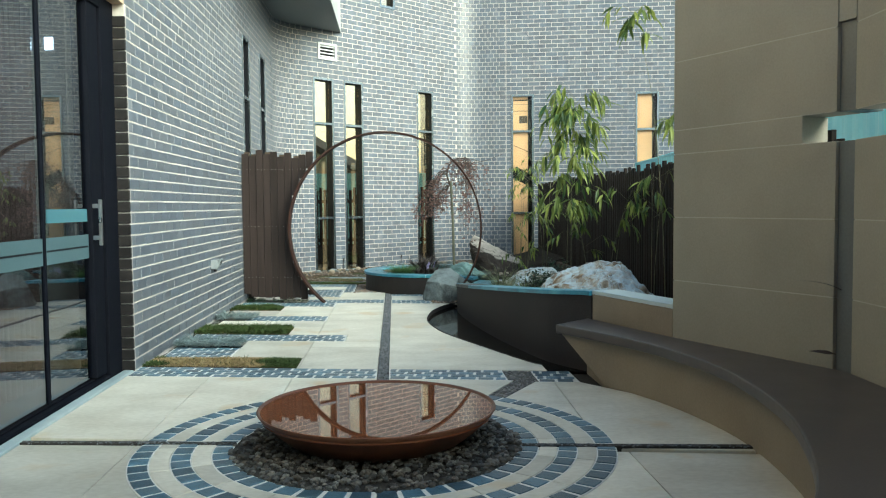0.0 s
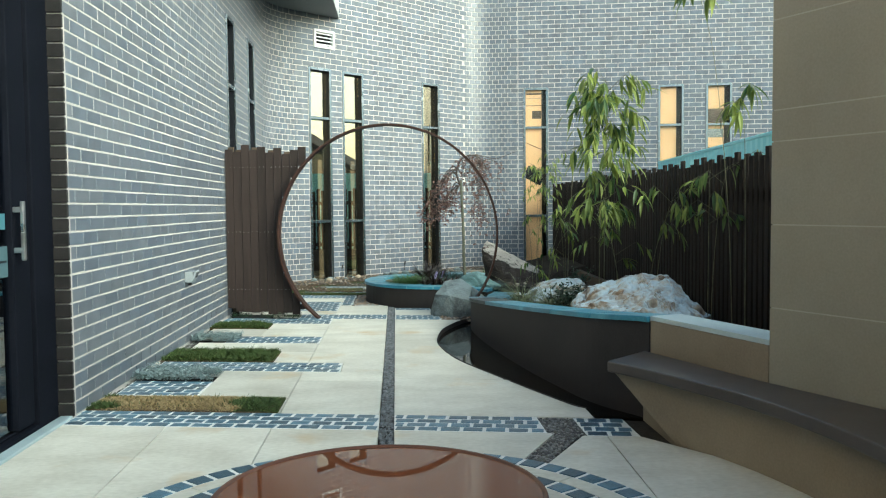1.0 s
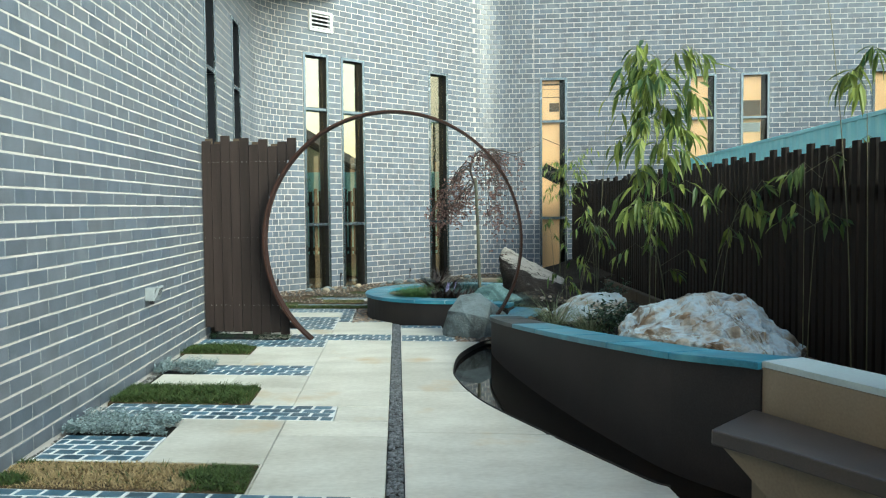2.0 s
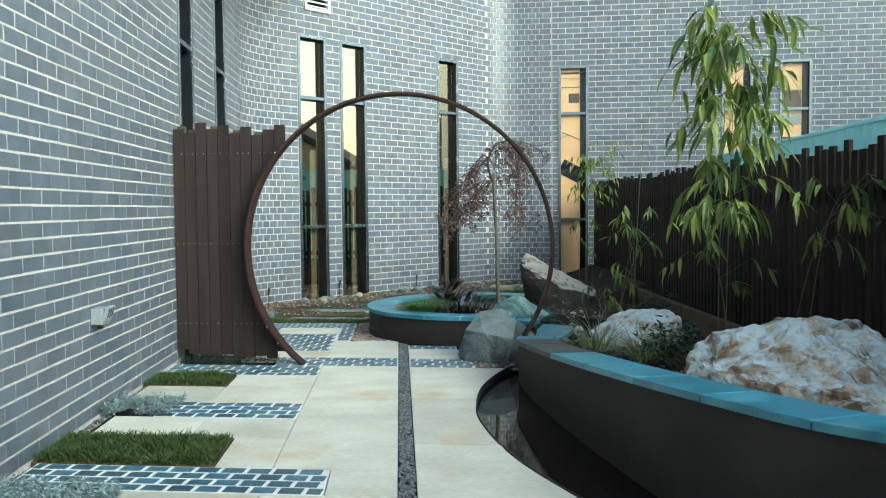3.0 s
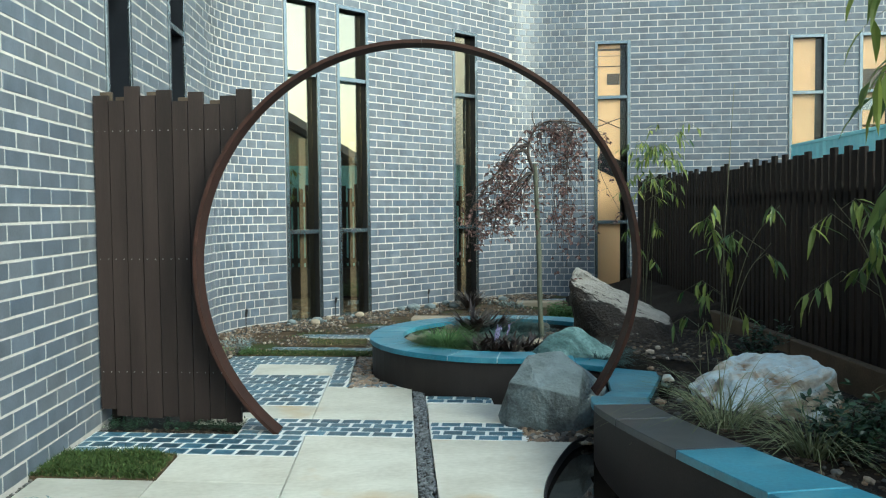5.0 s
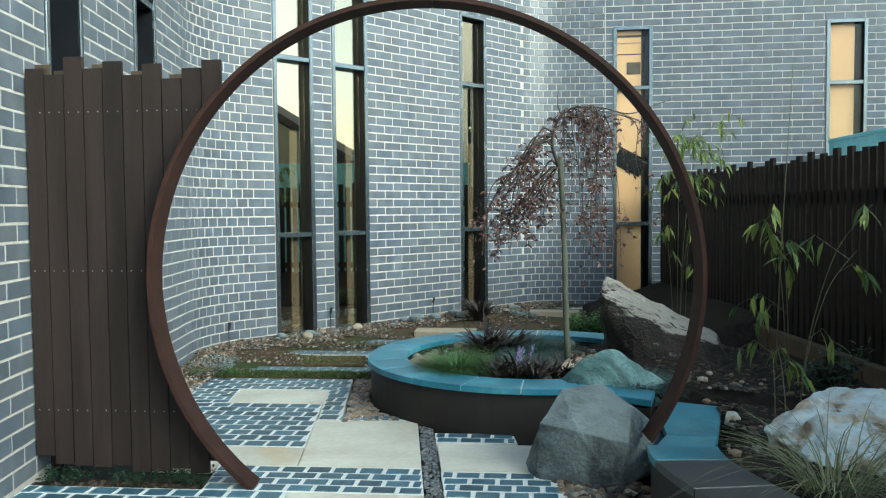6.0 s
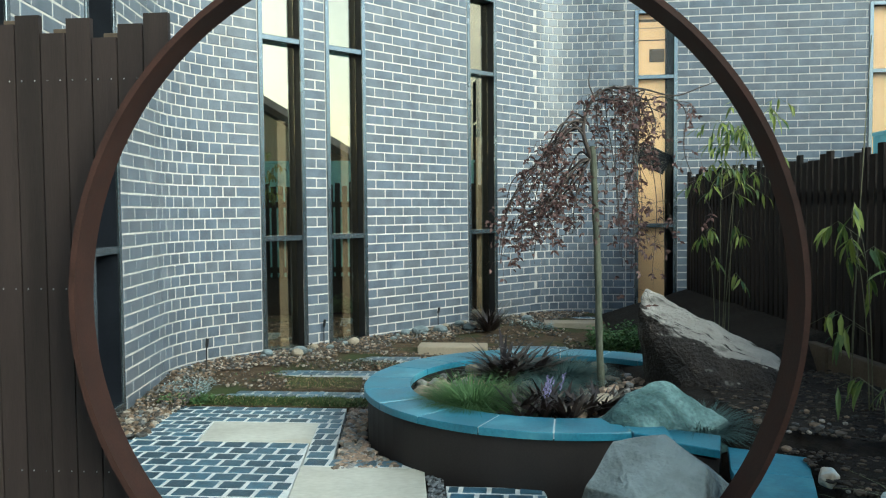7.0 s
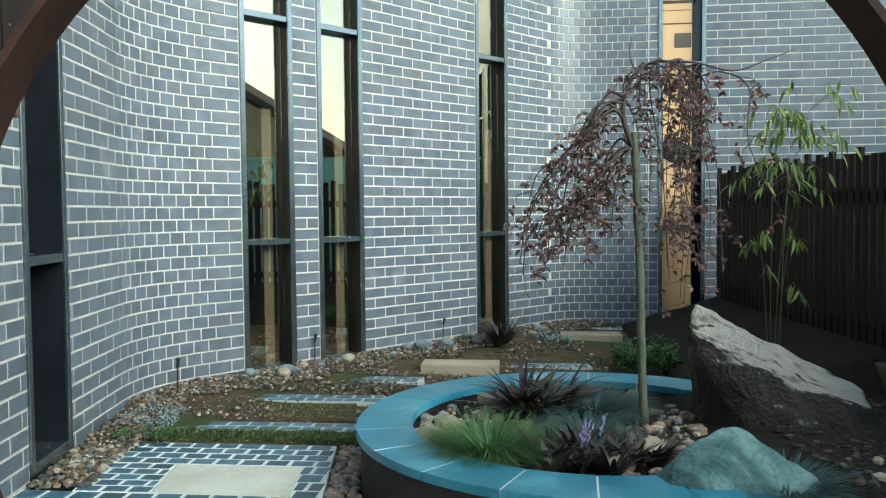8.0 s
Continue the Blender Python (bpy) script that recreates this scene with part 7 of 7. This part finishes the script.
def lay_bricks(run, spans_of, openings, s1, z_top, owner, apart, seed):
    """Running bond; owner tells the wall a brick belongs to, apart which bricks are pieces of their own."""
    rng = random.Random(seed)
    rest, count = {}, {}
    for c in range(int(z_top / COURSE)):
        zm = (c + 0.5) * COURSE
        holes = [(o[0], o[1]) for o in openings if o[2] - 0.01 <= zm <= o[3] + 0.01]
        for a0, b0 in spans_of(c % 2):
            pieces = [(a0, min(b0, s1))]
            for h0, h1 in holes:
                cut = []
                for a, b in pieces:
                    if b <= h0 or a >= h1:
                        cut.append((a, b))
                    else:
                        if a < h0:
                            cut.append((a, h0))
                        if b > h1:
                            cut.append((h1, b))
                pieces = cut
            for a, b in pieces:
                w = b - a - 0.0105
                if w < 0.018:
                    continue
                p, t, n = run.at((a + b) / 2)
                d = rng.uniform(-0.0010, 0.0014) + bow(a, b)
                m = Matrix(((t.x, n.x, 0, p.x + n.x * d), (t.y, n.y, 0, p.y + n.y * d), (0, 0, 1, zm + rng.uniform(-0.0008, 0.0008)), (0, 0, 0, 1))) @ Matrix.Rotation(rng.uniform(-0.005, 0.005), 4, "Y")
                wall = owner((a + b) / 2)
                if count.get(wall.name, 0) < 300 and 0.212 < w < 0.24 and apart((a + b) / 2, zm):
                    ob = new("brick", brick_mesh(w))
                    ob.parent = wall
                    ob.matrix_basis = m
                    count[wall.name] = count.get(wall.name, 0) + 1
                else:
                    v, f = brick_lists(w, COURSE - 0.0105)
                    rest.setdefault(wall.name, (wall, Heap()))[1].add([m @ Vector(q) for q in v], [q[::-1] for q in f])
    for wall, heap in rest.values():
        heap.make("brickwork", M["brickwork"], parent=wall, kind="stuff", label="grey glazed bricks in running bond")


def brick_owner(s):
    return wall_west if s < L_WEST else (wall_northwest if s < L_WEST + L_NW else wall_north)


def brick_apart(s, z):
    if s < L_WEST:
        return s < 3.4 and z < 2.05
    if s < L_WEST + L_NW:
        return S_D < s < S_D + 6 * BRICK_D and z < 3.4
    return S_N + 0.48 < s < S_N + 2.57 and 0.9 < z < 3.5


shift = lambda wins, k: [(o[0] + k, o[1] + k, o[2], o[3]) for o in wins]
lay_bricks(full_run, course_spans, WEST_WIN + shift(NW_WIN + [VENT], L_WEST) + shift(NORTH_WIN, L_WEST + L_NW), full_run.length, 5.6, brick_owner, brick_apart, 1)
# bricks on the wall's return beside the door, shade put into their dark colour
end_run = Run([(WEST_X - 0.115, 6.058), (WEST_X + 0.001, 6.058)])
end_wall = wall_core("wall_end", end_run, [], 2.75, "brick wall end darkened for shade beside the sliding door", thick=0.03)
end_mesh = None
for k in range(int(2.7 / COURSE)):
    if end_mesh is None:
        ob = part("brick", box_bm((0.122, 0.02, COURSE - 0.0105), (0, 0, 0), 0.003), M["shaded_brick"], end_wall)
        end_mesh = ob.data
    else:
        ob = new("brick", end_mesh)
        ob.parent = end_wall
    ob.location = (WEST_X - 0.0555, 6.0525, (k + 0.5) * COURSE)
q_, t_, n_ = north_run.at(S_NORTH - 0.10)
ob = part("movement_joint", box_bm((0.012, 0.008, 5.6), (0, 0, 2.8)), M["mortar"], wall_north, "pale sealant joint")
ob.matrix_basis = Matrix(((t_.x, n_.x, 0, q_.x), (t_.y, n_.y, 0, q_.y), (0, 0, 1, 0), (0, 0, 0, 1)))
